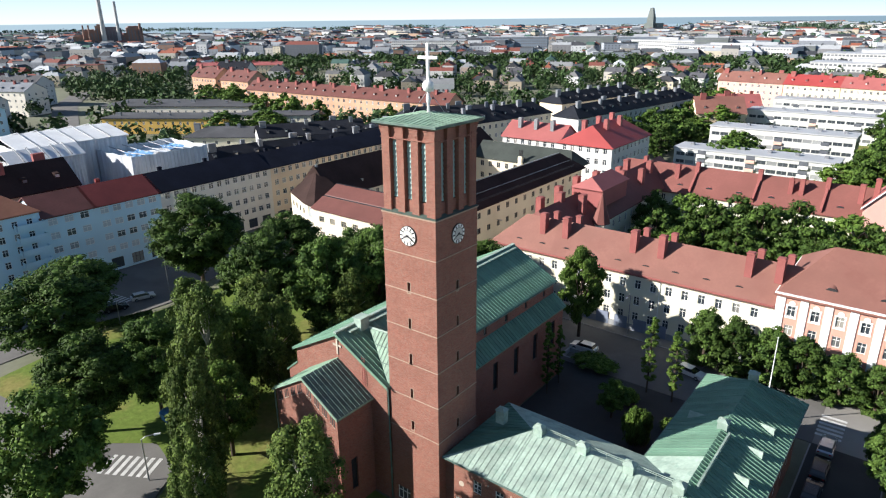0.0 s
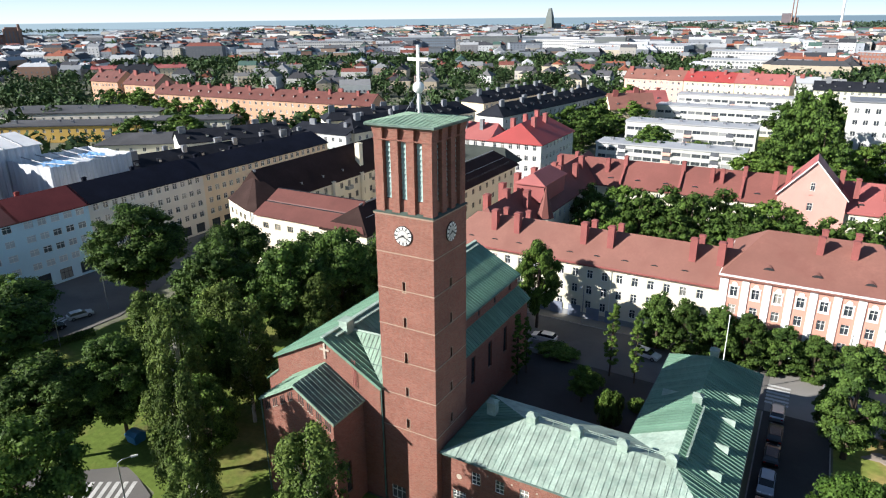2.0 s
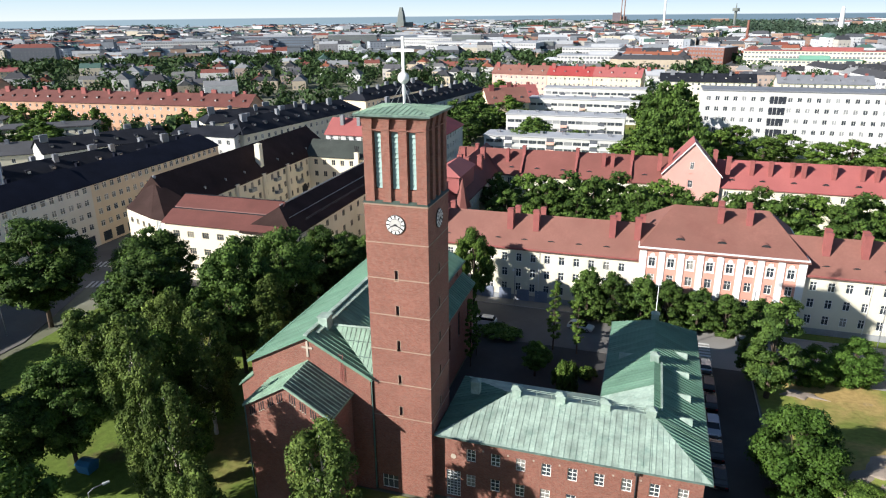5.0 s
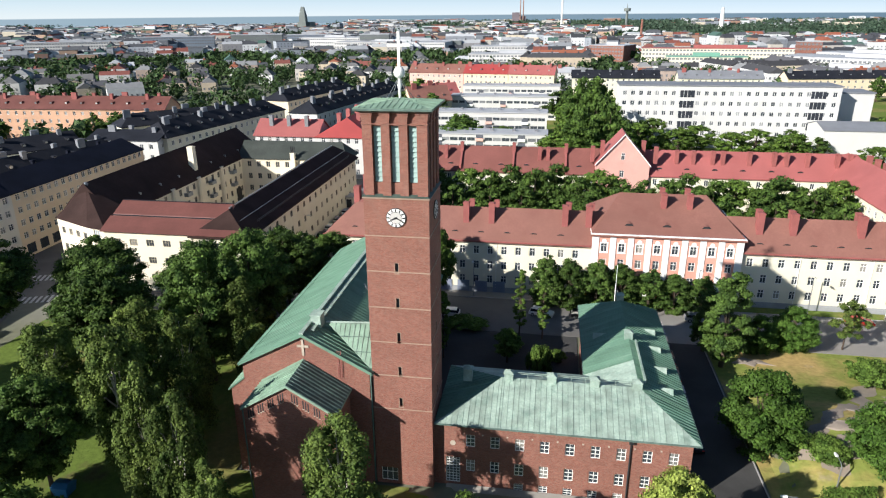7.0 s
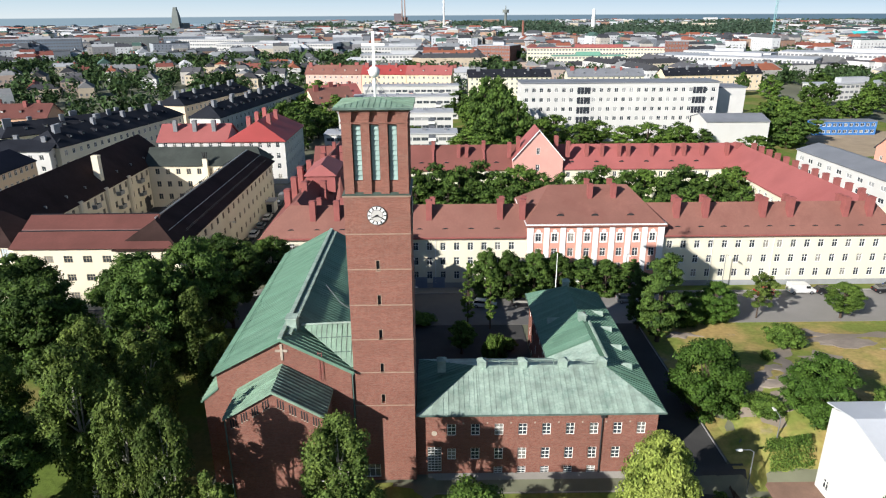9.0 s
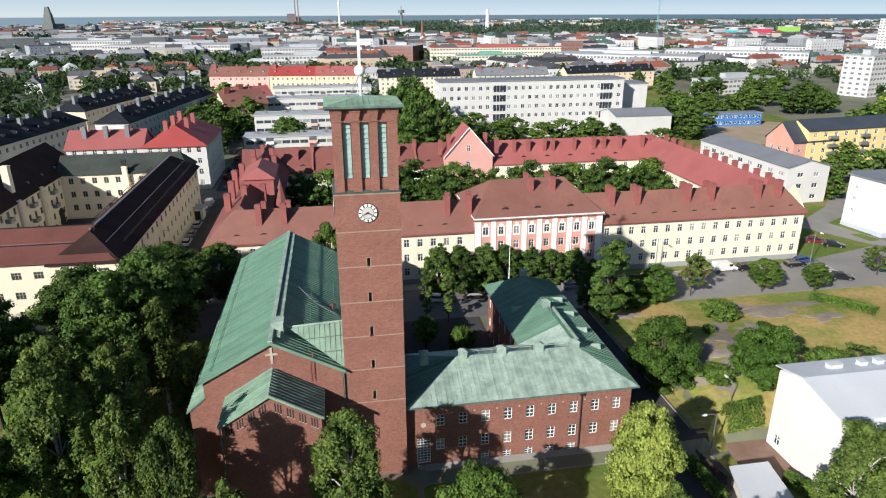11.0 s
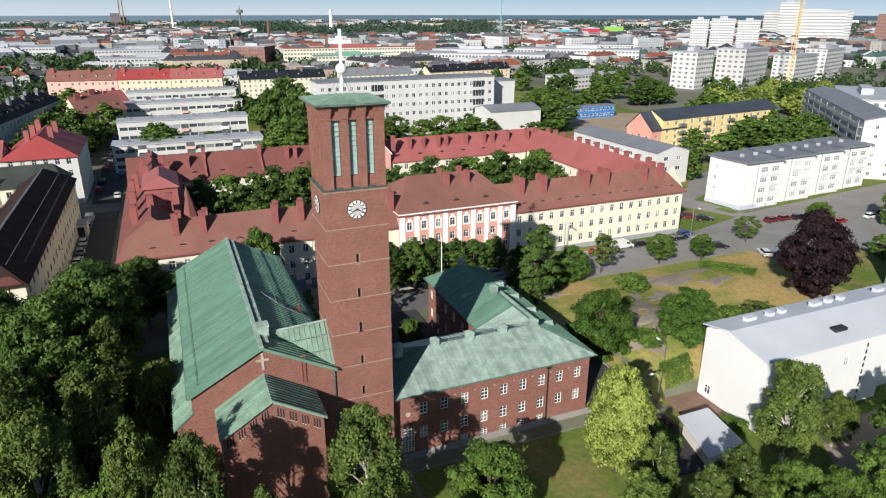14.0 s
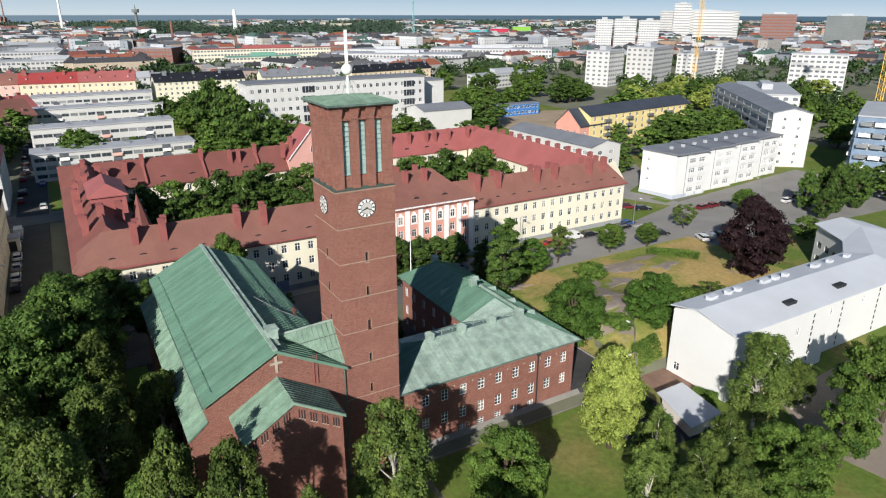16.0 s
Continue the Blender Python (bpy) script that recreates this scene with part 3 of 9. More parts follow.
def block(name, label, rect, deg, z0, ze, zr, walls, roof, sides, category="apartment building", group="", kind_of_roof="gable", hips=(0, 0), frame_mat=None,
          plinth=0.0, over=0.5, ridge_along_x=True, roof_label="", wall_label="", glass_mat=None, far=False):
    """A house on a turned rectangle (cx, cy, length, depth): walls with window grids, and its roof.
    sides: {0 front, 1 right, 2 back, 3 left: (number, first sill, storey, rows, w, h, style, margin)}"""
    cx, cy, lx, ly = rect
    t = thing(name, (cx, cy, z0), label, category, group)
    if far:
        JOINED[t.name] = Build()
    pts = turned([(-lx / 2, -ly / 2), (lx / 2, -ly / 2), (lx / 2, ly / 2), (-lx / 2, ly / 2)], cx, cy, deg)
    b = Build()
    for k in range(4):
        p0, p1 = pts[k], pts[(k + 1) % 4]
        length = math.dist(p0, p1)
        if k in sides:
            n, sill, storey, rows, w, h, style, margin = sides[k]
            facade(t, b, p0, p1, z0 + plinth, ze, spaced(length, n, margin), [z0 + sill + storey * r for r in range(rows)], w, h, style, frame_mat or WHITE, glass_mat=glass_mat)
        else:
            wall_face(b, p0, p1, z0 + plinth, ze, [])
    corners = pts if ridge_along_x else pts[1:] + pts[:1]
    if kind_of_roof == "gable":
        if hips[0] == 0:
            gable_wall(b, corners[3], corners[0], ze, zr - 0.1)
        if hips[1] == 0:
            gable_wall(b, corners[1], corners[2], ze, zr - 0.1)
    part("wall", b, walls, t, wall_label)
    if far:
        tagged(part("window_grid", JOINED.pop(t.name), [frame_mat or WHITE, GLASS_FAR], t), kind="stuff")
    if plinth:
        q = Build()
        q.prism(turned([(-lx / 2 - 0.05, -ly / 2 - 0.05), (lx / 2 + 0.05, -ly / 2 - 0.05), (lx / 2 + 0.05, ly / 2 + 0.05), (-lx / 2 - 0.05, ly / 2 + 0.05)], cx, cy, deg), z0 - 1.0, z0 + plinth)
        part("plinth", q, PLINTH, t)
    r = Build()
    if kind_of_roof == "gable":
        pitched(r, corners, ze, zr, hips[0], hips[1], over)
    else:
        o = over
        r.prism(turned([(-lx / 2 - o, -ly / 2 - o), (lx / 2 + o, -ly / 2 - o), (lx / 2 + o, ly / 2 + o), (-lx / 2 - o, ly / 2 + o)], cx, cy, deg), ze, zr)
    part("roof", r, roof, t, roof_label)
    return t


def seamed(parent, foot, up, width, n_of, thick, mats, name="roof_panel", rib=0.07):
    """Standing-seam panels on a flat slope. foot: the eave's start; up: (along, upslope) unit vectors; width: panel width;
    n_of(u): lowest and highest reach upslope at u, from 0 to its length, with the kinks listed first."""
    kinks, reach = n_of
    along, rise = Vector(up[0]), Vector(up[1])
    nor = along.cross(rise).normalized()
    total = kinks[-1]
    us = sorted({*[round(width * k, 4) for k in range(int(total / width) + 1)], *kinks})
    us = [u for k, u in enumerate(us) if k == 0 or u - us[k - 1] > 0.04]
    for a, e in zip(us, us[1:]):
        la, ha = reach(a + 1e-5)
        lb, hb = reach(e - 1e-5)
        if max(ha - la, hb - lb) < 0.05:
            continue
        b = Build()
        P = lambda u, v, k: tuple(Vector(foot) + along * u + rise * v + nor * k)
        b.solid([P(a, la, 0), P(e, lb, 0), P(e, hb, 0), P(a, ha, 0)], [P(a, la, thick), P(e, lb, thick), P(e, hb, thick), P(a, ha, thick)])
        if rib and ha - la > 0.1:
            f = min(e - a, 0.05)
            lo2, hi2 = la + (lb - la) * f / (e - a), ha + (hb - ha) * f / (e - a)
            b.solid([P(a, la, thick), P(a + f, lo2, thick), P(a + f, hi2, thick), P(a, ha, thick)], [P(a, la, thick + rib), P(a + f, lo2, thick + rib), P(a + f, hi2, thick + rib), P(a, ha, thick + rib)])
        part(name, b, mats, parent)

# ---- ground near by is in the grounds section; the church first: tower, nave, porch ----
church = thing("church", (-49.3, 62, 0), "red brick church with green copper roofs among park trees", "church")
TX0, TX1, TY0, TY1 = -41.85, -35.33, 44.0, 50.55
tower = thing("bell_tower", (-38.5, 47.35, 0), "tall square red brick bell tower with a green copper cap", "bell tower")

# shaft with slit windows on each face
SLITS = [10.9, 14.75, 18.8, 22.75, 26.6]
sh = Build()
corners = [(TX0, TY0), (TX1, TY0), (TX1, TY1), (TX0, TY1)]
for k in range(4):
    p0, p1 = corners[k], corners[(k + 1) % 4]
    L = math.dist(p0, p1)
    u = L * (0.475 if k in (0, 2) else 0.5)
    holes = [(u - 0.17, z - 0.55, u + 0.17, z + 0.55) for z in SLITS]
    if k == 0:
        holes += [(0.55, 0.35, 2.45, 2.2)]
    wall_face(sh, p0, p1, 0, 33.9, holes, 0.45)
part("shaft", sh, BRICK, tower)
for k in range(4):
    p0, p1 = corners[k], corners[(k + 1) % 4]
    L = math.dist(p0, p1)
    d = Vector((p1[0] - p0[0], p1[1] - p0[1])).normalized()
    u = L * (0.475 if k in (0, 2) else 0.5)
    for z in SLITS:
        b = Build()
        b.box(-0.22, -0.02, -0.58, -0.17, 0.1, 0.6), b.box(0.17, -0.02, -0.58, 0.24, 0.1, 0.6), b.box(-0.17, -0.02, 0.55, 0.17, 0.1, 0.6), b.box(-0.24, -0.05, -0.64, 0.24, 0.1, -0.55)
        o = hang(new("slit_frame", b.mesh("slit_frame", BAND)), tower, facing((p0[0] + d.x * u, p0[1] + d.y * u, z), d))
        g = Build()
        g.box(-0.17, 0.3, -0.55, 0.17, 0.34, 0.55)
        q = new("pane", g.mesh("pane", GLASS))
        q.parent = o
window_at(tower, facing((TX0 + 1.5, TY0 + 0.2, 0.35), (1, 0)), 1.9, 1.85, "wide", WHITE)
for z in (10.05, 14.2, 18.2, 22.2, 26.2, 30.0):
    b = Build()
    o, h = 0.05, 0.10
    for x0, y0, x1, y1 in ((TX0 - o, TY0 - o, TX1 + o, TY0), (TX0 - o, TY1, TX1 + o, TY1 + o), (TX0 - o, TY0, TX0, TY1), (TX1, TY0, TX1 + o, TY1)):
        b.box(x0, y0, z - h / 2, x1, y1, z + h / 2)
    part("string_course", b, BAND, tower, "pale stone band")
# ledge under the bell chamber, with a copper slope
b = Build()
for z0, z1, o0, o1, m in ((33.82, 34.0, 0.10, 0.10, 0), (34.0, 34.22, 0.16, -0.3, 1)):
    b.solid([(TX0 - o0, TY0 - o0, z0), (TX1 + o0, TY0 - o0, z0), (TX1 + o0, TY1 + o0, z0), (TX0 - o0, TY1 + o0, z0)],
            [(TX0 - o1, TY0 - o1, z1), (TX1 + o1, TY0 - o1, z1), (TX1 + o1, TY1 + o1, z1), (TX0 - o1, TY1 + o1, z1)], m)
part("ledge", b, [BAND, COPPER_TRIM], tower, "brick ledge under dark weathered copper")
# bell chamber: piers, recesses, louvred openings
BX0, BX1, BY0, BY1, BZ0, BZ1 = TX0 + 0.16, TX1 - 0.08, TY0 + 0.1, TY1 - 0.1, 34.1, 42.2
core = Build()
core.box(BX0 + 0.75, BY0 + 0.75, BZ0, BX1 - 0.75, BY1 - 0.75, BZ1)
part("bell_chamber", core, BRICK, tower)
bc = [(BX0, BY0), (BX1, BY0), (BX1, BY1), (BX0, BY1)]
W = BX1 - BX0
OPEN = [(0.94, 1.83), (2.66, 3.55), (4.38, 5.27)]
for k in range(4):
    p0, p1 = bc[k], bc[(k + 1) % 4]
    d = Vector((p1[0] - p0[0], p1[1] - p0[1])).normalized()
    M = facing((p0[0], p0[1], 0), d)
    edges = [0.0] + [v for ab in OPEN for v in ab] + [W]
    for j in range(0, 8, 2):
        a, e = edges[j], edges[j + 1]
        b = Build()
        a0 = a
        e = W - 0.8 if j == 6 else e
        b.box(a0, 0, BZ0, e, 0.8, BZ1 - 1.1)
        for s in range(4):
            b.box(a0 - 0.04 * s, -0.05 * s, BZ1 - 1.1 + 0.275 * s, e + 0.04 * s, 0.8, BZ1 - 0.825 + 0.275 * s)
        hang(new("pier", b.mesh("pier", BRICK)), tower, M)
    for a, e in OPEN:
        for z0, z1 in ((BZ0, BZ0 + 1.25), (BZ0 + 6.7, BZ1)):
            b = Build()
            b.box(a, 0.3, z0, e, 0.8, z1)
            hang(new("spandrel", b.mesh("spandrel", BRICK)), tower, M)
        lv = Build()
        lv.box(a, 0.62, BZ0 + 1.25, e, 0.72, BZ0 + 6.7)
        frame_ob = hang(new("louvre", lv.mesh("louvre", COPPER_DARK)), tower, M)
        b = Build()
        for s in range(11):
            z = BZ0 + 1.3 + s * 0.49
            b.solid([(a + 0.1, 0.40, z), (e - 0.06, 0.40, z), (e - 0.06, 0.52, z + 0.45), (a + 0.1, 0.52, z + 0.45)], [(a + 0.1, 0.37, z + 0.02), (e - 0.06, 0.37, z + 0.02), (e - 0.06, 0.49, z + 0.46), (a + 0.1, 0.49, z + 0.46)])
        s_ob = new("slat", b.mesh("slat", COPPER_SLAT))
        s_ob.parent = frame_ob
    b = Build()
    b.box(-0.06, -0.08, BZ1 - 1.22, W + 0.06, -0.02, BZ1 - 1.12)
    hang(new("string_course", b.mesh("string_course", BRICK)), tower, M)
# cap
EX0, EX1, EY0, EY1, EZ = -42.35, -34.83, 43.55, 51.05, 42.3
b = Build()
b.solid([(EX0 + 0.3, EY0 + 0.3, EZ - 0.15), (EX1 - 0.3, EY0 + 0.3, EZ - 0.15), (EX1 - 0.3, EY1 - 0.3, EZ - 0.15), (EX0 + 0.3, EY1 - 0.3, EZ - 0.15)],
        [(EX0, EY0, EZ), (EX1, EY0, EZ), (EX1, EY1, EZ), (EX0, EY1, EZ)])
b.box(EX0, EY0, EZ, EX1, EY1, EZ + 0.2)
part("eave", b, [COPPER_DARK], tower)
ap = (-38.59, 47.3, 43.05)
quad = [(EX0, EY0, EZ + 0.2), (EX1, EY0, EZ + 0.2), (EX1, EY1, EZ + 0.2), (EX0, EY1, EZ + 0.2)]
for k in range(4):
    p, q = Vector(quad[k]), Vector(quad[(k + 1) % 4])
    al = (q - p).normalized()
    mid = (p + q) / 2
    rise = Vector(ap) - mid
    sl, L = rise.length, (q - p).length
    seamed(tower, p, (al, rise.normalized()), L / 14, ([0.0, L / 2, L], lambda u, L=L, sl=sl: (0.0, sl * (1 - abs(2 * u / L - 1)))), 0.02, COPPER_MID, rib=0.045)
# ball and cross
cr = thing("tower_cross", (-38.65, 47.35, 42.9), "white metal cross on a white ball, guyed to the tower cap", "cross")
b = Build()
b.tube([(-38.65, 47.35, 42.9), (-38.65, 47.35, 43.75), (-38.65, 47.35, 44.2), (-38.65, 47.35, 45.0)], [0.14, 0.13, 0.22, 0.1], 12)
part("stem", b, WHITE, cr)
b = Build()
b.ball((-38.65, 47.35, 45.42), 0.55, 20, 12)
part("ball", b, WHITE, cr)
b = Build()
b.box(-38.78, 47.25, 45.95, -38.52, 47.45, 49.15), b.box(-39.75, 47.26, 47.8, -37.55, 47.44, 48.06)
part("cross", b, WHITE, cr)
for sx, sy in ((-1, -1), (1, -1), (1, 1), (-1, 1)):
    b = Build()
    b.tube([(-38.65 + 0.1 * sx, 47.35 + 0.1 * sy, 44.9), (-38.65 + 1.15 * sx, 47.35 + 1.15 * sy, 42.85)], [0.025, 0.025], 5)
    part("guy_rod", b, METAL, cr)

# clocks on three faces
DIAL = surface("grey_dial", (0.52, 0.50, 0.47), 0.08, 0.8, 6.0, 0.6)
def clock(x, y, z, d):
    c = thing("tower_clock", (x, y, z), "round white clock face with black marks and hands on brick", "clock", "clocks on the tower")
    c.matrix_basis = facing((x, y, z), d)
    def add(name, b, mat):
        ob = new(name, b.mesh(name, mat))
        ob.parent = c
        return ob
    b = Build()
    b.tube([(0, 0.0, 0), (0, -0.10, 0)], [0.99, 0.99], 32)
    add("rim", b, BLACK)
    b = Build()
    b.tube([(0, -0.09, 0), (0, -0.13, 0)], [0.93, 0.93], 32)
    add("dial", b, WHITE)
    b = Build()
    b.tube([(0, -0.12, 0), (0, -0.136, 0)], [0.62, 0.62], 28)
    add("ring", b, BLACK)
    b = Build()
    b.tube([(0, -0.13, 0), (0, -0.142, 0)], [0.575, 0.575], 28)
    add("dial_centre", b, DIAL)
    for k in range(12):
        a = radians(30 * k)
        s, co = math.sin(a), math.cos(a)
        b = Build()
        w = 0.07
        b.solid([(s * 0.66 - co * w, -0.13, co * 0.66 + s * w), (s * 0.66 + co * w, -0.13, co * 0.66 - s * w), (s * 0.90 + co * w, -0.13, co * 0.90 - s * w), (s * 0.90 - co * w, -0.13, co * 0.90 + s * w)],
                [(s * 0.66 - co * w, -0.155, co * 0.66 + s * w), (s * 0.66 + co * w, -0.155, co * 0.66 - s * w), (s * 0.90 + co * w, -0.155, co * 0.90 - s * w), (s * 0.90 - co * w, -0.155, co * 0.90 + s * w)])
        add("hour_mark", b, BLACK)
    for name, deg, ln, w in (("hour_pointer", 247, 0.56, 0.085), ("minute_pointer", 116, 0.84, 0.06)):
        a = radians(deg)
        s, co = math.sin(a), math.cos(a)
        b = Build()
        lo = [(-s * 0.15 - co * w, -co * 0.15 + s * w), (-s * 0.15 + co * w, -co * 0.15 - s * w), (s * ln + co * w * 0.5, co * ln - s * w * 0.5), (s * ln - co * w * 0.5, co * ln + s * w * 0.5)]
        b.solid([(x, -0.16, z) for x, z in lo], [(x, -0.19, z) for x, z in lo])
        add(name, b, BLACK)


clock(-38.62, TY0, 31.95, (1, 0))
clock(TX1, 47.35, 31.95, (0, 1))
clock(TX0, 47.35, 31.95, (0, -1))

# nave
NX0, NX1, NY0, NY1, NZ, NR = -56.6, -42.1, 43.75, 80.0, 14.75, 18.65
NXM = (NX0 + NX1) / 2
b = Build()
wall_face(b, (NX0, NY0), (NX1, NY0), 0, NZ, [])
gable_wall(b, (NX0, NY0), (NX1, NY0), NZ, NR)
wall_face(b, (NX1, NY1), (NX0, NY1), 0, NZ, [])
gable_wall(b, (NX1, NY1), (NX0, NY1), NZ, NR)
cl = [3.5 + 5.0 * k for k in range(7)]
holes = [(u - 0.35, 12.9, u + 0.35, 14.3) for u in cl]
wall_face(b, (NX1, NY0), (NX1, NY1), 0, NZ, holes, 0.3)
wall_face(b, (NX0, NY1), (NX0, NY0), 0, NZ, holes, 0.3)
part("nave_wall", b, BRICK, church)
for u in cl:
    window_at(church, facing((NX1 - 0.2, NY0 + u, 12.9), (0, 1)), 0.7, 1.4, "far", BLACK)
    window_at(church, facing((NX0 + 0.2, NY1 - u, 12.9), (0, -1)), 0.7, 1.4, "far", BLACK)
under = Build()
pitched(under, [(NX0, NY1), (NX0, NY0), (NX1, NY0), (NX1, NY1)], NZ, NR, 0, 0, 0.35, 0.3)
nave_roof = part("nave_roof", under, COPPER_NAVE, church)
half, rise_h = (NX1 - NX0) / 2 + 0.35, (NR - NZ) * (1 + 0.35 / ((NX1 - NX0) / 2))
sl = math.hypot(half, rise_h)
ze = NR - rise_h
L = NY1 - NY0 + 0.7
seamed(nave_roof, (NX0 - 0.35, NY1 + 0.35, ze), ((0, -1, 0), (half / sl, 0, rise_h / sl)), 0.62, ([0.0, L], lambda u: (0.0, sl)), 0.02, COPPER_NAVE, rib=0.055)
seamed(nave_roof, (NX1 + 0.35, NY0 - 0.35, ze), ((0, 1, 0), (-half / sl, 0, rise_h / sl)), 0.62, ([0.0, L], lambda u: (0.0, sl)), 0.02, COPPER_NAVE, rib=0.05)
b = Build()
b.box(NXM - 0.22, NY0 - 0.3, NR - 0.02, NXM + 0.22, NY1 + 0.3, NR + 0.16)
part("ridge_cap", b, COPPER_PALE, church)
# walkway beside the ridge, snow rails above both eaves, a fallen cable and a round vent on the slope away from the sun
for k in range(24):
    y = NY0 + 1.2 + 1.45 * k
    b = Build()
    b.box(NXM + 0.45, y, NR - 0.28, NXM + 0.95, y + 1.3, NR - 0.12)
    part("walkway_plank", b, COPPER_PALE, church)
for side, reach in ((-1, 0.86), (1, 0.5), (1, 0.86)):
    x, z = NXM + side * half * reach, NR - rise_h * reach + 0.22
    b = Build()
    b.tube([(x, NY0 + 0.6, z), (x, NY1 - 0.6, z)], [0.03, 0.03], 6)
    for k in range(18):
        b.tube([(x, NY0 + 1 + 2 * k, z - 0.25), (x, NY0 + 1 + 2 * k, z)], [0.03, 0.03], 5)
    part("snow_rail", b, COPPER_NAVE, church)
b = Build()
b.tube([(NXM + 2.2, NY0 + 16.5, NR - 1.0), (NXM + 4.4, NY0 + 13.5, NR - 2.15), (NXM + 6.8, NY0 + 12.6, NR - 3.45)], [0.05, 0.05, 0.05], 6)
part("roof_cable", b, METAL, church)
b = Build()
b.tube([(NXM + 6.4, NY0 + 14.0, NR - 3.4), (NXM + 6.4, NY0 + 14.0, NR - 2.5)], [0.16, 0.16], 10), b.tube([(NXM + 6.4, NY0 + 14.0, NR - 2.75), (NXM + 6.4, NY0 + 14.0, NR - 2.6)], [0.4, 0.1], 12)
part("roof_vent", b, ROOF_MAROON, church, "rusty round roof vent")
# eave gutters and rake edges
for x in (NX0 - 0.45, NX1 + 0.3):
    b = Build()
    b.box(x, NY0 - 0.35, ze - 0.18, x + 0.15, NY1 + 0.35, ze - 0.02)
    part("gutter", b, COPPER_DARK, church)
b = Build()
b.box(NXM + 0.1, NY0 + 2.6, NR - 0.9, NXM + 1.2, NY0 + 3.9, NR + 0.8), b.box(NXM + 0.0, NY0 + 2.5, NR + 0.8, NXM + 1.3, NY0 + 4.0, NR + 0.95)
part("chimney", b, COPPER_PALE, church, "copper-clad ridge chimney")
# white cross on the gable
b = Build()
b.box(-49.48, NY0 - 0.1, 16.0, -49.22, NY0, 17.9), b.box(-50.0, NY0 - 0.1, 17.0, -49.48, NY0, 17.24), b.box(-49.22, NY0 - 0.1, 17.0, -48.7, NY0, 17.24)
part("gable_cross", b, STONE, church, "pale stone cross on the gable")
# iron ladder on the gable
b = Build()
for x in (-45.5, -45.1):
    b.tube([(x, NY0 - 0.15, 13.6), (x, NY0 - 0.15, 17.0)], [0.035, 0.035], 5)
for k in range(11):
    b.box(-45.5, NY0 - 0.18, 13.8 + 0.3 * k, -45.1, NY0 - 0.13, 13.84 + 0.3 * k)
part("ladder", b, CHIMNEY_RED, church, "rusty red wall ladder")
# aisles
AXL, AXR, AZ, AZI = -58.3, -40.35, 11.1, 12.55
for x0, x1, side in ((AXL, NX0, -1), (NX1, AXR, 1)):
    b = Build()
    ys = [NY0 + 3.4 + 5.0 * k for k in range(7)]
    y0 = NY0 if side < 0 else TY1
    if side < 0:
        wall_face(b, (x0, NY1), (x0, y0), 0, AZ, [(NY1 - y - 0.55, 5.6, NY1 - y + 0.55, 9.6) for y in ys], 0.35)
        b.face(((x0, y0, 0), (x1, y0, 0), (x1, y0, AZI), (x0, y0, AZ)))
        b.face(((x1, NY1, 0), (x0, NY1, 0), (x0, NY1, AZ), (x1, NY1, AZI)))
    else:
        wall_face(b, (x1, y0), (x1, NY1), 0, AZ, [(y - y0 - 0.55, 5.6, y - y0 + 0.55, 9.6) for y in ys if y > y0 + 1], 0.35)
        b.face(((x1, NY1, 0), (x0, NY1, 0), (x0, NY1, AZI), (x1, NY1, AZ)))
    part("aisle_wall", b, BRICK, church)
    for y in ys:
        if side < 0:
            window_at(church, facing((x0 + 0.22, y, 5.6), (0, -1)), 1.1, 4.0, "lead", BLACK)
        elif y > y0 + 1:
            window_at(church, facing((x1 - 0.22, y, 5.6), (0, 1)), 1.1, 4.0, "lead", BLACK)
    xo, xi = (x0 - 0.35, x1) if side < 0 else (x1 + 0.35, x0)
    w = abs(xi - xo)
    dz = AZI - AZ + 0.3
    s2 = math.hypot(w, dz)
    length = NY1 - y0 + 0.3
    r = Build()
    r.solid([(xo, y0 - 0.1, AZ - 0.3), (xi, y0 - 0.1, AZI - 0.05), (xi, NY1 + 0.3, AZI - 0.05), (xo, NY1 + 0.3, AZ - 0.3)], [(xo, y0 - 0.1, AZ - 0.1), (xi, y0 - 0.1, AZI + 0.1), (xi, NY1 + 0.3, AZI + 0.1), (xo, NY1 + 0.3, AZ - 0.1)])
    ar = part("aisle_roof", r, COPPER_NAVE, church)
    up = (((0, -1, 0) if side < 0 else (0, 1, 0)), ((-side * w / s2), 0, (AZI - AZ + 0.2) / s2))
    start = (xo, NY1 + 0.3, AZ - 0.1) if side < 0 else (xo, y0, AZ - 0.1)
    # sunward aisle roof in lighter copper, the east one darkened for shade
    seamed(ar, start, up, 0.62, ([0.0, length], lambda u, s2=s2: (0.0, s2 * 0.98)), 0.02, COPPER_MID if side < 0 else COPPER_NAVE, rib=0.1)
# link roof between nave and tower
b = Build()
b.solid([(-48.3, 47.7, 14.6), (TX0, 44.2, 14.6), (TX0, 50.4, 14.6), (-48.3, 47.9, 14.6)], [(-47.8, 47.2, 18.3), (TX0 - 0.01, 47.15, 18.6), (TX0 - 0.01, 47.35, 18.6), (-47.8, 47.4, 18.3)])
b.face(((-47.8, 47.3, 18.4), (-42.1, 43.95, 14.9), (TX0, 43.95, 14.9), (TX0, 47.25, 18.7)))
link = part("link_roof", b, COPPER_MID, church)
for k in range(1, 10):
    x = -47.2 + 0.56 * k
    f = max(0.0, min(1.0, (x + 47.8) / 5.7))
    b = Build()
    b.tube([(x, 47.3 - 3.35 * f, 18.42 - 3.5 * f), (x, 47.28, 18.45 + 0.05 * k)], [0.035, 0.035], 4)
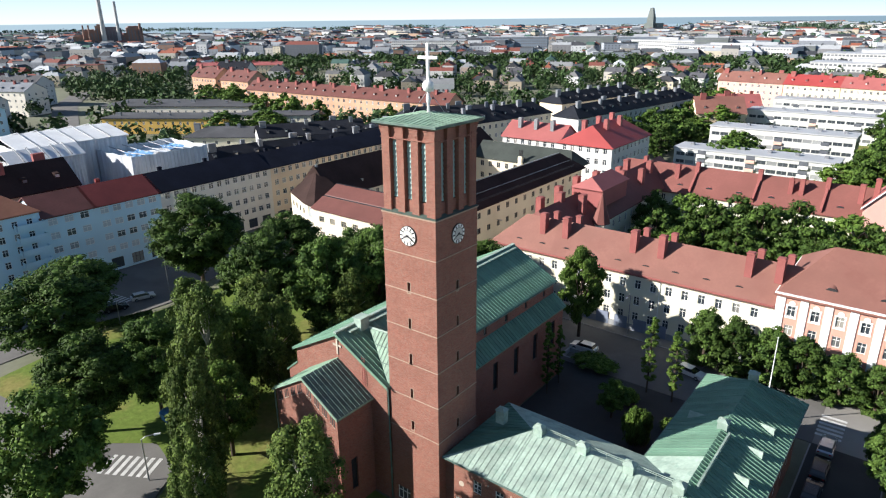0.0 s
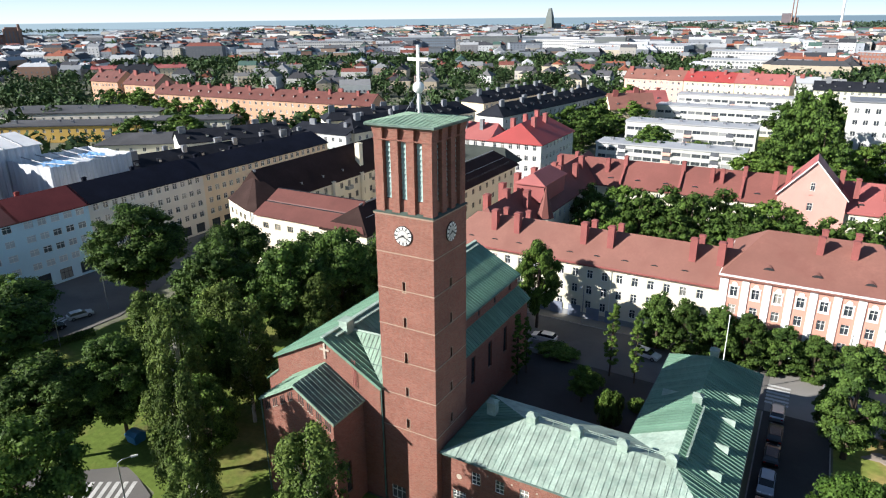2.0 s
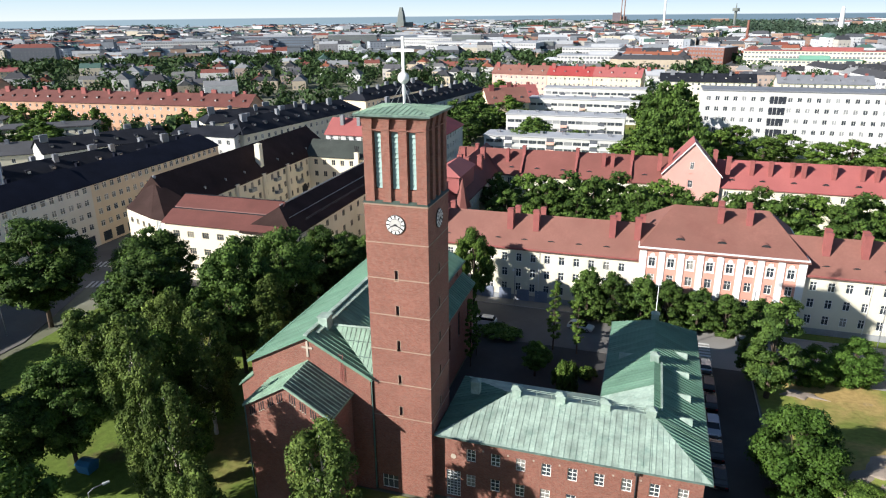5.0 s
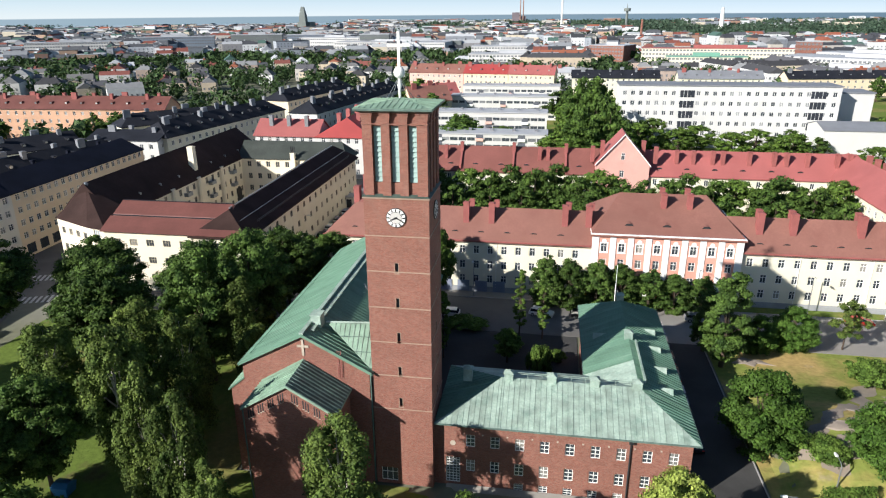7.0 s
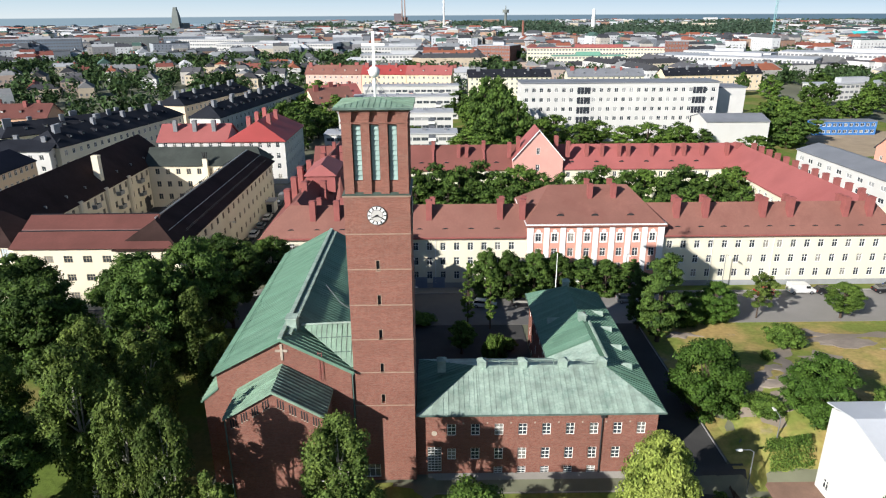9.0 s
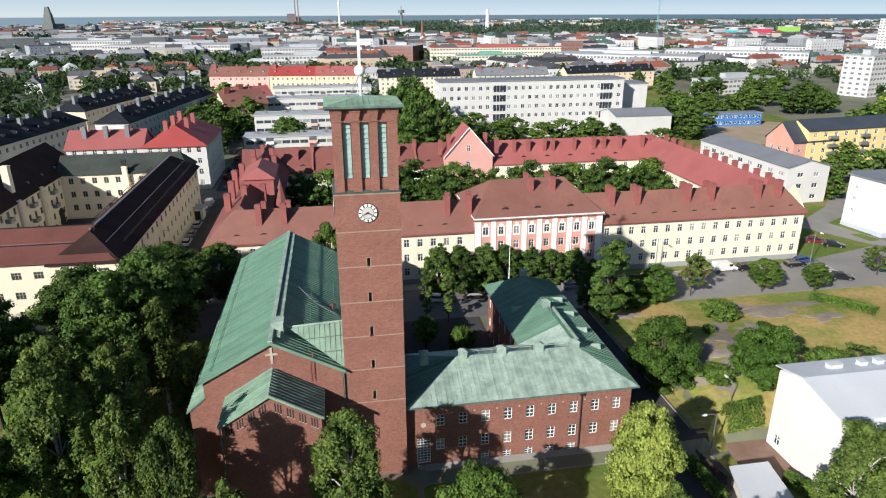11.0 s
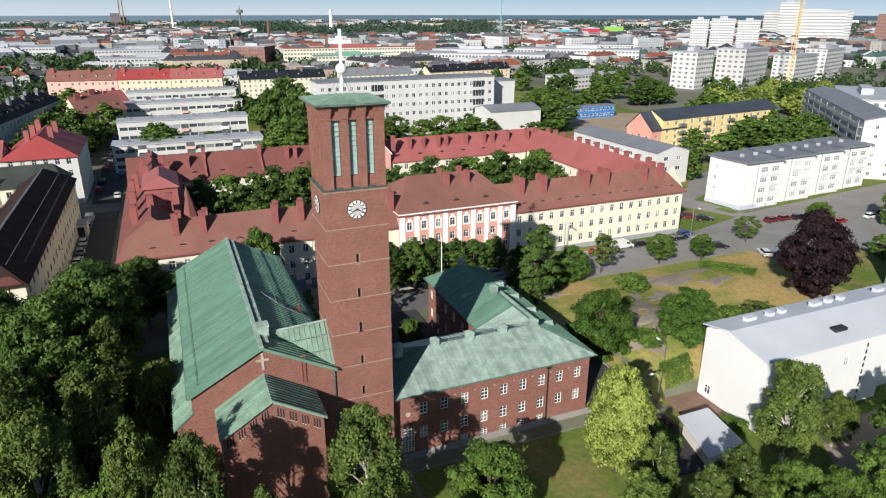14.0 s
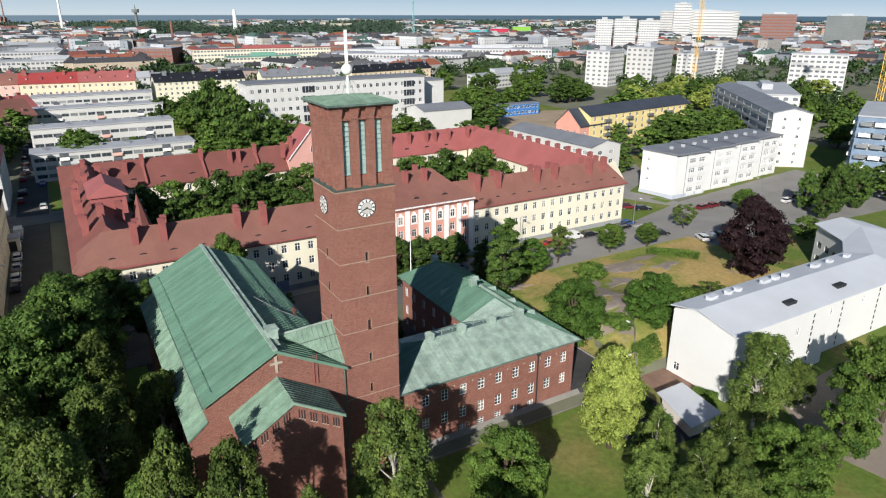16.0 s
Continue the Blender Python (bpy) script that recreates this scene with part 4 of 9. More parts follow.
    part("seam", b, COPPER_PALE, church)
for g in (0.33, 0.66):
    b = Build()
    b.tube([(-47.8 + 5.7 * g, 47.3 - 3.35 * g, 18.46 - 3.5 * g), (TX0, 47.25 - 3.3 * g, 18.74 - 3.8 * g)], [0.05, 0.05], 5)
    part("seam", b, COPPER_DARK, church)
b = Build()
b.tube([(-47.8, 47.3, 18.38), (TX0, 47.25, 18.68)], [0.13, 0.13], 8)
part("ridge_roll", b, COPPER_PALE, church)
b = Build()
b.tube([(-41.98, 43.85, 0.3), (-41.98, 43.85, 14.6)], [0.09, 0.09], 8)
part("downpipe", b, COPPER_DARK, church)
# porch
PX0, PX1, PY0, PY1, PZ, PR = -54.25, -44.45, 38.6, NY0, 12.55, 15.5
PXM = (PX0 + PX1) / 2
b = Build()
holes = []
for k in range(4):
    for s in (-1, 1):
        for j in range(3):
            u = (PX1 - PX0) / 2 + s * (0.75 + 1.15 * k) + (j - 1) * 0.26
            top = PR - 0.75 - abs(u - (PX1 - PX0) / 2) * (PR - PZ) / ((PX1 - PX0) / 2)
            holes.append((u - 0.07, top - 1.0, u + 0.07, top))
low = [h for h in holes]
zc = PZ - 0.95
front = Build()
wall_face(front, (PX0, PY0), (PX1, PY0), 0, PZ, [(a, lo, c, hi) for a, lo, c, hi in low if hi < PZ], 0.3)
wm = (PX1 - PX0) / 2
front.face(((PX0, PY0, PZ), (PX1, PY0, PZ), (PXM, PY0, PR)))
wall_face(front, (PX1, PY0), (PX1, PY1), 0, PZ, [(1.6, 2.2, 2.5, 6.2)], 0.3)
wall_face(front, (PX0, PY1), (PX0, PY0), 0, PZ, [(1.6, 2.2, 2.5, 6.2)], 0.3)
part("porch_wall", front, BRICK, church)
window_at(church, facing((PX1 - 0.2, PY0 + 2.05, 2.2), (0, 1)), 0.9, 4.0, "lead", BLACK)
for u0, v0, u1, v1 in holes:
    b = Build()
    b.box(PX0 + u0 - 0.02, PY0 - 0.06, v0 - 0.08, PX0 + u1 + 0.02, PY0 - 0.004, v0)
    b.box(PX0 + u0 + 0.0, PY0 - 0.012, v0, PX0 + u1, PY0 - 0.004, v1, 1)
    part("rake_slot", b, [STONE, BLACK], church)
r = Build()
pitched(r, [(PX0, PY1), (PX0, PY0), (PX1, PY0), (PX1, PY1)], PZ, PR, 0, 0, 0.3, 0.25)
pr = part("porch_roof", r, COPPER_MID, church)
ph, prise = (PX1 - PX0) / 2 + 0.3, (PR - PZ) * (1 + 0.3 / ((PX1 - PX0) / 2))
ps = math.hypot(ph, prise)
PL = PY1 - PY0 + 0.28
# west slope lighter, east slope darker: sun and shade put into colour
seamed(pr, (PX0 - 0.3, PY1, PR - prise), ((0, -1, 0), (ph / ps, 0, prise / ps)), 0.56, ([0.0, PL], lambda u: (0.0, ps)), 0.02, COPPER_MID, rib=0.1)
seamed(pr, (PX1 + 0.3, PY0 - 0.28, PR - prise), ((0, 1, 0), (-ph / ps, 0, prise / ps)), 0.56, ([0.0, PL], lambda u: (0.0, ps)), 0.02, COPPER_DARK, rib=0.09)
b = Build()
b.tube([(PX0 - 0.12, PY0 - 0.12, 0.2), (PX0 - 0.12, PY0 - 0.12, PZ - 0.3)], [0.08, 0.08], 8)
part("downpipe", b, COPPER_DARK, church)

# ---- parish house: an L of two storeys and a basement ----
parish = thing("parish_house", (-20, 52, 0), "two-storey red brick parish house with a hipped green copper roof", "house")
HX0, HX1, HY0, HY1, HY2, HXW, HZ, HR = TX1, -7.7, 45.1, 56.6, 77.3, -18.0, 8.45, 10.9
b = Build()
first, step = 4.9 - 2.73 / 2 + 0.05, 2.715
cols = [11.35 + step * k - step for k in range(0, 7)]
cols = [(-23.641 * 1.2069 - HX0) + step * k for k in range(-1, 9)]
cols = [c for c in cols if 2.5 < c < HX1 - HX0 - 0.8]
rows = [5.15, 1.85]
dpx = (HX1 - HX0) * 0.77
holes = []
d = Vector((1, 0))
for i, u in enumerate(cols):
    for j, z in enumerate(rows):
        h = 1.55
        holes.append((u - 0.5, z, u + 0.5, z + h))
        window_at(parish, facing((HX0 + u, HY0 + 0.1, z), (1, 0)), 1.0, h, "grid", WHITE)
    if 2 <= i <= len(cols) - 3:
        holes.append((u - 0.5, -0.2, u + 0.5, 0.8))
        window_at(parish, facing((HX0 + u, HY0 + 0.1, -0.2), (1, 0)), 1.0, 1.0, "grid", WHITE)
wall_face(b, (HX0, HY0), (HX1, HY0), -1.0, HZ, holes + [(1.3, 0.2, 2.9, 3.6)], 0.18)
wcols = [3 + 3.2 * k for k in range(10)]
facade(parish, b, (HX1, HY0), (HX1, HY2), -1.0, HZ, wcols, rows, 1.0, 1.55, "grid", WHITE)
facade(parish, b, (HXW, HY2), (HXW, HY1), -1.0, HZ, [1.5, 4.2, 7.5, 10.8, 14.1, 17.4], [5.15, 1.85, -0.2], 1.0, [1.55, 1.55, 1.0], "grid", WHITE)
facade(parish, b, (HXW, HY1), (HX0, HY1), -1.0, HZ, [2 + 2.7 * k for k in range(6)], rows, 1.0, 1.55, "grid", WHITE)
facade(parish, b, (HX1, HY2), (HXW, HY2), -1.0, HZ, [2, 5.2, 8.3], rows, 1.0, 1.55, "grid", WHITE)
part("wall", b, BRICK, parish)
door_ob = window_at(parish, facing((HX0 + 2.1, HY0 + 0.1, 0.2), (1, 0)), 1.6, 3.4, "lead", WHITE, name="arched_door")
b = Build()
b.tube([(HX0 + 2.1, HY0 + 0.02, 5.5), (HX0 + 2.1, HY0 - 0.05, 5.5)], [0.32, 0.32], 16)
part("medallion", b, STONE, parish)
# stone dots between the windows
for u in cols[1:]:
    b = Build()
    b.box(HX0 + u - 0.09 - step / 2, HY0 - 0.05, 6.75, HX0 + u + 0.09 - step / 2, HY0, 6.93)
    part("wall_anchor", b, STONE, parish)
OV = 0.6
E0, E1, F0, F1, F2, EW = HX0 + 0.1, HX1 + OV, HY0 - OV, HY1 + OV, HY2 + OV, HXW - OV
EZP = HZ - 0.15
# roof planes: front, east, wing west, wing north, main north, west hip
RY = (F0 + F1) / 2
RX = (EW + E1) / 2
XWR, XC, YN = -28.3, RX, F2 - 3.2
u = Build()
u.face(((E0, F0, EZP), (E1, F0, EZP), (XC, RY, HR), (XWR, RY, HR)))
u.face(((E1, F0, EZP), (E1, F2, EZP), (XC, YN, HR), (XC, RY, HR)))
u.face(((E1, F2, EZP), (EW, F2, EZP), (XC, YN, HR)))
u.face(((EW, F2, EZP), (EW, F1, EZP), (XC, RY, HR), (XC, YN, HR)))
u.face(((EW, F1, EZP), (E0, F1, EZP), (XWR, RY, HR), (XC, RY, HR)))
u.face(((E0, F1, EZP), (E0, F0, EZP), (XWR, RY, HR)))
u.face(((E0, F0, EZP - 0.02), (E0, F1, EZP - 0.02), (EW, F1, EZP - 0.02), (EW, F2, EZP - 0.02), (E1, F2, EZP - 0.02), (E1, F0, EZP - 0.02)))
parish_roof = part("roof", u, COPPER_PALE, parish)


def slope(parent, a, c, kinks, reach, dirup, mat, rib=0.06, width=0.6):
    along = (Vector(c) - Vector(a)).normalized()
    seamed(parent, a, (along, Vector(dirup).normalized()), width, (kinks, reach), 0.02, mat, rib=rib)


dz = HR - EZP
# front slope, pale copper with the sun put into its colour
LF = E1 - E0
s = math.hypot(RY - F0, dz)
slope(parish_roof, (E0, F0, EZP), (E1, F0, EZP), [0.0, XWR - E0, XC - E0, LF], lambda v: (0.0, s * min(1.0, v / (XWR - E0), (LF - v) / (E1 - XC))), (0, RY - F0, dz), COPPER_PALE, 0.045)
# east slope of the wing; from here on darker copper carries the shade
LE = F2 - F0
s3 = math.hypot(E1 - XC, dz)
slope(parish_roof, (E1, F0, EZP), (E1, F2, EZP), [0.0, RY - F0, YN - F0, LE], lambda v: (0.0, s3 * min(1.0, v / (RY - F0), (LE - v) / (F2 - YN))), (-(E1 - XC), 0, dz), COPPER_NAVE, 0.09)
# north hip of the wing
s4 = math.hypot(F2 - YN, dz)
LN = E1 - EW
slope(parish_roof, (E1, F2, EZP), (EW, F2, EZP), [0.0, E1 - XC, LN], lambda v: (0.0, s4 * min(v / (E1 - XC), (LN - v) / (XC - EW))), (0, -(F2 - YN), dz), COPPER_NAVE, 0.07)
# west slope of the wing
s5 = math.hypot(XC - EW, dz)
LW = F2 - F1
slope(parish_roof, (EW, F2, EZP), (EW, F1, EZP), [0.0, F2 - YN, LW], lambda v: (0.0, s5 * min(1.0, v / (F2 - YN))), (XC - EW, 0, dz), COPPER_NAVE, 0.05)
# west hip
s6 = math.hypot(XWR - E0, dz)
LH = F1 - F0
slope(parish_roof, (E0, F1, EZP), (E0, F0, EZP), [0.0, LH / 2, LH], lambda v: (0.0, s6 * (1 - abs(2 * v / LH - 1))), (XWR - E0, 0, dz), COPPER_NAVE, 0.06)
for x0, y0, x1, y1 in ((E0, F0 - 0.1, E1 + 0.1, F0), (E1, F0, E1 + 0.1, F2), (EW - 0.1, F1, EW, F2)):
    b = Build()
    b.box(x0, y0, EZP - 0.15, x1, y1, EZP + 0.03)
    part("gutter", b, COPPER_DARK, parish)
for x, y in ((-32.3, RY + 0.3), (-27.5, RY), (-22.6, RY), (-17.8, RY), (-13.1, RY), (XC, 63.2), (XC, 75.2)):
    b = Build()
    b.box(x - 0.5, y - 0.45, HR - 0.8, x + 0.5, y + 0.45, HR + 0.75)
    b.solid([(x - 0.6, y - 0.55, HR + 0.75), (x + 0.6, y - 0.55, HR + 0.75), (x + 0.6, y + 0.55, HR + 0.75), (x - 0.6, y + 0.55, HR + 0.75)], [(x - 0.15, y - 0.15, HR + 1.05), (x + 0.15, y - 0.15, HR + 1.05), (x + 0.15, y + 0.15, HR + 1.05), (x - 0.15, y + 0.15, HR + 1.05)])
    part("chimney", b, COPPER_PALE, parish, "copper-clad chimney")
for x, y in ((-9.6, 53.0), (-9.6, 57.8), (-9.6, 63.0), (-9.6, 68.0), (-16.2, 66.0)):
    b = Build()
    sgn = 1 if x > XC else -1
    zb = HR - abs(x - XC) / (E1 - XC) * dz
    b.solid([(x + 0.9 * sgn, y - 0.55, zb - 0.55), (x + 0.9 * sgn, y + 0.55, zb - 0.55), (x - 0.9 * sgn, y, zb + 0.45)], [(x + 0.88 * sgn, y - 0.1, zb + 0.35), (x + 0.88 * sgn, y + 0.1, zb + 0.35), (x - 0.9 * sgn, y, zb + 0.47)])
    part("roof_vent", b, COPPER_PALE, parish, "small triangular copper dormer vent")
for y in (RY + 0.55,):
    b = Build()
    b.tube([(-27, y, HR + 0.25), (-13.6, y, HR + 0.25)], [0.035, 0.035], 5), b.tube([(-27, y, HR + 0.45), (-13.6, y, HR + 0.45)], [0.035, 0.035], 5)
    for k in range(9):
        b.tube([(-27 + 1.65 * k, y, HR - 0.2), (-27 + 1.65 * k, y, HR + 0.47)], [0.03, 0.03], 5)
    part("snow_rail", b, COPPER_PALE, parish)
b = Build()
b.box(XC + 0.75, 52.5, HR - 0.35, XC + 0.95, 62.5, HR + 0.12)
part("walkway", b, COPPER_PALE, parish)
b = Build()
b.tube([(HX0 + dpx, HY0 - 0.12, -0.3), (HX0 + dpx, HY0 - 0.12, EZP - 0.5), (HX0 + dpx, HY0 - 0.5, EZP - 0.05)], [0.09, 0.09, 0.09], 8)
b.box(HX0 + dpx - 0.25, HY0 - 0.35, EZP - 0.75, HX0 + dpx + 0.25, HY0 - 0.01, EZP - 0.4)
part("downpipe", b, BLACK, parish)

# ---- ground, streets, park ----
def ease(v, lo, hi):
    k = min(1.0, max(0.0, (v - lo) / (hi - lo)))
    return k * k * (3 - 2 * k)


def knoll(x, y):
    """The rocky rise in the park east of the parish house."""
    edge = ease(x, 2.5, 8) * ease(62 - x, 0, 10) * ease(y, 45, 50) * ease(83.5 - y, 0, 8)
    return edge * (3.6 * math.exp(-((x - 14) ** 2 / 110 + (y - 58) ** 2 / 110)) + 1.0 * math.exp(-((x - 40) ** 2 / 260 + (y - 70) ** 2 / 90)))


def land(x, y):
    """The ground's height: level round the church, a step lower before the parish house, lower still towards the sea and the far town."""
    r = math.hypot(x + 20, y - 60)
    k = min(1.0, max(0.0, (r - 420.0) / 1400.0))
    dip = -(1.05 + 1.15 * ease(x, -6, 5)) * ease(45.4 + 2.2 * ease(x, 4.4, 6.2) * ease(20 - x, 0, 6) - y, 0, 2.0) * ease(x, -37, -34) * ease(76 - x, 0, 14) * ease(y, -60, -20)
    return -19.0 * k * k * (3 - 2 * k) + dip + knoll(x, y)


def steps(lo, hi, fine0, fine1, fine):
    out, v = [], fine0
    while v <= fine1:
        out.append(v)
        v += fine
    g, v = fine, fine0
    while v > lo:
        g *= 1.45
        v = max(lo, v - g)
        out.insert(0, v)
    g, v = fine, out[-1]
    while v < hi:
        g *= 1.45
        v = min(hi, v + g)
        out.append(v)
    return out


xs, ys = steps(-4980, 4980, -60, 66, 3.0), steps(-4980, 4980, 18, 88, 3.0)
b = Build()
for y in ys:
    for x in xs:
        b.v.append((x, y, land(x, y) - 0.14))
n = len(xs)
b.f = [(j * n + i, j * n + i + 1, (j + 1) * n + i + 1, (j + 1) * n + i) for j in range(len(ys) - 1) for i in range(n - 1)]
b.m = [0] * len(b.f)
lone("ground", b, EARTH, "green and grey city ground", "ground", kind="structure")


def sheet(name, pts, z, mat, label, category="ground", thick=0.1):
    b = Build()
    b.prism(pts, z - thick, z)
    return lone(name, b, mat, label, category, kind="structure")


def draped(name, x0, y0, x1, y1, up, mat, label, category="grass", step=1.5):
    """A rectangle of ground cover that follows the land."""
    nx, ny = max(2, int((x1 - x0) / step)), max(2, int((y1 - y0) / step))
    b = Build()
    for j in range(ny + 1):
        for i in range(nx + 1):
            x, y = x0 + (x1 - x0) * i / nx, y0 + (y1 - y0) * j / ny
            b.v.append((x, y, land(x, y) + up))
    b.f = [(j * (nx + 1) + i, j * (nx + 1) + i + 1, (j + 1) * (nx + 1) + i + 1, (j + 1) * (nx + 1) + i) for j in range(ny) for i in range(nx)]
    b.m = [0] * len(b.f)
    return lone(name, b, mat, label, category, kind="structure")


sheet("road_west", [(-78.0, 84), (-70.5, 84), (-70.5, 420), (-78.0, 420)], -0.02, ASPHALT_SHADE, "asphalt side street between apartment blocks", "road")
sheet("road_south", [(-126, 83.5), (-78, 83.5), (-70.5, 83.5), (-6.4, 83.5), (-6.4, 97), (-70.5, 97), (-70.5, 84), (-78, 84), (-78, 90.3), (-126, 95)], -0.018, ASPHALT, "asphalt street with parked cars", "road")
sheet("road_sunny", [(-6.4, 83.5), (62, 83.5), (62, 97), (-6.4, 97)], -0.02, ASPHALT_SUN, "asphalt street beside the park, sunlight in its pale colour", "road")
sheet("road_lot", [(56, 76), (152, 70), (152, 94), (128, 98), (80, 99), (74, 112), (62, 112), (60, 97)], -0.016, ASPHALT_SUN, "asphalt car park behind the park", "road")
sheet("road_east", [(-6.4, 46), (1.6, 46), (1.6, 83.5), (-6.4, 83.5)], -0.014, ASPHALT_SHADE, "narrow asphalt street beside the parish house", "road")
sheet("road_far_west", [(-137.4, -40), (-108, -40), (-113, 41), (-112.5, 60), (-126, 95), (-126, 300), (-137.4, 300)], -0.01, ASPHALT, "wide asphalt street along the long apartment house", "road")
sheet("road_park", [(-114, 10), (-60, 22), (-66, 31), (-72, 33), (-114, 24)], -0.008, ASPHALT, "asphalt lane with a crossing in the park", "road")
sheet("road_north", [(-126, 172.5), (70, 172.5), (70, 181.5), (-126, 181.5)], -0.006, ASPHALT, "asphalt street behind the apartment block", "road")
sheet("yard", [(-40.2, 51), (-35, 57.4), (-18.2, 57.4), (-18.2, 83.4), (-60, 83.4), (-60, 80.5), (-40.2, 80.5)], -0.03, ASPHALT_SHADE, "church yard asphalt with its shade in the colour", "ground")
sheet("park_lawn", [(-107, 24.5), (-79, 28.4), (-73, 33.0), (-66, 31.5), (-59.5, 22.5), (-38, 22.5), (-38, 43.5), (-59, 43.5), (-59, 83), (-109, 83), (-111, 76), (-110.5, 60), (-111, 43)], 0.02, GRASS, "mown park grass with bare earth under trees", "grass")
draped("park_east", 2.0, 43.8, 62, 83.3, 0.03, DRYGRASS, "sun-dried park grass with bare rock")
sheet("verge_north", [(-12, 97.3), (56, 97.3), (56, 99.6), (-12, 99.6)], 0.04, GRASS, "green verge along the pale house", "grass")
sheet("verge_lot", [(57, 98), (79, 104), (72, 118), (58, 112)], 0.02, GRASS, "lawn beside the car park", "grass")
draped("lawn_front", -38, -30, 62, 42.8, 0.05, GRASS, "park grass before the parish house", step=2.0)
draped("lane_east", -8, 30, 3.4, 46, 0.09, ASPHALT_SHADE, "asphalt lane past the parish house corner", "road", 1.0)
sheet("path_east", [(15.28, 9.01), (49.7, 15.27), (49.7, 32.48), (19.45, 30.91), (13.2, 21.53)], -2.12, GRAVEL, "gravel yard before the white house", "ground")
sheet("terrace", [(5.4, 38.5), (11.8, 36.0), (12.2, 45.3), (6.0, 45.6)], -2.08, surface("paving_brown", (0.24, 0.15, 0.11), 0.2, 0.6, 6.0, 0.9), "brown paved terrace beside the white house", "paving")
sheet("court_garden", [(-54, 112), (47, 112), (47, 157.5), (-54, 157.5)], 0.0, GRASS, "courtyard garden grass", "grass")
sheet("slab_lawn", [(-70, 184), (180, 184), (180, 420), (-70, 420)], 0.0, GRASS, "grass between slab blocks", "grass")
draped("pavement_front", -34, 42.6, -6.5, 45.0, 0.12, PAVING, "pale pavement along the parish house", "pavement", 0.6)
sheet("pavement_north", [(-70, 97.05), (-12, 97.05), (-12, 99.7), (-70, 99.7)], 0.08, PAVING, "grey pavement along the pale house", "pavement")
for x0, y0, x1, y1 in ((-70, 96.9, 56, 97.05), (1.6, 46.5, 1.75, 83), (-6.6, 57, -6.45, 83)):
    b = Build()
    b.box(x0, y0, -0.1, x1, y1, 0.1)
    lone("kerb", b, KERB, "grey granite kerb", "kerb", kind="structure")
def trail(name, pts, width, mat, label):
    """A narrow path that follows the land through the given points."""
    b = Build()
    line = [Vector(p) for p in pts]
    fine = [line[k].lerp(line[k + 1], j / 6) for k in range(len(line) - 1) for j in range(6)] + [line[-1]]
    for k, p in enumerate(fine):
        d = (fine[min(k + 1, len(fine) - 1)] - fine[max(k - 1, 0)]).normalized()
        w = width * (0.5 + 0.22 * math.sin(k * 1.3) + 0.12 * math.sin(k * 2.9))
        for e in (-1, -0.3, 0.3, 1):
            x, y = p.x - d.y * w * e, p.y + d.x * w * e
            b.v.append((x, y, land(x, y) + (0.09 if abs(e) < 0.5 else 0.05)))
    b.f = [(4 * k + j, 4 * k + j + 1, 4 * k + j + 5, 4 * k + j + 4) for k in range(len(fine) - 1) for j in range(3)]
    b.m = [0] * len(b.f)
    lone(name, b, mat, label, "path", kind="structure")


trail("path_park", [(9.0, 51.0), (11.8, 54.6), (15.4, 59.6), (18.0, 64.5), (19.5, 70.0), (24.0, 75.0), (34.0, 77.0), (44.0, 77.5)], 2.2, GRAVEL, "worn pinkish footpath over the dry rise")
trail("path_slope", [(7.0, 53.0), (9.2, 57.0), (13.0, 61.5), (16.6, 65.0)], 1.6, GRAVEL, "narrow trodden path beside the rock")
# bare rock in the dry park
rng = random.Random(5)
for x, y, r in ((26, 69, 5.0), (12.5, 58, 3.4), (17, 62.5, 3.0), (33, 74, 4.5), (40, 71, 3.5), (12, 53.5, 2.6), (8, 79, 3.0), (28, 79, 3.6)):
    b = Build()
    n, ring = 12, []
    for i, (k, h) in enumerate(((1.0, -0.1), (0.72, 0.09), (0.4, 0.14))):
        for s in range(n):
            a = 2 * math.pi * s / n
            q = r * k * (0.7 + 0.9 * noise.noise((math.cos(a) * 1.3 + x, math.sin(a) * 1.3 + y, k)))
            px, py = x + q * 1.3 * math.cos(a), y + q * 0.7 * math.sin(a)
            b.v.append((px, py, land(px, py) + h + 0.06 * rng.random()))
    for i in range(2):
        for s in range(n):
            e = (s + 1) % n
            b.f.append((i * n + s, i * n + e, (i + 1) * n + e, (i + 1) * n + s))
    b.f.append(tuple(2 * n + s for s in range(n)))
    b.m = [0] * len(b.f)
    lone("rock_outcrop", b, surface("bare_rock", (0.27, 0.225, 0.185), 0.25, 0.5, 4.0, 0.9, 0.3) if "bare_rock" not in bpy.data.materials else bpy.data.materials["bare_rock"], "flat pinkish grey bare rock in dry grass", "rock", "rocks in the park")


def crossing(name, cx, cy, deg, n, length, gap=1.0):
    t = thing(name, (cx, cy, 0), "white zebra crossing stripes on asphalt", "crossing", kind="structure")
    for k in range(n):
        u = (k - (n - 1) / 2) * gap
        b = Build()
        b.prism(turned([(u - 0.25, -length / 2), (u + 0.25, -length / 2), (u + 0.25, length / 2), (u - 0.25, length / 2)], cx, cy, deg), 0.0, 0.012)
        part("stripe", b, PAINT, t)


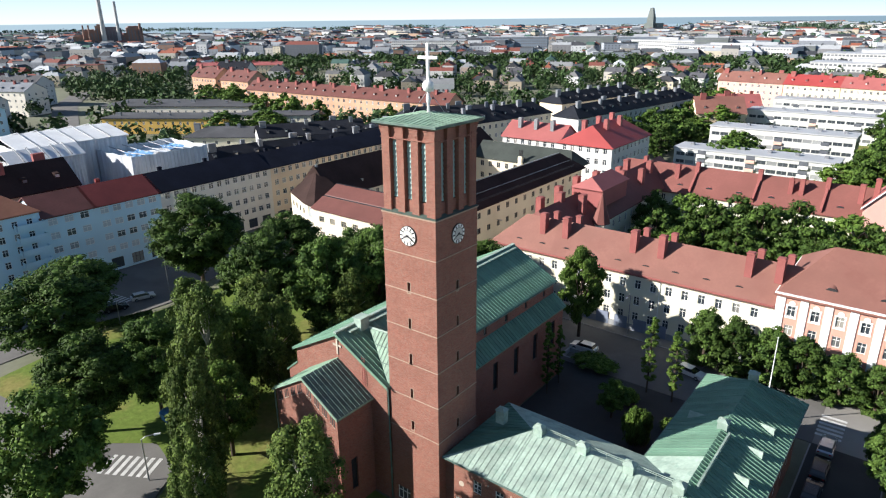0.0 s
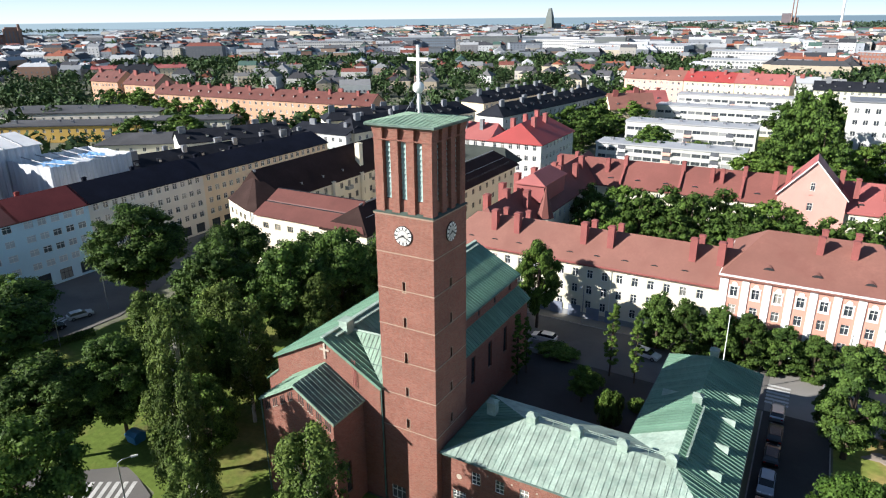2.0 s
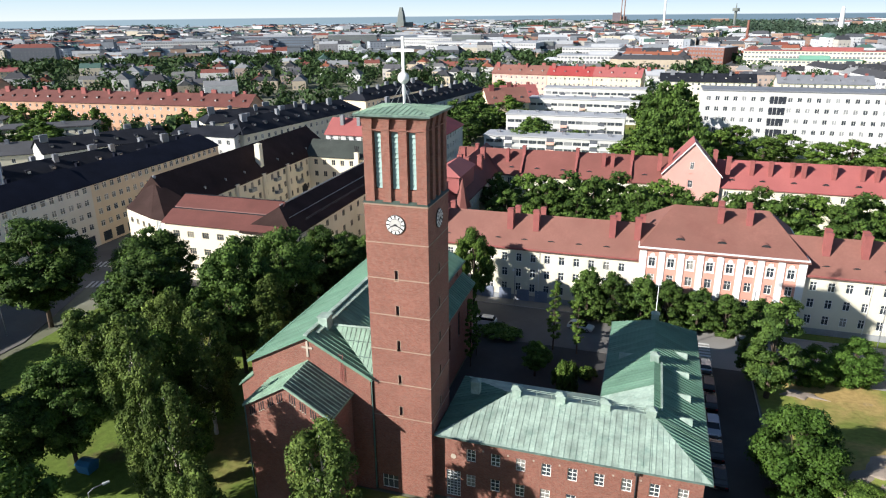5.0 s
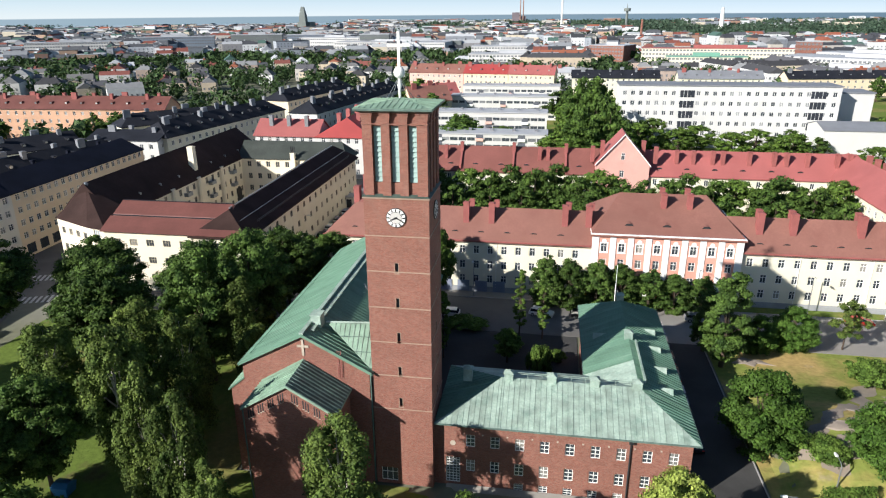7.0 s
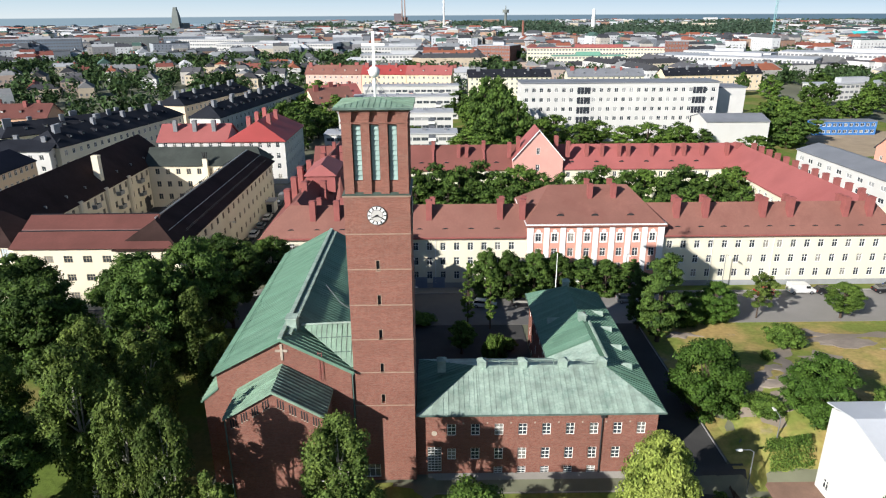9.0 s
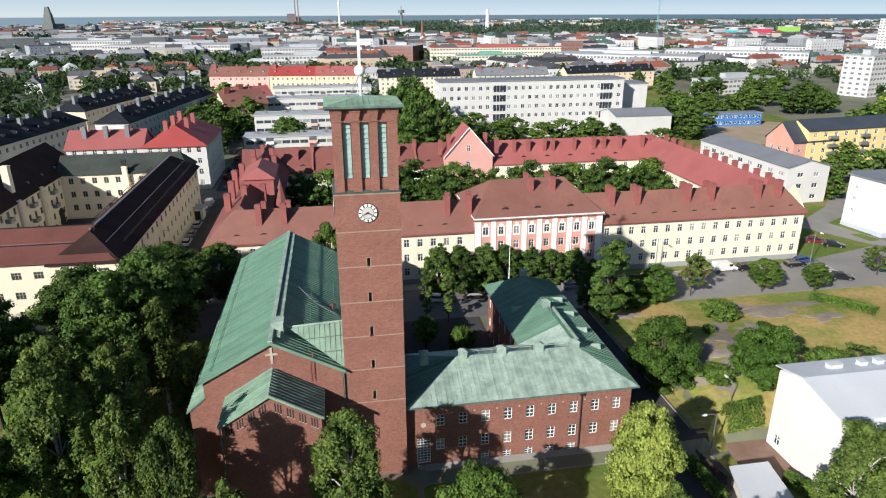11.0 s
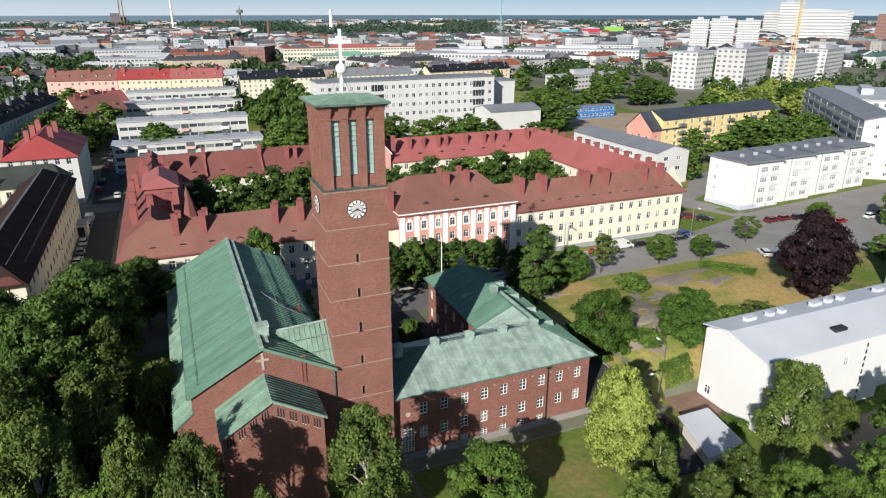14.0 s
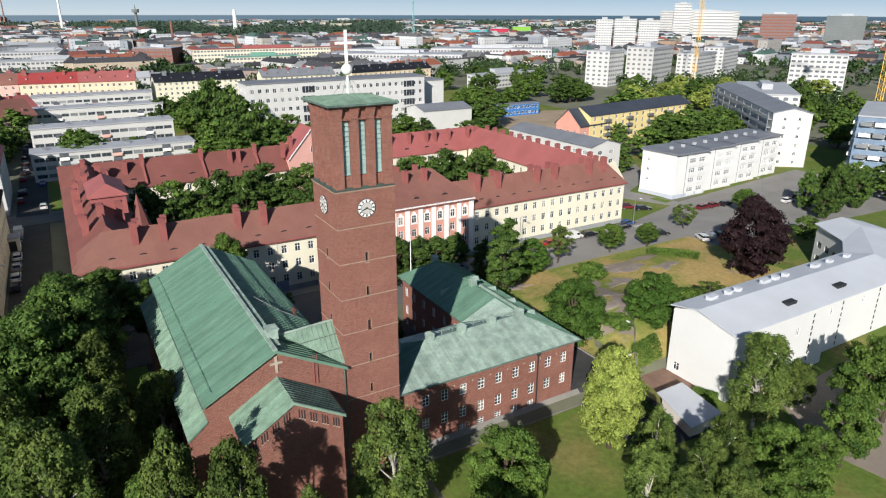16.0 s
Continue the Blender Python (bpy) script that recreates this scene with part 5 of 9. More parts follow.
crossing("crossing_1", -5.0, 88.5, 90, 6, 3.0)
crossing("crossing_2", -71.3, 28.6, 30, 7, 3.6)
crossing("crossing_3", -123.0, 52.5, 10, 8, 3.2)
crossing("crossing_4", -74.2, 97.0, 0, 6, 3.4)
crossing("crossing_5", 58.0, 92.5, 90, 7, 3.2)
crossing("crossing_6", -125.0, 94.0, 20, 8, 3.2)
crossing("crossing_7", -117.5, 84.5, 20, 9, 3.2)
sheet("verge_east", [(62.2, 44), (100, 44), (134, 71.0), (62.2, 75.4)], 0.03, GRASS, "grass between the park and the car park", "grass")
sheet("verge_houses", [(76, 113), (128, 99), (152, 95), (196, 112), (200, 146), (84, 165)], -0.03, GRASS, "grass round the white houses", "grass")
sheet("road_houses", [(62, 112.2), (74, 112.2), (80, 99.2), (128, 98.2), (151, 96), (151, 113.5), (141.5, 112.5), (84, 105.5), (80.5, 121), (98, 130), (112, 150), (108, 153), (90, 134), (73, 122)], 0.012, ASPHALT_SUN, "pale asphalt lane and forecourt round the white houses", "road")
sheet("verge_forecourt", [(80.3, 106.5), (83.2, 106.9), (82.2, 112), (79.4, 112)], 0.03, GRASS, "small lawn at the corner of the white house", "grass")
sheet("site_ground", [(112, 214), (172, 226), (186, 262), (150, 272), (118, 262)], 0.03, surface("site_sand", (0.36, 0.28, 0.19), 0.2, 0.15, 2.0, 0.95, 0.2, stain=(0.24, 0.20, 0.14)), "sandy ground of a building site", "ground")
# ---- apartment blocks near the church ----
def eyebrow(parent, x, y, z, mat, w=0.75):
    """A small half-round roof window on a slope that falls to -y."""
    b = Build()
    n = 7
    arc = [(math.cos(math.pi * k / n) * w, math.sin(math.pi * k / n) * w * 0.6) for k in range(n + 1)]
    front, back = [(x + a, y - 0.35, z + h) for a, h in arc], [(x + a * 0.5, y + 0.7, z + 0.45 + h * 0.3) for a, h in arc]
    for k in range(n):
        b.face((front[k + 1], front[k], back[k], back[k + 1]))
    b.face(front[::-1], 1)
    part("roof_window", b, [mat, BLACK], parent)


pale = thing("courtyard_block", (-6, 135, 0), "pale yellow three-storey courtyard block with brown-red roofs and tall chimneys", "apartment building")
FX0, FX1, FY0, FY1, FZ, FR = -66.0, 56.0, 99.75, 108.6, 11.0, 15.7
QX0, QX1 = -15.6, 10.3                       # the salmon pavilion in the middle
b = Build()
sills = [7.75, 4.75, 1.85]
left_cols = [3.0 + 2.62 * k for k in range(18)]
facade(pale, b, (FX0, FY0), (QX0, FY0), 1.1, FZ, [c for c in left_cols if c < QX0 - FX0 - 1], sills, 1.05, 1.6, "t", WHITE)
facade(pale, b, (QX1, FY0), (FX1, FY0), 1.1, FZ, [1.6 + 2.66 * k for k in range(17)], sills, 1.05, 1.6, "t", WHITE)
facade(pale, b, (FX1, FY0), (FX1, FY1), 1.1, FZ, [2.5, 6.0], sills, 1.05, 1.6, "t", WHITE)
facade(pale, b, (FX0, 168.0), (FX0, FY0), 1.1, FZ, [3 + 3.0 * k for k in range(21)], sills, 1.05, 1.6, "t", WHITE)
wall_face(b, (FX1, FY1), (FX0, FY1), 1.1, FZ, [])
gable_wall(b, (FX1, FY0), (FX1, FY1), FZ, FR - 0.2)
part("front_wall", b, CREAM, pale)
for x0, x1 in ((FX0 - 0.06, QX0), (QX1, FX1 + 0.06)):
    b = Build()
    b.box(x0, FY0 - 0.06, -0.5, x1, FY1, 1.1)
    part("plinth", b, PLINTH, pale)
# garage doors in the plinth of the shaded part
for k in range(5):
    b = Build()
    x = -46.0 + 3.4 * k
    b.box(x - 1.15, FY0 - 0.14, 0.0, x + 1.15, FY0 - 0.05, 2.3)
    for j in range(4):
        b.box(x - 1.1, FY0 - 0.16, 0.1 + 0.55 * j, x + 1.1, FY0 - 0.14, 0.55 + 0.55 * j)
    part("garage_door", b, surface("blue_grey_door", (0.20, 0.23, 0.30), 0.1, 0.6, 5, 0.5) if k == 0 else bpy.data.materials["blue_grey_door"], pale)
r = Build()
pitched(r, [(FX0, FY0), (FX1, FY0), (FX1, FY1), (FX0, FY1)], FZ, FR, 5.5, 4.0, 0.55)
part("roof", r, TILE_RED, pale)
for x0, x1 in ((FX0 - 0.6, QX0 - 0.3), (QX1 + 0.3, FX1 + 0.6)):
    b = Build()
    b.box(x0, FY0 - 0.68, FZ - 0.62, x1, FY0 - 0.56, FZ - 0.36)
    part("gutter", b, CHIMNEY_RED, pale)
# pavilion
b = Build()
QY0, QY1, QZ, QR = 99.0, 117.0, 13.1, 18.3
span = QX1 - QX0
pcols = spaced(span, 8, 0.55)
qs = [9.6, 6.6, 3.6, 0.9]
facade(pale, b, (QX0, QY0), (QX1, QY0), 0.9, QZ, pcols, qs, 1.1, 1.65, "t", WHITE)
wall_face(b, (QX1, QY0), (QX1, QY1), 0, QZ, []), wall_face(b, (QX1, QY1), (QX0, QY1), 0, QZ, []), wall_face(b, (QX0, QY1), (QX0, QY0), 0, QZ, [])
part("pavilion_wall", b, PINK, pale, "salmon-red rendered wall")
for k in range(9):
    u = 0.55 + (span - 1.1) * k / 8
    b = Build()
    w = 0.52 if 0 < k < 8 else 0.6
    b.box(QX0 + u - w, QY0 - 0.14, 0.9, QX0 + u + w, QY0, QZ - 0.55)
    b.box(QX0 + u - w - 0.12, QY0 - 0.2, QZ - 0.55, QX0 + u + w + 0.12, QY0, QZ - 0.35)
    part("pilaster", b, WHITE, pale, "white pilaster")
for k, u in enumerate(pcols):
    b = Build()
    b.box(QX0 + u - 0.75, QY0 - 0.07, 9.35, QX0 + u + 0.75, QY0, 9.6), b.box(QX0 + u - 0.72, QY0 - 0.07, 9.6, QX0 + u - 0.55, QY0, 11.3), b.box(QX0 + u + 0.55, QY0 - 0.07, 9.6, QX0 + u + 0.72, QY0, 11.3)
    b.tube([(QX0 + u, QY0, 11.65), (QX0 + u, QY0 - 0.1, 11.65)], [0.42, 0.42], 12), b.box(QX0 + u - 0.75, QY0 - 0.08, 11.25, QX0 + u + 0.75, QY0, 11.45)
    part("window_surround", b, WHITE, pale, "white window surround")
b = Build()
b.box(QX0 - 0.35, QY0 - 0.35, QZ - 0.35, QX1 + 0.35, QY0, QZ), b.box(QX0 - 0.35, QY0, QZ - 0.35, QX0, QY1, QZ), b.box(QX1, QY0, QZ - 0.35, QX1 + 0.35, QY1, QZ)
part("cornice", b, WHITE, pale)
b = Build()
b.box(QX0 - 0.08, QY0 - 0.2, -0.4, QX1 + 0.08, QY0 + 1, 0.9)
part("plinth", b, PLINTH, pale)
r = Build()
pitched(r, [(QX0, QY0), (QX1, QY0), (QX1, QY1 + 1), (QX0, QY1 + 1)], QZ, QR, 5.6, 5.6, 0.45)
part("pavilion_roof", r, TILE_RED, pale)
for x in (-2.8, 1.8):
    chimney(pale, x, QY0 + 6.6, 15.4, 19.2, 0.95, 1.3, CHIMNEY_RED)
    chimney(pale, x + 0.4, QY0 + 11.5, 16.4, 19.0, 0.9, 1.0, CHIMNEY_RED)
for x in (-56.4, -51.8, -39.0, -34.2, -20.6, -16.3, 13.4, 19.0, 30.1, 35.4, 46.1, 50.8):
    chimney(pale, x, FY0 + 2.7, 12.4, 17.1, 1.1, 1.35, CHIMNEY_RED)
    chimney(pale, x + 0.7, FY0 + 6.2, 13.0, 16.7, 0.95, 1.0, CHIMNEY_RED)
for k in range(11):
    x = -60.5 + 4.9 * k
    if x < QX0 - 1:
        eyebrow(pale, x, FY0 + 1.1, 11.6, TILE_RED)
for k in range(10):
    eyebrow(pale, 13.4 + 4.4 * k, FY0 + 1.1, 11.6, TILE_RED)
for x in (-9.2, -2.6, 4.2):
    eyebrow(pale, x, QY0 + 2.2, 14.1, TILE_RED)
for x in (-33.0, 20.2, 32.0):
    b = Build()
    b.tube([(x, FY0 - 0.1, 1.0), (x, FY0 - 0.1, FZ - 0.4)], [0.06, 0.06], 6)
    part("downpipe", b, WHITE, pale)
# north wing with the pink gable
NWY0, NWY1, NWR, NFZ = 158.0, 170.0, 15.7, 10.4
b = Build()
facade(pale, b, (-56, NWY0), (46, NWY0), 0, NFZ, [2 + 3.2 * k for k in range(31)], [7.6, 4.6], 1.05, 1.6, "far", WHITE)
wall_face(b, (46, NWY1), (-66, NWY1), 0, NFZ, [])
part("north_wall", b, CREAM, pale)
for x0, x1, mat in ((-66.0, -6.0, TILE_DARK), (-6.0, 58.0, SHEET_RED)):
    r = Build()
    pitched(r, [(x0, NWY0), (x1, NWY0), (x1, NWY1), (x0, NWY1)], NFZ, NWR, 0, 5.0 if x1 > 0 else 0, 0.5 if x0 < -50 else 0.45)
    part("north_roof", r, mat, pale)
gx0, gx1, gy, gz, gr = -11.8, 1.8, 157.1, 13.2, 20.6
b = Build()
wall_face(b, (gx0, gy), (gx1, gy), 0, gz, [(6.15, 9.6, 7.25, 11.4), (6.25, 13.0, 7.15, gz)], 0.2)
gable_wall(b, (gx0, gy), (gx1, gy), gz, gr)
wall_face(b, (gx1, gy), (gx1, 165), 0, gz, []), wall_face(b, (gx0, 165), (gx0, gy), 0, gz, [])
part("gable_wall", b, ROSE, pale, "pink rendered gable")
window_at(pale, facing((gx0 + 6.7, gy + 0.1, 9.6), (1, 0)), 1.1, 1.8, "t", WHITE)
window_at(pale, facing((gx0 + 6.7, gy - 0.04, 14.2), (1, 0)), 0.9, 1.8, "t", WHITE)
r = Build()
pitched(r, [(gx0, 166), (gx0, gy), (gx1, gy), (gx1, 166)], gz, gr + 0.35, 0, 0, 0.35)
part("gable_roof", r, SHEET_RED, pale)
b = Build()
for s in (-1, 1):
    xm, hw, dz = (gx0 + gx1) / 2, (gx1 - gx0) / 2 + 0.35, gr + 0.35 - gz + 0.4
    b.solid([(xm, gy - 0.45, gr), (xm, gy - 0.3, gr), (xm + s * hw, gy - 0.3, gr - dz), (xm + s * hw, gy - 0.45, gr - dz)], [(xm, gy - 0.45, gr + 0.36), (xm, gy - 0.3, gr + 0.36), (xm + s * hw, gy - 0.3, gr + 0.36 - dz), (xm + s * hw, gy - 0.45, gr + 0.36 - dz)])
part("verge_board", b, WHITE, pale)
for x, y, z in ((gx0 + 1.6, gy + 3.2, 18.6), (gx1 - 1.6, gy + 3.0, 18.8), (gx1 + 1.6, gy + 2.4, 17.4), (gx0 - 0.9, gy + 2.4, 17.2)):
    chimney(pale, x, y, 13.0, z, 1.0, 1.3, CHIMNEY_RED)
for x in (-61, -47.8, -33.5, -19.5):
    b = Build()
    b.solid([(x - 0.25, NWY0 - 0.3, NFZ - 0.2), (x + 0.25, NWY0 - 0.3, NFZ - 0.2), (x + 0.25, NWY0 + 6, NFZ + 4.1), (x - 0.25, NWY0 + 6, NFZ + 4.1)], [(x - 0.25, NWY0 - 0.3, NFZ + 0.7), (x + 0.25, NWY0 - 0.3, NFZ + 0.7), (x + 0.25, NWY0 + 6, NFZ + 5.9), (x - 0.25, NWY0 + 6, NFZ + 5.9)])
    part("fire_wall", b, CHIMNEY_RED, pale, "red fire wall across the roof")
    chimney(pale, x, NWY0 + 4.8, 13.9, 17.0, 0.9, 1.3, CHIMNEY_RED)
for x in (-26.5, -24.3, -52, 9.0, 13.2, 18.0, 20.5, 27.0, 33.0, 36.0, 41.0, 48.0, 51.0):
    chimney(pale, x, NWY0 + 3.2, 12.4, 16.3, 0.95, 1.3, CHIMNEY_RED)
for k in range(15):
    if abs(-57.5 + 6.9 * k + 5.0) > 9:
        eyebrow(pale, -57.5 + 6.9 * k, NWY0 + 1.6, 11.5, SHEET_RED)
# east wing
EWX0, EWX1 = 46.5, 57.5
b = Build()
facade(pale, b, (EWX1, FY1), (EWX1, NWY1), 0, FZ, [2 + 3.2 * k for k in range(17)], sills, 1.05, 1.6, "far", WHITE)
part("east_wall", b, CREAM, pale)
b = Build()
facade(pale, b, (EWX0, NWY0), (EWX0, FY1), 0, FZ, [2 + 3.2 * k for k in range(14)], sills[:2], 1.05, 1.6, "far", WHITE)
part("court_wall", b, CREAM, pale)
r = Build()
pitched(r, [(EWX1, FY0 + 3.2), (EWX1, NWY1), (EWX0, NWY1), (EWX0, FY0 + 3.2)], FZ, FR + 0.1, 4.4, 5.0, 0.5)
part("east_roof", r, SHEET_RED, pale)
for k in range(12):
    chimney(pale, EWX1 - 2.4, 112 + 4.4 * k, 12.8, 16.2, 1.2, 0.9, CHIMNEY_RED)
# west wing with its crowd of chimneys and a stair turret
WWX0, WWX1 = -66.0, -54.5
b = Build()
facade(pale, b, (WWX1, FY1), (WWX1, NWY0), 0, FZ, [2 + 3.2 * k for k in range(14)], sills[:2], 1.05, 1.6, "far", WHITE)
part("west_wall", b, CREAM, pale)
r = Build()
pitched(r, [(WWX1, FY0 + 3.2), (WWX1, NWY1), (WWX0, NWY1), (WWX0, FY0 + 3.2)], FZ, FR + 0.15, 4.4, 0, 0.55)
part("west_roof", r, TILE_DARK, pale)
r = Build()
r.box(-61.5, 124, 13.0, -55.2, 137, 17.0)
pitched(r, [(-61.8, 137.2), (-61.8, 123.8), (-55.0, 123.8), (-55.0, 137.2)], 17.0, 19.0, 2.0, 2.0, 0.2, 0.2)
part("roof_storey", r, SHEET_RED, pale, "red sheet-clad roof storey")
for x, y, z in ((-63.4, 113, 17.6), (-60.4, 116, 18.4), (-57, 119, 17.8), (-63.6, 121, 18.2), (-64, 130, 18.5), (-63.6, 139, 18.0), (-58, 141, 18.6), (-61.5, 147, 17.9), (-57, 150, 17.5), (-62.5, 154, 18.4), (-58.2, 158, 17.8)):
    chimney(pale, x, y, 12.5, z - 0.9, 1.2, 1.7, CHIMNEY_RED)
b = Build()
for k in range(8):
    a0, a1 = 2 * math.pi * k / 8, 2 * math.pi * (k + 1) / 8
    b.face(((-53.6 + 2.0 * math.cos(a0), 121 + 2.0 * math.sin(a0), 11.0), (-53.6 + 2.0 * math.cos(a1), 121 + 2.0 * math.sin(a1), 11.0), (-53.6, 121, 17.5)))
    b.face(((-53.6 + 1.8 * math.cos(a0), 121 + 1.8 * math.sin(a0), 0), (-53.6 + 1.8 * math.cos(a1), 121 + 1.8 * math.sin(a1), 0), (-53.6 + 1.8 * math.cos(a1), 121 + 1.8 * math.sin(a1), 11.0), (-53.6 + 1.8 * math.cos(a0), 121 + 1.8 * math.sin(a0), 11.0)), 1)
part("turret", b, [TILE_DARK, CREAM], pale, "stair turret with a pointed red roof")

# ---- cream office court with dark roofs ----
court = thing("office_court", (-100, 130, 0), "cream four-storey courtyard building with dark brown sheet roofs", "building")
CX0, CX1, CY0, CY1, CZ = -123.5, -78.5, 91.2, 168.0, 12.0
b = Build()
cs = [9.2, 5.7, 2.2]
BROWN = surface("brown_frame", (0.42, 0.36, 0.26), 0.1, 1, 5, 0.6)
facade(court, b, (-107.5, CY0), (CX1, CY0), 0, CZ, spaced(29, 8, 0.8), cs, 1.55, 1.3, "wide", BROWN)
facade(court, b, (CX1, CY0), (CX1, CY1 - 6), 0, CZ, spaced(70.8, 18, 0.8), cs, 1.3, 1.4, "far", BROWN)
facade(court, b, (-122.0, 97.0), (-111.5, 92.6), 0, CZ, spaced(11.3, 4, 0.6), cs, 1.15, 1.35, "far", BROWN)
facade(court, b, (-111.5, 92.6), (-107.5, CY0), 0, CZ, [2.1], cs, 1.9, 2.5, "wide", BROWN, glass_mat=GLASS_BLIND)
wall_face(b, (CX0, CY1), (-122.0, 97.0), 0, CZ, [])
facade(court, b, (-111.5, 107), (-111.5, 160), 0, CZ, spaced(53, 16, 1), cs + [0], 1.2, [1.6, 1.6, 1.6, 1.0], "far", BROWN)
facade(court, b, (-111.5, 158.5), (-89.5, 158.5), 0, CZ, spaced(22, 7, 1), cs, 1.2, 1.6, "far", BROWN)
wall_face(b, (-89.5, 158.5), (-89.5, 103), 0, CZ, []), wall_face(b, (-89.5, 103), (-111.5, 103), 0, CZ, []), wall_face(b, (CX1, CY1 - 6), (CX0, CY1), 0, CZ, [])
part("wall", b, OFFICE, court)
r = Build()
pitched(r, [(-111.5, 101.0), (-111.5, 172), (-124.0, 172), (-124.0, 101.0)], CZ, 18.4, 0.3, 2.5, 0.4)
part("west_roof", r, ROOF_BROWN, court)
r = Build()
pitched(r, [(CX1, CY0), (CX1, CY1 - 5), (-89.5, CY1 - 5), (-89.5, CY0)], CZ, 15.6, 5.5, 4.0, 0.5)
part("east_roof", r, ROOF_BROWN, court)
r = Build()
pitched(r, [(-112, 158.5), (-80, 158.5), (-80, 169), (-112, 169)], CZ, 15.8, 0, 3.0, 0.4)
part("north_roof", r, surface("green_black_sheet_roof", (0.050, 0.058, 0.052), 0.25, 0.2, 2.5, 0.7, 0.1, stain=(0.075, 0.082, 0.074), spec=0.15), court, "greenish black sheet roof")
r = Build()
r.solid([(-108.0, CY0 - 0.5, CZ - 0.1), (CX1 - 0.3, CY0 - 0.5, CZ - 0.1), (-84.2, 97.5, CZ - 0.1), (-108.0, 97.5, CZ - 0.1)], [(-108.0, CY0 - 0.5, CZ + 0.05), (CX1 - 0.3, CY0 - 0.5, CZ + 0.05), (-82.6, 94.6, 13.9), (-108.0, 94.6, 13.9)])
r.solid([(-107.5, 94.6, 13.7), (-82.6, 94.6, 13.7), (-84.0, 103.4, 12.0), (-107.5, 103.4, 12.0)], [(-107.5, 94.9, 14.25), (-82.9, 94.9, 14.25), (-84.0, 98.5, 16.0), (-107.5, 98.5, 16.0)])
r.face(((-107.5, 98.5, 16.0), (-84.0, 98.5, 16.0), (-89.5, 103.6, 12.2), (-107.5, 103.6, 12.2)))
part("front_roof", r, ROOF_MAROON, court, "maroon sheet roof in two steps")
r = Build()
r.solid([(-122.6, 97.2, CZ), (-111.4, 92.0, CZ), (-107.0, 91.0, CZ), (-107.0, 102, CZ), (-122.6, 102, CZ)], [(-118.4, 101.4, 16.8), (-117.4, 101.0, 16.8), (-117.0, 101, 16.8), (-117.0, 102, 16.8), (-118.4, 102, 16.8)])
part("corner_roof", r, ROOF_BROWN, court)
chimney(court, -113.4, 136.0, 12.4, 19.3, 1.5, 1.5, OFFICE)
b = Build()
b.box(-84.35, 97, 15.5, -84.05, 159, 15.78)
part("ridge_cap", b, METAL, court)
b = Build()
b.tube([(-81.2, 95, 13.9), (-81.2, 160, 13.9)], [0.05, 0.05], 5)
part("snow_rail", b, METAL, court)
for y0, x0, x1, z in ((94.7, -107.6, -82.6, 14.0), (98.5, -107.4, -84.0, 16.02)):
    b = Build()
    b.box(x0, y0 - 0.12, z, x1, y0 + 0.12, z + 0.12)
    part("roof_ledge", b, ROOF_DARK, court)
b = Build()
b.tube([(-117.6, 101.6, 16.6), (-117.6, 101.6, 17.9)], [0.5, 0.35], 8), b.ball((-117.6, 101.6, 18.1), 0.45, 10, 6)
part("finial", b, METAL, court, "grey metal knob on the corner roof")
for k in range(7):
    b = Build()
    y = 112 + 8 * k
    b.box(-113.2, y - 0.2, 13.2, -112.7, y + 0.2, 13.75)
    part("roof_hatch", b, METAL, court)
# court side: stair oriels, small balconies, the arched gateway and the boiler flue
for y in (122.0, 134.0, 146.0):
    b = Build()
    b.tube([(-111.4, y, 0.0), (-111.4, y, 11.9)], [0.75, 0.75], 10)
    part("stair_oriel", b, OFFICE, court)
for y in (128.0, 140.0, 152.0):
    for z in (5.1, 8.6):
        b = Build()
        b.box(-111.5, y - 1.1, z, -110.4, y + 1.1, z + 0.14), b.box(-110.46, y - 1.1, z + 0.14, -110.4, y + 1.1, z + 0.95)
        b.box(-111.5, y - 1.1, z + 0.14, -110.46, y - 1.04, z + 0.95), b.box(-111.5, y + 1.04, z + 0.14, -110.46, y + 1.1, z + 0.95)
        part("balcony", b, METAL, court)
# no opening: a flat black arch puts in the shade inside the passage
b = Build()
arch = [(-1.5, 0.0), (1.5, 0.0)] + [(1.5 * math.cos(radians(15 * k)), 2.6 + 1.5 * math.sin(radians(15 * k))) for k in range(13)]
b.face([(-111.44, 155.2 + u, v) for u, v in arch])
part("gateway", b, BLACK, court, "arched gateway with its shade as a black face")
chimney(court, -95.5, 158.0, 0.0, 13.6, 1.2, 1.2, OFFICE)
for k in (-1, 0, 1):
    b = Build()
    b.tube([(-95.5 + 0.3 * k, 158.0, 13.6), (-95.5 + 0.6 * k, 158.0, 15.4)], [0.16, 0.14], 8)
    part("flue", b, BLACK, court)
for x in (-88.9, -79.3):
    b = Build()
    for k in range(15):
        b.tube([(x, 99 + 4.2 * k, 12.4), (x, 99 + 4.2 * k, 13.1)], [0.04, 0.04], 4)
    b.tube([(x, 98, 13.1), (x, 159, 13.1)], [0.05, 0.05], 5), b.tube([(x, 98, 12.8), (x, 159, 12.8)], [0.04, 0.04], 5)
    part("eaves_rail", b, BLACK, court)
sheet("court_floor", [(-111.4, 103.1), (-89.6, 103.1), (-89.6, 158.4), (-111.4, 158.4)], 0.03, ASPHALT_SHADE, "office courtyard floor in shade-darkened asphalt", "paving")

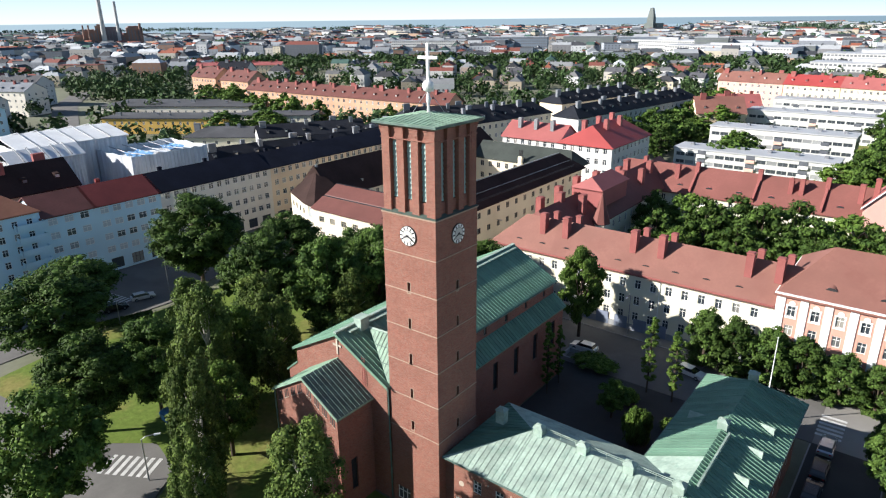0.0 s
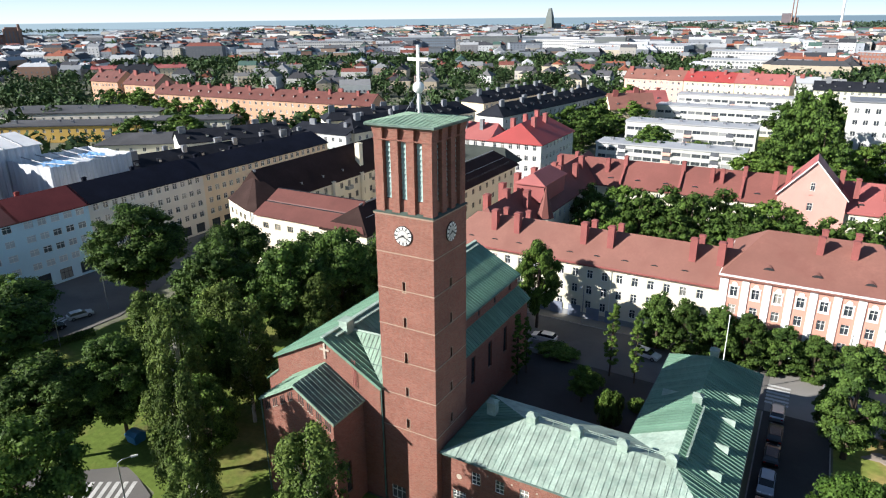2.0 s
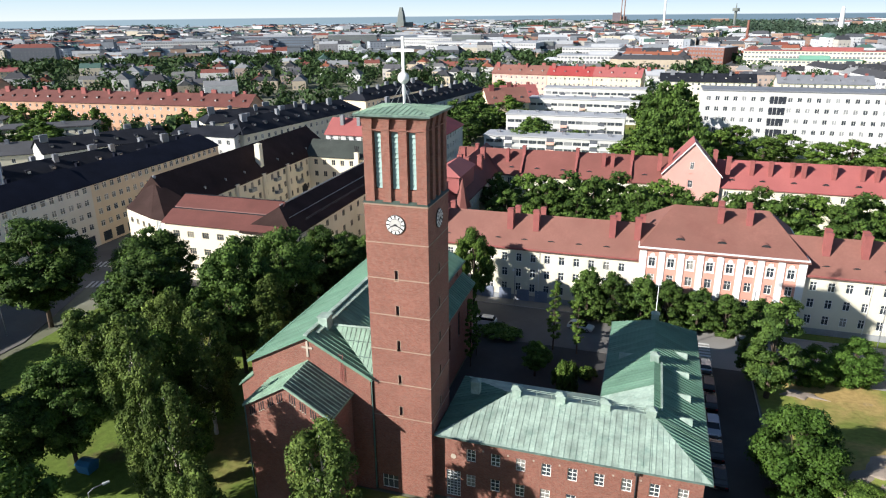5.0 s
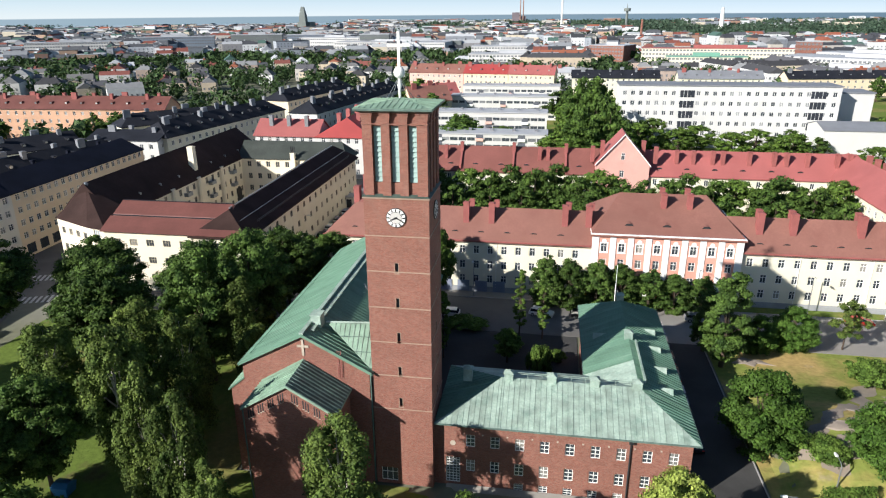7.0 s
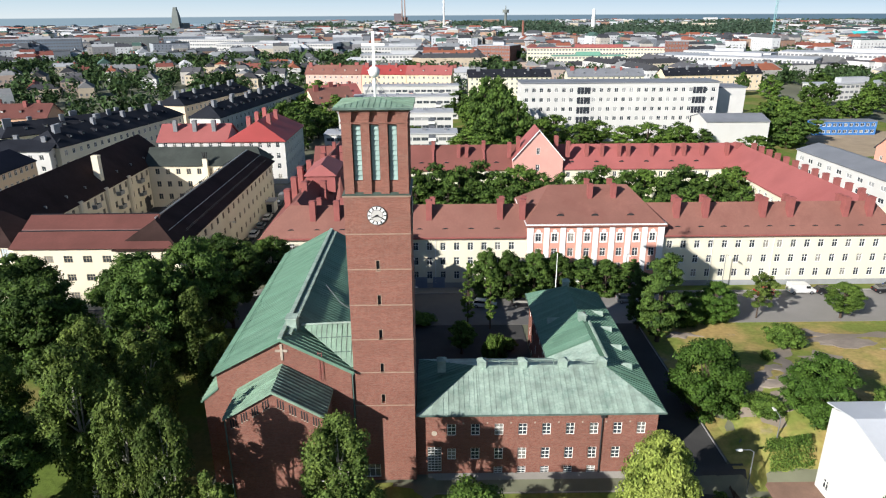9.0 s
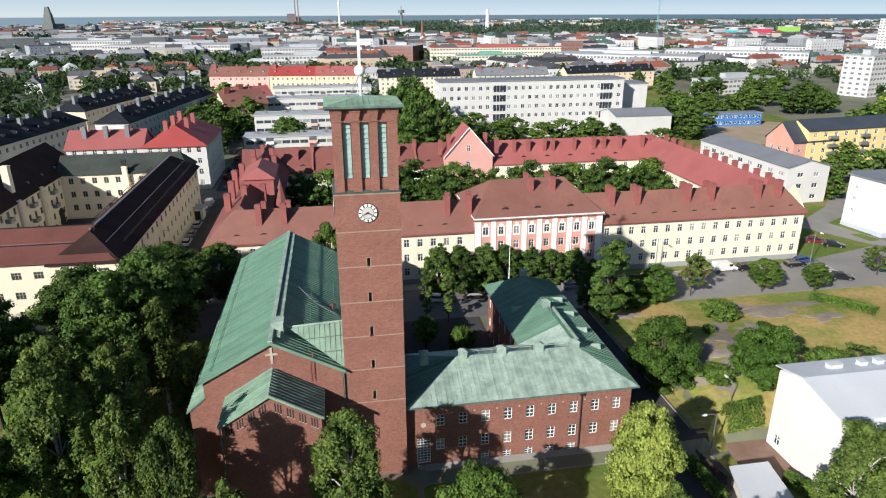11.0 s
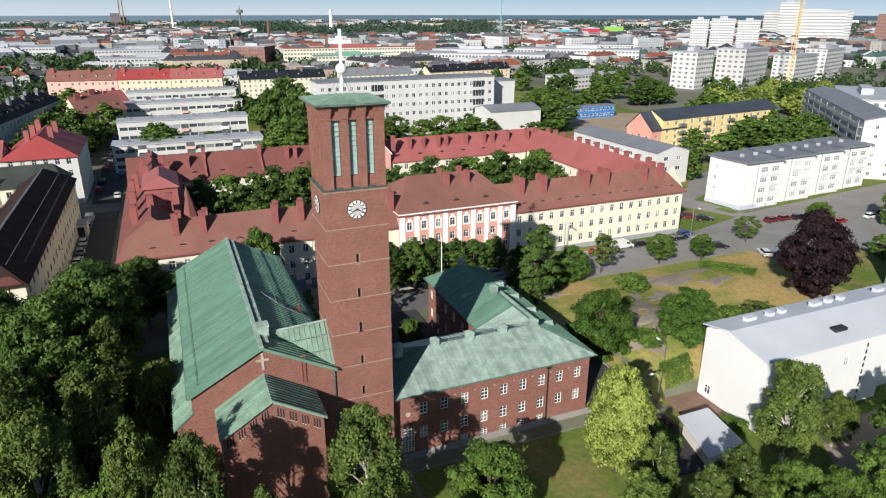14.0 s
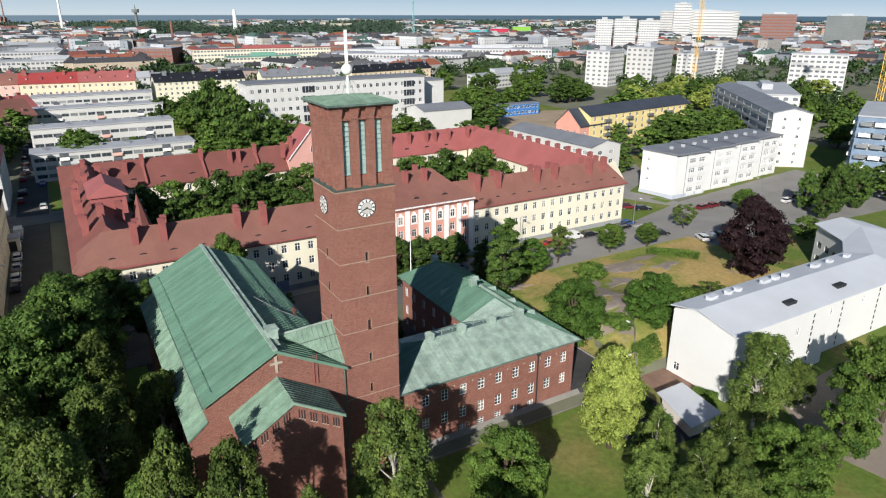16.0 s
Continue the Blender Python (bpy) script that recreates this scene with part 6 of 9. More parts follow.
# ---- long terrace along the far-left street ----
def terrace(x_front, depth, y0, y1, ze, zr, wallmat, roofmat, label, cols, rows, w=1.2, h=1.45):
    return block("terrace_house", label, (x_front - depth / 2, (y0 + y1) / 2, y1 - y0, depth), 90, 0, ze, zr, wallmat, roofmat,
                 {0: (0,) + rows[1:] if cols == 0 else (cols, *rows, w, h, "t", 0.8)}, kind_of_roof="gable", hips=(0, 0), over=0.35)


def facing_east(y0, y1, ze, zr, wallmat, roofmat, label, cols, rows, sill=4.2, storey=2.9, depth=12.5, x=-137.6, w=1.25, glass_mat=None, hips=(0, 0)):
    """A street house whose long front looks to +x, with shop windows below."""
    t = thing("apartment_house", (x - depth / 2, (y0 + y1) / 2, 0), label, "apartment building", "houses along the long street")
    b = Build()
    L = y1 - y0
    facade(t, b, (x, y0), (x, y1), 3.4, ze, spaced(L, cols, 0.6), [sill + storey * k for k in range(rows)], w, 1.4, "t", WHITE, glass_mat=glass_mat)
    n = max(2, int(L / 4))
    facade(t, b, (x, y0), (x, y1), 0, 3.4, spaced(L, n, 0.5), [0.5], 2.6, 2.3, "wide", BLACK, name="shop_window")
    wall_face(b, (x - depth, y0), (x, y0), 0, ze, []), wall_face(b, (x - depth, y1), (x - depth, y0), 0, ze, []), wall_face(b, (x, y1), (x - depth, y1), 0, ze, [])
    if not hips[0]:
        gable_wall(b, (x - depth, y0), (x, y0), ze, zr - 0.15)
    if not hips[1]:
        gable_wall(b, (x, y1), (x - depth, y1), ze, zr - 0.15)
    part("wall", b, wallmat, t)
    r = Build()
    pitched(r, [(x, y0), (x, y1), (x - depth, y1), (x - depth, y0)], ze, zr, hips[0], hips[1], 0.3)
    part("roof", r, roofmat, t)
    for k in range(int(L / 12)):
        chimney(t, x - depth / 2 - 1.6, y0 + 5 + 12 * k, zr - 1.2, zr + 0.5, 0.6, 0.9, roofmat)
    return t


corner = facing_east(18.0, 48.0, 16.6, 20.0, BLUEWALL, ORANGE_TILE, "pale blue street house with corner balconies and an orange tile roof", 11, 5, 3.9, 2.5, glass_mat=GLASS, w=1.05, hips=(0, 5))
for k in range(5):
    b = Build()
    z = 3.7 + 2.5 * k
    b.box(-137.6, 43.2, z - 0.2, -136.1, 48.3, z), b.box(-136.2, 43.2, z, -136.1, 48.3, z + 0.95), b.box(-137.6, 48.2, z, -136.1, 48.3, z + 0.95), b.box(-137.6, 43.2, z, -136.1, 43.3, z + 0.95)
    part("balcony", b, BLUEWALL, corner)
facing_east(48.0, 58.5, 14.9, 18.2, BLUEWALL, ROOF_MAROON, "pale blue five-storey house with a maroon roof", 3, 4, w=1.75, glass_mat=GLASS_BLIND)
facing_east(58.5, 73.0, 14.9, 18.2, BLUEWALL, ROOF_WINE, "pale blue five-storey house with a dark red roof", 5, 4, w=1.75, glass_mat=GLASS_BLIND)
facing_east(73.0, 103.5, 14.9, 18.2, GREYWALL, ROOF_NAVY, "grey rendered five-storey street house with a black roof", 13, 4)
facing_east(103.5, 152.0, 14.9, 17.8, YELLOW, ROOF_NAVY, "ochre street house with a black sheet roof", 20, 4)

# ---- slab blocks, white houses and streets behind ----
def slab(cx, cy, lx, ly, ze, deg=0.0, roofmat=None, walls=None, rows=3, n=14, label="", zr=None, name="slab_block", w=2.2, h=1.3, style="far", sides=None, z0=0.0, group="", over=0.3, frame_mat=None, glass_mat=None):
    zr = ze + 0.45 if zr is None else zr
    storey = (ze - z0 - 0.9) / rows
    s = {0: (n, 1.1, storey, rows, w, h, style, 0.6)}
    m = max(2, int(n * ly / lx))
    s[1] = s[3] = (m, 1.1, storey, rows, w * 0.8, h, style, 1.5)
    if sides is not None:
        s = {k: v for k, v in s.items() if k in sides}
    return block(name, label, (cx, cy, lx, ly), deg, z0, ze, zr, walls or WHITEWALL, roofmat or ROOF_GREY, s, kind_of_roof="flat" if zr - ze < 0.6 else "gable", group=group, over=over, hips=(0, 0), frame_mat=frame_mat, glass_mat=glass_mat)


STAIR_PANE = surface("dark_pane", (0.035, 0.04, 0.05), 0.2, 0.5, 5, 0.4, spec=0.2)
RECESS_SHADE = surface("recess_shade", (0.12, 0.13, 0.15), 0.2, 0.5, 5, 0.25)
for cy, ze, lx in ((226.3, 8.6, 48.5), (264.5, 10.8, 48.0), (317.0, 11.0, 52.0), (366.0, 11.0, 54.0)):
    t = slab(-73.5 + lx / 2, cy, lx, 10.5, ze, 0, ROOF_GREY, WHITEWALL, 3, 15, "long white three-storey slab block with a flat grey roof", w=2.85, h=1.25, group="white slab blocks", frame_mat=METAL, glass_mat=GLASS_BAND)
    for k in range(6):
        chimney(t, -73.5 + lx * (k + 0.5) / 6, cy + 1.0, ze + 0.3, ze + 1.3, 1.2, 1.2, ROOF_MID, name="roof_vent")
    for k in range(3):
        x = -73.5 + lx * (k + 0.6) / 3.2
        for j in range(2):
            # flat grey panel puts in the shade of the recess behind the balcony
            b = Build()
            b.box(x - 1.3, cy - 5.34, 4.6 + 2.7 * j, x + 1.3, cy - 5.26, 5.9 + 2.7 * j)
            part("balcony_door", b, RECESS_SHADE, t)
            b = Build()
            b.box(x - 1.4, cy - 6.0, 3.6 + 2.7 * j, x + 1.4, cy - 5.9, 4.6 + 2.7 * j), b.box(x - 1.4, cy - 5.9, 3.5 + 2.7 * j, x + 1.4, cy - 5.26, 3.62 + 2.7 * j)
            part("balcony", b, LIGHTPINK if k % 2 else WHITE, t)

t = slab(41.5, 256.5, 79.5, 13.0, 23.4, 0, ROOF_MID, WHITEWALL, 6, 26, "white six-storey institution building with rows of square windows", w=1.5, h=1.7, sides=(0, 3), name="white_block", glass_mat=GLASS_BAND)
for x in (24.4, 70.9):
    for j in range(5):
        for i in range(4):
            b = Build()
            b.box(x + i * 1.35, 249.94, 3.6 + 3.9 * j, x + i * 1.35 + 1.15, 250.02, 6.2 + 3.9 * j)
            part("stair_window", b, STAIR_PANE, t)
slab(88.0, 265.0, 16.5, 13.0, 20.3, 0, ROOF_MID, WHITEWALL, 5, 4, "lower white wing of the institution building", w=1.4, h=1.6, sides=(1,), name="white_wing")
slab(82.0, 238.0, 24.0, 16.0, 11.0, 0, ROOF_MID, WHITEWALL, 2, 2, "white hall with a grey hipped roof", w=1.0, h=1.0, sides=(), zr=13.0, name="white_hall")
# red-roofed corner house beyond the office court
t = block("corner_house", "white house with a bright red sheet roof and chimneys", (-88.5, 198.5, 18, 29.5), 0, 0, 13.8, 19.0, WHITEWALL, BRIGHT_RED, {0: (6, 1.5, 3.3, 4, 1.2, 1.7, "t", 0.8), 1: (9, 1.5, 3.3, 4, 1.2, 1.7, "t", 0.8)}, hips=(5, 5), ridge_along_x=False)
for k in range(5):
    chimney(t, -91 + (k % 2) * 5, 188 + 5 * k, 16.0, 20.5, 1.3, 1.6, SHEET_RED)
t = block("corner_house", "white house with a brown-red roof and metal chimneys", (-108, 190.5, 21, 13), 0, 0, 13.8, 18.0, WHITEWALL, SHEET_RED, {0: (7, 1.5, 3.3, 4, 1.2, 1.7, "t", 0.8)}, hips=(0, 0))
for k in range(3):
    chimney(t, -114 + 6 * k, 188, 15.5, 19.4, 1.2, 1.4, METAL)
# rows of pale houses with black roofs, running to the north-west
def row_house(cx, cy, lx, ly, deg, ze, zr, wallmat, roofmat, label, n=14, rows=4, sides=(0, 1), hips=(0, 0)):
    st = (ze - 1.0) / rows
    s = {0: (n, 1.3, st, rows, 1.2, 1.5, "far", 0.8), 1: (max(2, int(n * ly / lx)), 1.3, st, rows, 1.2, 1.5, "far", 0.8), 3: (max(2, int(n * ly / lx)), 1.3, st, rows, 1.2, 1.5, "far", 0.8)}
    steep = zr - ze > 0.6
    t = block("apartment_house", label, (cx, cy, lx, ly), deg, 0, ze, zr, wallmat, roofmat, {k: v for k, v in s.items() if k in sides}, group="houses of the town", hips=hips if steep else (0, 0), kind_of_roof="gable" if steep else "flat", far=True)
    c, q = math.cos(radians(deg)), math.sin(radians(deg))
    at = lambda u, v: (cx + u * c - v * q, cy + u * q + v * c)
    count = max(2, int(lx / (7.5 if steep else 13)))
    stack = ROOF_MID if roofmat in (ROOF_DARK, ROOF_TAR) else CHIMNEY_RED
    for k in range(count):
        u = -lx / 2 + lx * (k + 0.5 + 0.25 * math.sin(k * 2.7 + cx)) / count
        wide, tall = (2.4, 1.5) if k % 3 == 0 else (1.3, 1.1)
        chimney(t, *at(u, 1.0 if k % 2 else -1.4), zr - 1.8, zr + tall, wide, 1.1, stack, deg=deg)
    if zr - ze > 3.0:
        dormers(t, cx, cy, lx - 2 * max(hips), ly, deg, ze, zr, max(2, int(lx / 6.5)), roofmat)
    return t


def dormers(t, cx, cy, lx, ly, deg, ze, zr, count, roofmat):
    """Small boxed roof windows with sloping lids, on the slope over the long front."""
    M = pose(cx, cy, 0, 0, 0, deg)
    rise = (zr - ze) / (ly / 2)
    for k in range(count):
        u = -lx / 2 + lx * (k + 0.5) / count
        v0, v1, w = -ly / 2 + 1.9, -ly / 2 + 3.4, 0.55
        z0, z1 = ze + 1.9 * rise, ze + 3.4 * rise
        b = Build()
        top = z0 + 1.0
        low = [(u - w, v0, z0 - 0.1), (u + w, v0, z0 - 0.1), (u + w, v1, z1 - 0.1), (u - w, v1, z1 - 0.1)]
        high = [(u - w, v0, top), (u + w, v0, top), (u + w, v1, max(z1, top) + 0.1), (u - w, v1, max(z1, top) + 0.1)]
        b.solid([tuple(M @ Vector(p)) for p in low], [tuple(M @ Vector(p)) for p in high])
        b.face([tuple(M @ Vector(p)) for p in ((u - w * 0.75, v0 - 0.02, z0 + 0.2), (u + w * 0.75, v0 - 0.02, z0 + 0.2), (u + w * 0.75, v0 - 0.02, top - 0.2), (u - w * 0.75, v0 - 0.02, top - 0.2))], 1)
        part("dormer", b, [roofmat, GLASS_SOFT], t)


row_house(-142.5, 206, 66, 13, 79, 14.5, 18.3, CREAM, ROOF_DARK, "pale house with a black dormered roof", 20, 4, hips=(5, 5))
row_house(-138.5, 293, 60, 13, 78, 14.5, 18.3, YELLOW, ROOF_DARK, "ochre house with a black roof", 17, 4, hips=(5, 5))
row_house(-111.5, 274, 92, 12, 81, 14.5, 18.3, WHITEWALL, ROOF_DARK, "grey-white house with a black roof and many chimneys", 24, 4, hips=(5, 5))
row_house(-160, 212, 45, 12, 48, 14.0, 17.5, CREAM, ROOF_DARK, "cream house with a black roof", 10, 4, hips=(5, 5))
row_house(-156, 176, 24, 13, 0, 14.0, 16.0, WHITEWALL, ROOF_DARK, "white corner house with a black roof", 7, 4)
row_house(-170, 141, 66, 12, 75, 10.5, 14.2, CREAM, ROOF_DARK, "low cream house with a black dormered roof", 18, 3)
row_house(-196, 168, 40, 14, 60, 10.0, 13.5, WHITEWALL, ROOF_DARK, "white house with a dark roof", 10, 3)
row_house(-249, 237.6, 136, 13, 3.0, 14.0, 18.3, PEACH, ROOF_MAROON, "long salmon house with a red roof", 36, 4)
row_house(-352, 252, 27, 15, 1, 15.5, 21.0, PEACH, ROOF_MAROON, "tall salmon gabled house with a red roof", 8, 4)
row_house(-392, 257, 25, 15, 2, 15.5, 21.0, PEACH, ROOF_MAROON, "tall pink gabled house with a red roof", 8, 4)
row_house(-296, 172, 66, 18, 33, 7.0, 7.5, OCHRE, ROOF_TAR, "yellow low works building with a grey roof", 18, 2)
row_house(-330, 198, 80, 30, 33, 8.0, 8.5, GREYWALL, ROOF_TAR, "grey works hall with a flat roof", 18, 2)
row_house(-250, 196, 34, 14, 33, 9.0, 9.5, CREAM, ROOF_TAR, "cream house with a flat grey roof", 10, 3)
row_house(-228, 160, 40, 22, 36, 7.5, 10.0, CREAM, ROOF_TAR, "low pale hall with a grey roof", 8, 2, hips=(6, 6))
row_house(-159, 46, 33, 13, 90, 17.0, 22.0, YELLOW, ROOF_BROWN, "house with a patchy brown roof behind the blue houses", 10, 4)
row_house(-185, 30, 50, 13, 15, 14.0, 18.5, CREAM, ROOF_MAROON, "cream house with a maroon roof", 10, 4)
row_house(-96, 413, 36, 13, -8, 14.5, 19.2, LIGHTPINK, TILE_RED, "pale pink house with an orange-brown roof", 10, 4, (0,))
row_house(-64, 408.5, 28, 13, -8, 14.5, 19.2, YELLOW, BRIGHT_RED, "yellow house with a bright red roof", 9, 4, (0,))
row_house(-36, 404.5, 28, 13, -8, 14.5, 19.2, YELLOW, SHEET_RED, "apricot house with a red roof", 9, 4, (0, 1))
row_house(-84, 303, 20, 16, 30, 11.0, 17.0, YELLOW, TILE_RED, "ochre villa with an orange gabled roof", 5, 3)
row_house(-82, 326, 18, 14, 30, 11.0, 16.0, YELLOW, SHEET_RED, "red-roofed villa among trees", 5, 3)
row_house(14, 412, 52, 13, 1, 12.0, 16.0, CREAM, ROOF_DARK, "cream house with a dark roof", 16, 4, (0,))
row_house(75, 412, 48, 13, 0, 12.0, 16.0, CREAM, ROOF_MID, "cream house with a grey roof", 14, 4, (0,))
row_house(150, 430, 70, 12, 10, 11.0, 15.0, YELLOW, ROOF_DARK, "ochre house with a dark roof", 16, 3, (0,))
row_house(-40, 446, 60, 12, 0, 12.0, 15.0, WHITEWALL, ROOF_GREY, "white house with a pale roof", 14, 4, (0,))

# houses and street towards the harbour
for a in ((-326, 90, 40, 14, 24, 17.0, 20.0, BLUEWALL, ROOF_GREY, "pale blue-white house with a grey roof", 10, 5), (-372, 104, 50, 14, 24, 16.0, 20.0, WHITEWALL, ROOF_MID, "white house with a grey roof by the avenue", 12, 5),
          (-430, 150, 34, 16, 24, 14.0, 18.0, GREYWALL, ROOF_MID, "grey house with a gabled roof", 8, 4), (-470, 172, 30, 16, 26, 14.0, 18.5, WHITEWALL, ROOF_TAR, "white gabled house by the avenue", 8, 4), (-480, 128, 60, 16, 26, 15.0, 19.0, WHITEWALL, ROOF_GREY, "long white house with a pale roof", 14, 5),
          (-548, 390, 80, 12, 40, 9.0, 11.5, YELLOW, SHEET_RED, "low house with a long red roof", 20, 3), (-470, 330, 26, 20, 30, 12.0, 18.0, GREYWALL, ROOF_DARK, "old house with a dark steep roof", 6, 3)):
    row_house(*a, sides=(0, 1, 3))
sheet("road_avenue", [(-322, 120), (-352, 134), (-445, 176), (-520, 222), (-514, 232), (-438, 188), (-345, 147), (-316, 134)], 0.06, ASPHALT, "avenue between rows of trees", "road")

# house wrapped in scaffold sheeting
SHEETING = surface("scaffold_sheet", (0.60, 0.62, 0.65), 0.22, 0.9, 3.0, 0.6, 0.4, stretch=(1, 1, 0.06), stain=(0.38, 0.39, 0.41), stain_scale=0.5)
WEATHER = surface("weather_sheet", (0.66, 0.67, 0.68), 0.1, 0.3, 1.5, 0.5, 0.3, stain=(0.5, 0.52, 0.55), stain_scale=0.3)
wrap = thing("wrapped_house", (-176, 84, 0), "house under repair wrapped in white scaffold sheeting", "building site")
for (x0, y0, x1, y1, h, hr) in ((-198, 60, -176, 86.6, 22.0, 24.0), (-175.8, 55, -167.5, 71, 20.6, 22.6), (-175.8, 78, -158, 99, 19.3, 19.5)):
    for side, ((ax, ay), (bx, by)) in enumerate((((x0, y0), (x1, y0)), ((x1, y0), (x1, y1)), ((x1, y1), (x0, y1)), ((x0, y1), (x0, y0)))):
        b = Build()
        n = 44 if side == 1 else 16
        dx, dy = (by - ay), (ax - bx)
        L = math.hypot(dx, dy)
        fold = lambda k, low: 0.0 if k in (0, n) else (0.22 if k % 2 else -0.16) * (1.0 + 0.6 * math.sin(k * 1.7 + ax)) * (1.3 if low else 0.6)
        for k in range(n):
            row = []
            for low in (True, False):
                row.append([(ax + (bx - ax) * q / n + dx / L * fold(q, low), ay + (by - ay) * q / n + dy / L * fold(q, low), 0 if low else h + 0.15 * math.sin(q * 0.9)) for q in (k, k + 1)])
            b.face((row[0][0], row[0][1], row[1][1], row[1][0]))
        part("sheeting", b, SHEETING, wrap)
    r = Build()
    pitched(r, [(x1, y0), (x1, y1), (x0, y1), (x0, y0)], h + (0.2 if h > 20 else -1.5), hr + (0.2 if h > 20 else -1.3), 0, 0, 0.5 if h > 20 else -0.3, 0.2)
    part("weather_roof", r, WEATHER, wrap)
    for k in range(1, 6):
        b = Build()
        y = y0 + (y1 - y0) * k / 6
        low = 0.0 if h > 20 else 1.0
        b.tube([(x1 + 0.6, y, h + 0.25), ((x0 + x1) / 2, y, hr + 0.5 - low), (x0 - 0.4, y, h + 0.25)], [0.14, 0.14, 0.14], 5)
        part("roof_batten", b, METAL, wrap)
TARP = surface("blue_tarpaulin", (0.20, 0.40, 0.66), 0.25, 0.5, 3, 0.45, stain=(0.5, 0.62, 0.75), stain_scale=0.4)
for x, y, zt, w, d in ((-164, 83.0, 18.6, 3.6, 2.4), (-166, 93.5, 18.6, 3.0, 2.0), (-184, 76, 23.0, 2.0, 2.2), (-184, 67.5, 23.0, 2.0, 1.5)):
    b = Build()
    slope = 0.9 if zt > 22 else 0.0
    n = 6
    g = [[(x + w * (2 * i / n - 1) , y + d * (2 * j / n - 1), zt + 0.35 - slope * (i / n - 0.5) * w / 2.2 + (0.18 if zt > 22 else 0.55) * math.sin(i * 2.3 + j * 1.1) * math.cos(j * 1.9)) for i in range(n + 1)] for j in range(n + 1)]
    for j in range(n):
        for i in range(n):
            b.face((g[j][i], g[j][i + 1], g[j + 1][i + 1], g[j + 1][i]))
    part("tarpaulin", b, TARP, wrap, "blue tarpaulin")

# houses east of the courtyard block
def bay_house():
    t = thing("bay_house", (112, 114, 0), "white five-storey apartment house in stepped bays with a grey roof", "apartment building")
    b, r = Build(), Build()
    corner = [(84.8, 108.6), (98.6, 110.2), (112.4, 111.6), (126.2, 113.4), (140.0, 115.4)]
    for k in range(4):
        (xa, ya), (xb, yb) = corner[k], corner[k + 1]
        yb -= 1.4
        L = math.dist((xa, ya), (xb, yb))
        d = Vector((xb - xa, yb - ya)).normalized()
        sills = [1.2 + 2.85 * j for j in range(4)]
        places = [2.2, L - 6.6, L - 2.6]
        facade(t, b, (xa, ya), (xb, yb), 0, 12.7, places[1:], sills, 2.5, 1.35, "wide", WHITE, deep=0.14, glass_mat=GLASS_PALE)
        for u in places[1:]:
            for z in sills:
                q = Build()
                q.box(-1.55, -0.34, -0.95, 1.55, -0.26, -0.05), q.box(-1.55, -0.26, -0.95, 1.55, 0.0, -0.85)
                hang(new("balcony", q.mesh("balcony", BRIGHTWALL)), t, facing((xa + d.x * u, ya + d.y * u, z), d))
        q = Build()
        q.tube([(0, -0.1, 0.2), (0, -0.1, 12.4)], [0.07, 0.07], 6)
        hang(new("downpipe", q.mesh("downpipe", METAL)), t, facing((xa + d.x * 4.6, ya + d.y * 4.6, 0), d))
        wall_face(b, (xb, yb), corner[k + 1] if k < 3 else (xb, yb + 11), 0, 12.7, [])
        r.prism([(xa - 0.3, ya - 0.9), (xb + 0.3, yb - 0.9), (xb + 0.6, yb + 13), (xa, ya + 13)], 12.7, 13.1)
    facade(t, b, (83.0, 119.6), (84.8, 108.6), 0, 12.7, [2.2], sills, 0.8, 0.9, "t", WHITE, glass_mat=GLASS_SOFT)
    part("wall", b, BRIGHTWALL, t)
    r.prism([(82.6, 120.2), (84.4, 107.6), (99, 108.2), (99, 122)], 12.7, 13.08)
    part("roof", r, ROOF_MID, t)
    for k in range(9):
        q = Build()
        x = 89 + 5.6 * k
        q.box(x - 0.4, 114.0 + 0.6 * k, 13.05, x + 0.4, 114.8 + 0.6 * k, 13.9)
        part("roof_vent", q, ROOF_GREY, t)
    b = Build()
    b.prism([(82.9, 119.7), (84.7, 108.5), (98.2, 108.6), (98.2, 110), (85, 109.6)], -0.3, 1.0)
    part("plinth", b, surface("blue_plinth", (0.45, 0.48, 0.55), 0.1, 0.5, 5), t)


bay_house()
slab(86.0, 159.8, 42.5, 13.0, 10.4, -88, ROOF_MID, WHITEWALL, 3, 9, "long white house with a grey roof and balconies", sides=(0, 1, 3), zr=12.2, name="white_house", glass_mat=GLASS_BAND)
ROOF_SLATE = surface("blue_slate_roof", (0.048, 0.056, 0.075), 0.2, 0.2, 2.5, 0.6, 0.1, stain=(0.062, 0.07, 0.088))
t = slab(152.0, 191.5, 68, 12.0, 11.8, 7, ROOF_SLATE, surface("bright_yellow_render", (0.74, 0.60, 0.28), 0.06, 0.2, 5), 4, 15, "bright yellow house with a dark gabled roof and balconies", zr=14.8, name="yellow_house", w=1.3, h=1.7)
for k in range(4):
    for j in range(3):
        b = Build()
        x, y = 129 + 14 * k, 182.7 + 14 * k * math.tan(radians(7))
        b.box(x - 1.6, y - 1.4, 3.0 + 2.8 * j, x + 1.6, y + 0.2, 4.0 + 2.8 * j)
        part("balcony", b, METAL, t)
eh = block("end_house", "salmon house end with a dark roof", (120.3, 188.4, 15, 13), 7, 0, 8.4, 14.2, PINK, ROOF_SLATE, {0: (4, 1.5, 2.8, 2, 1.1, 1.6, "t", 1), 3: (3, 1.5, 2.8, 2, 1.2, 1.5, "t", 1)})
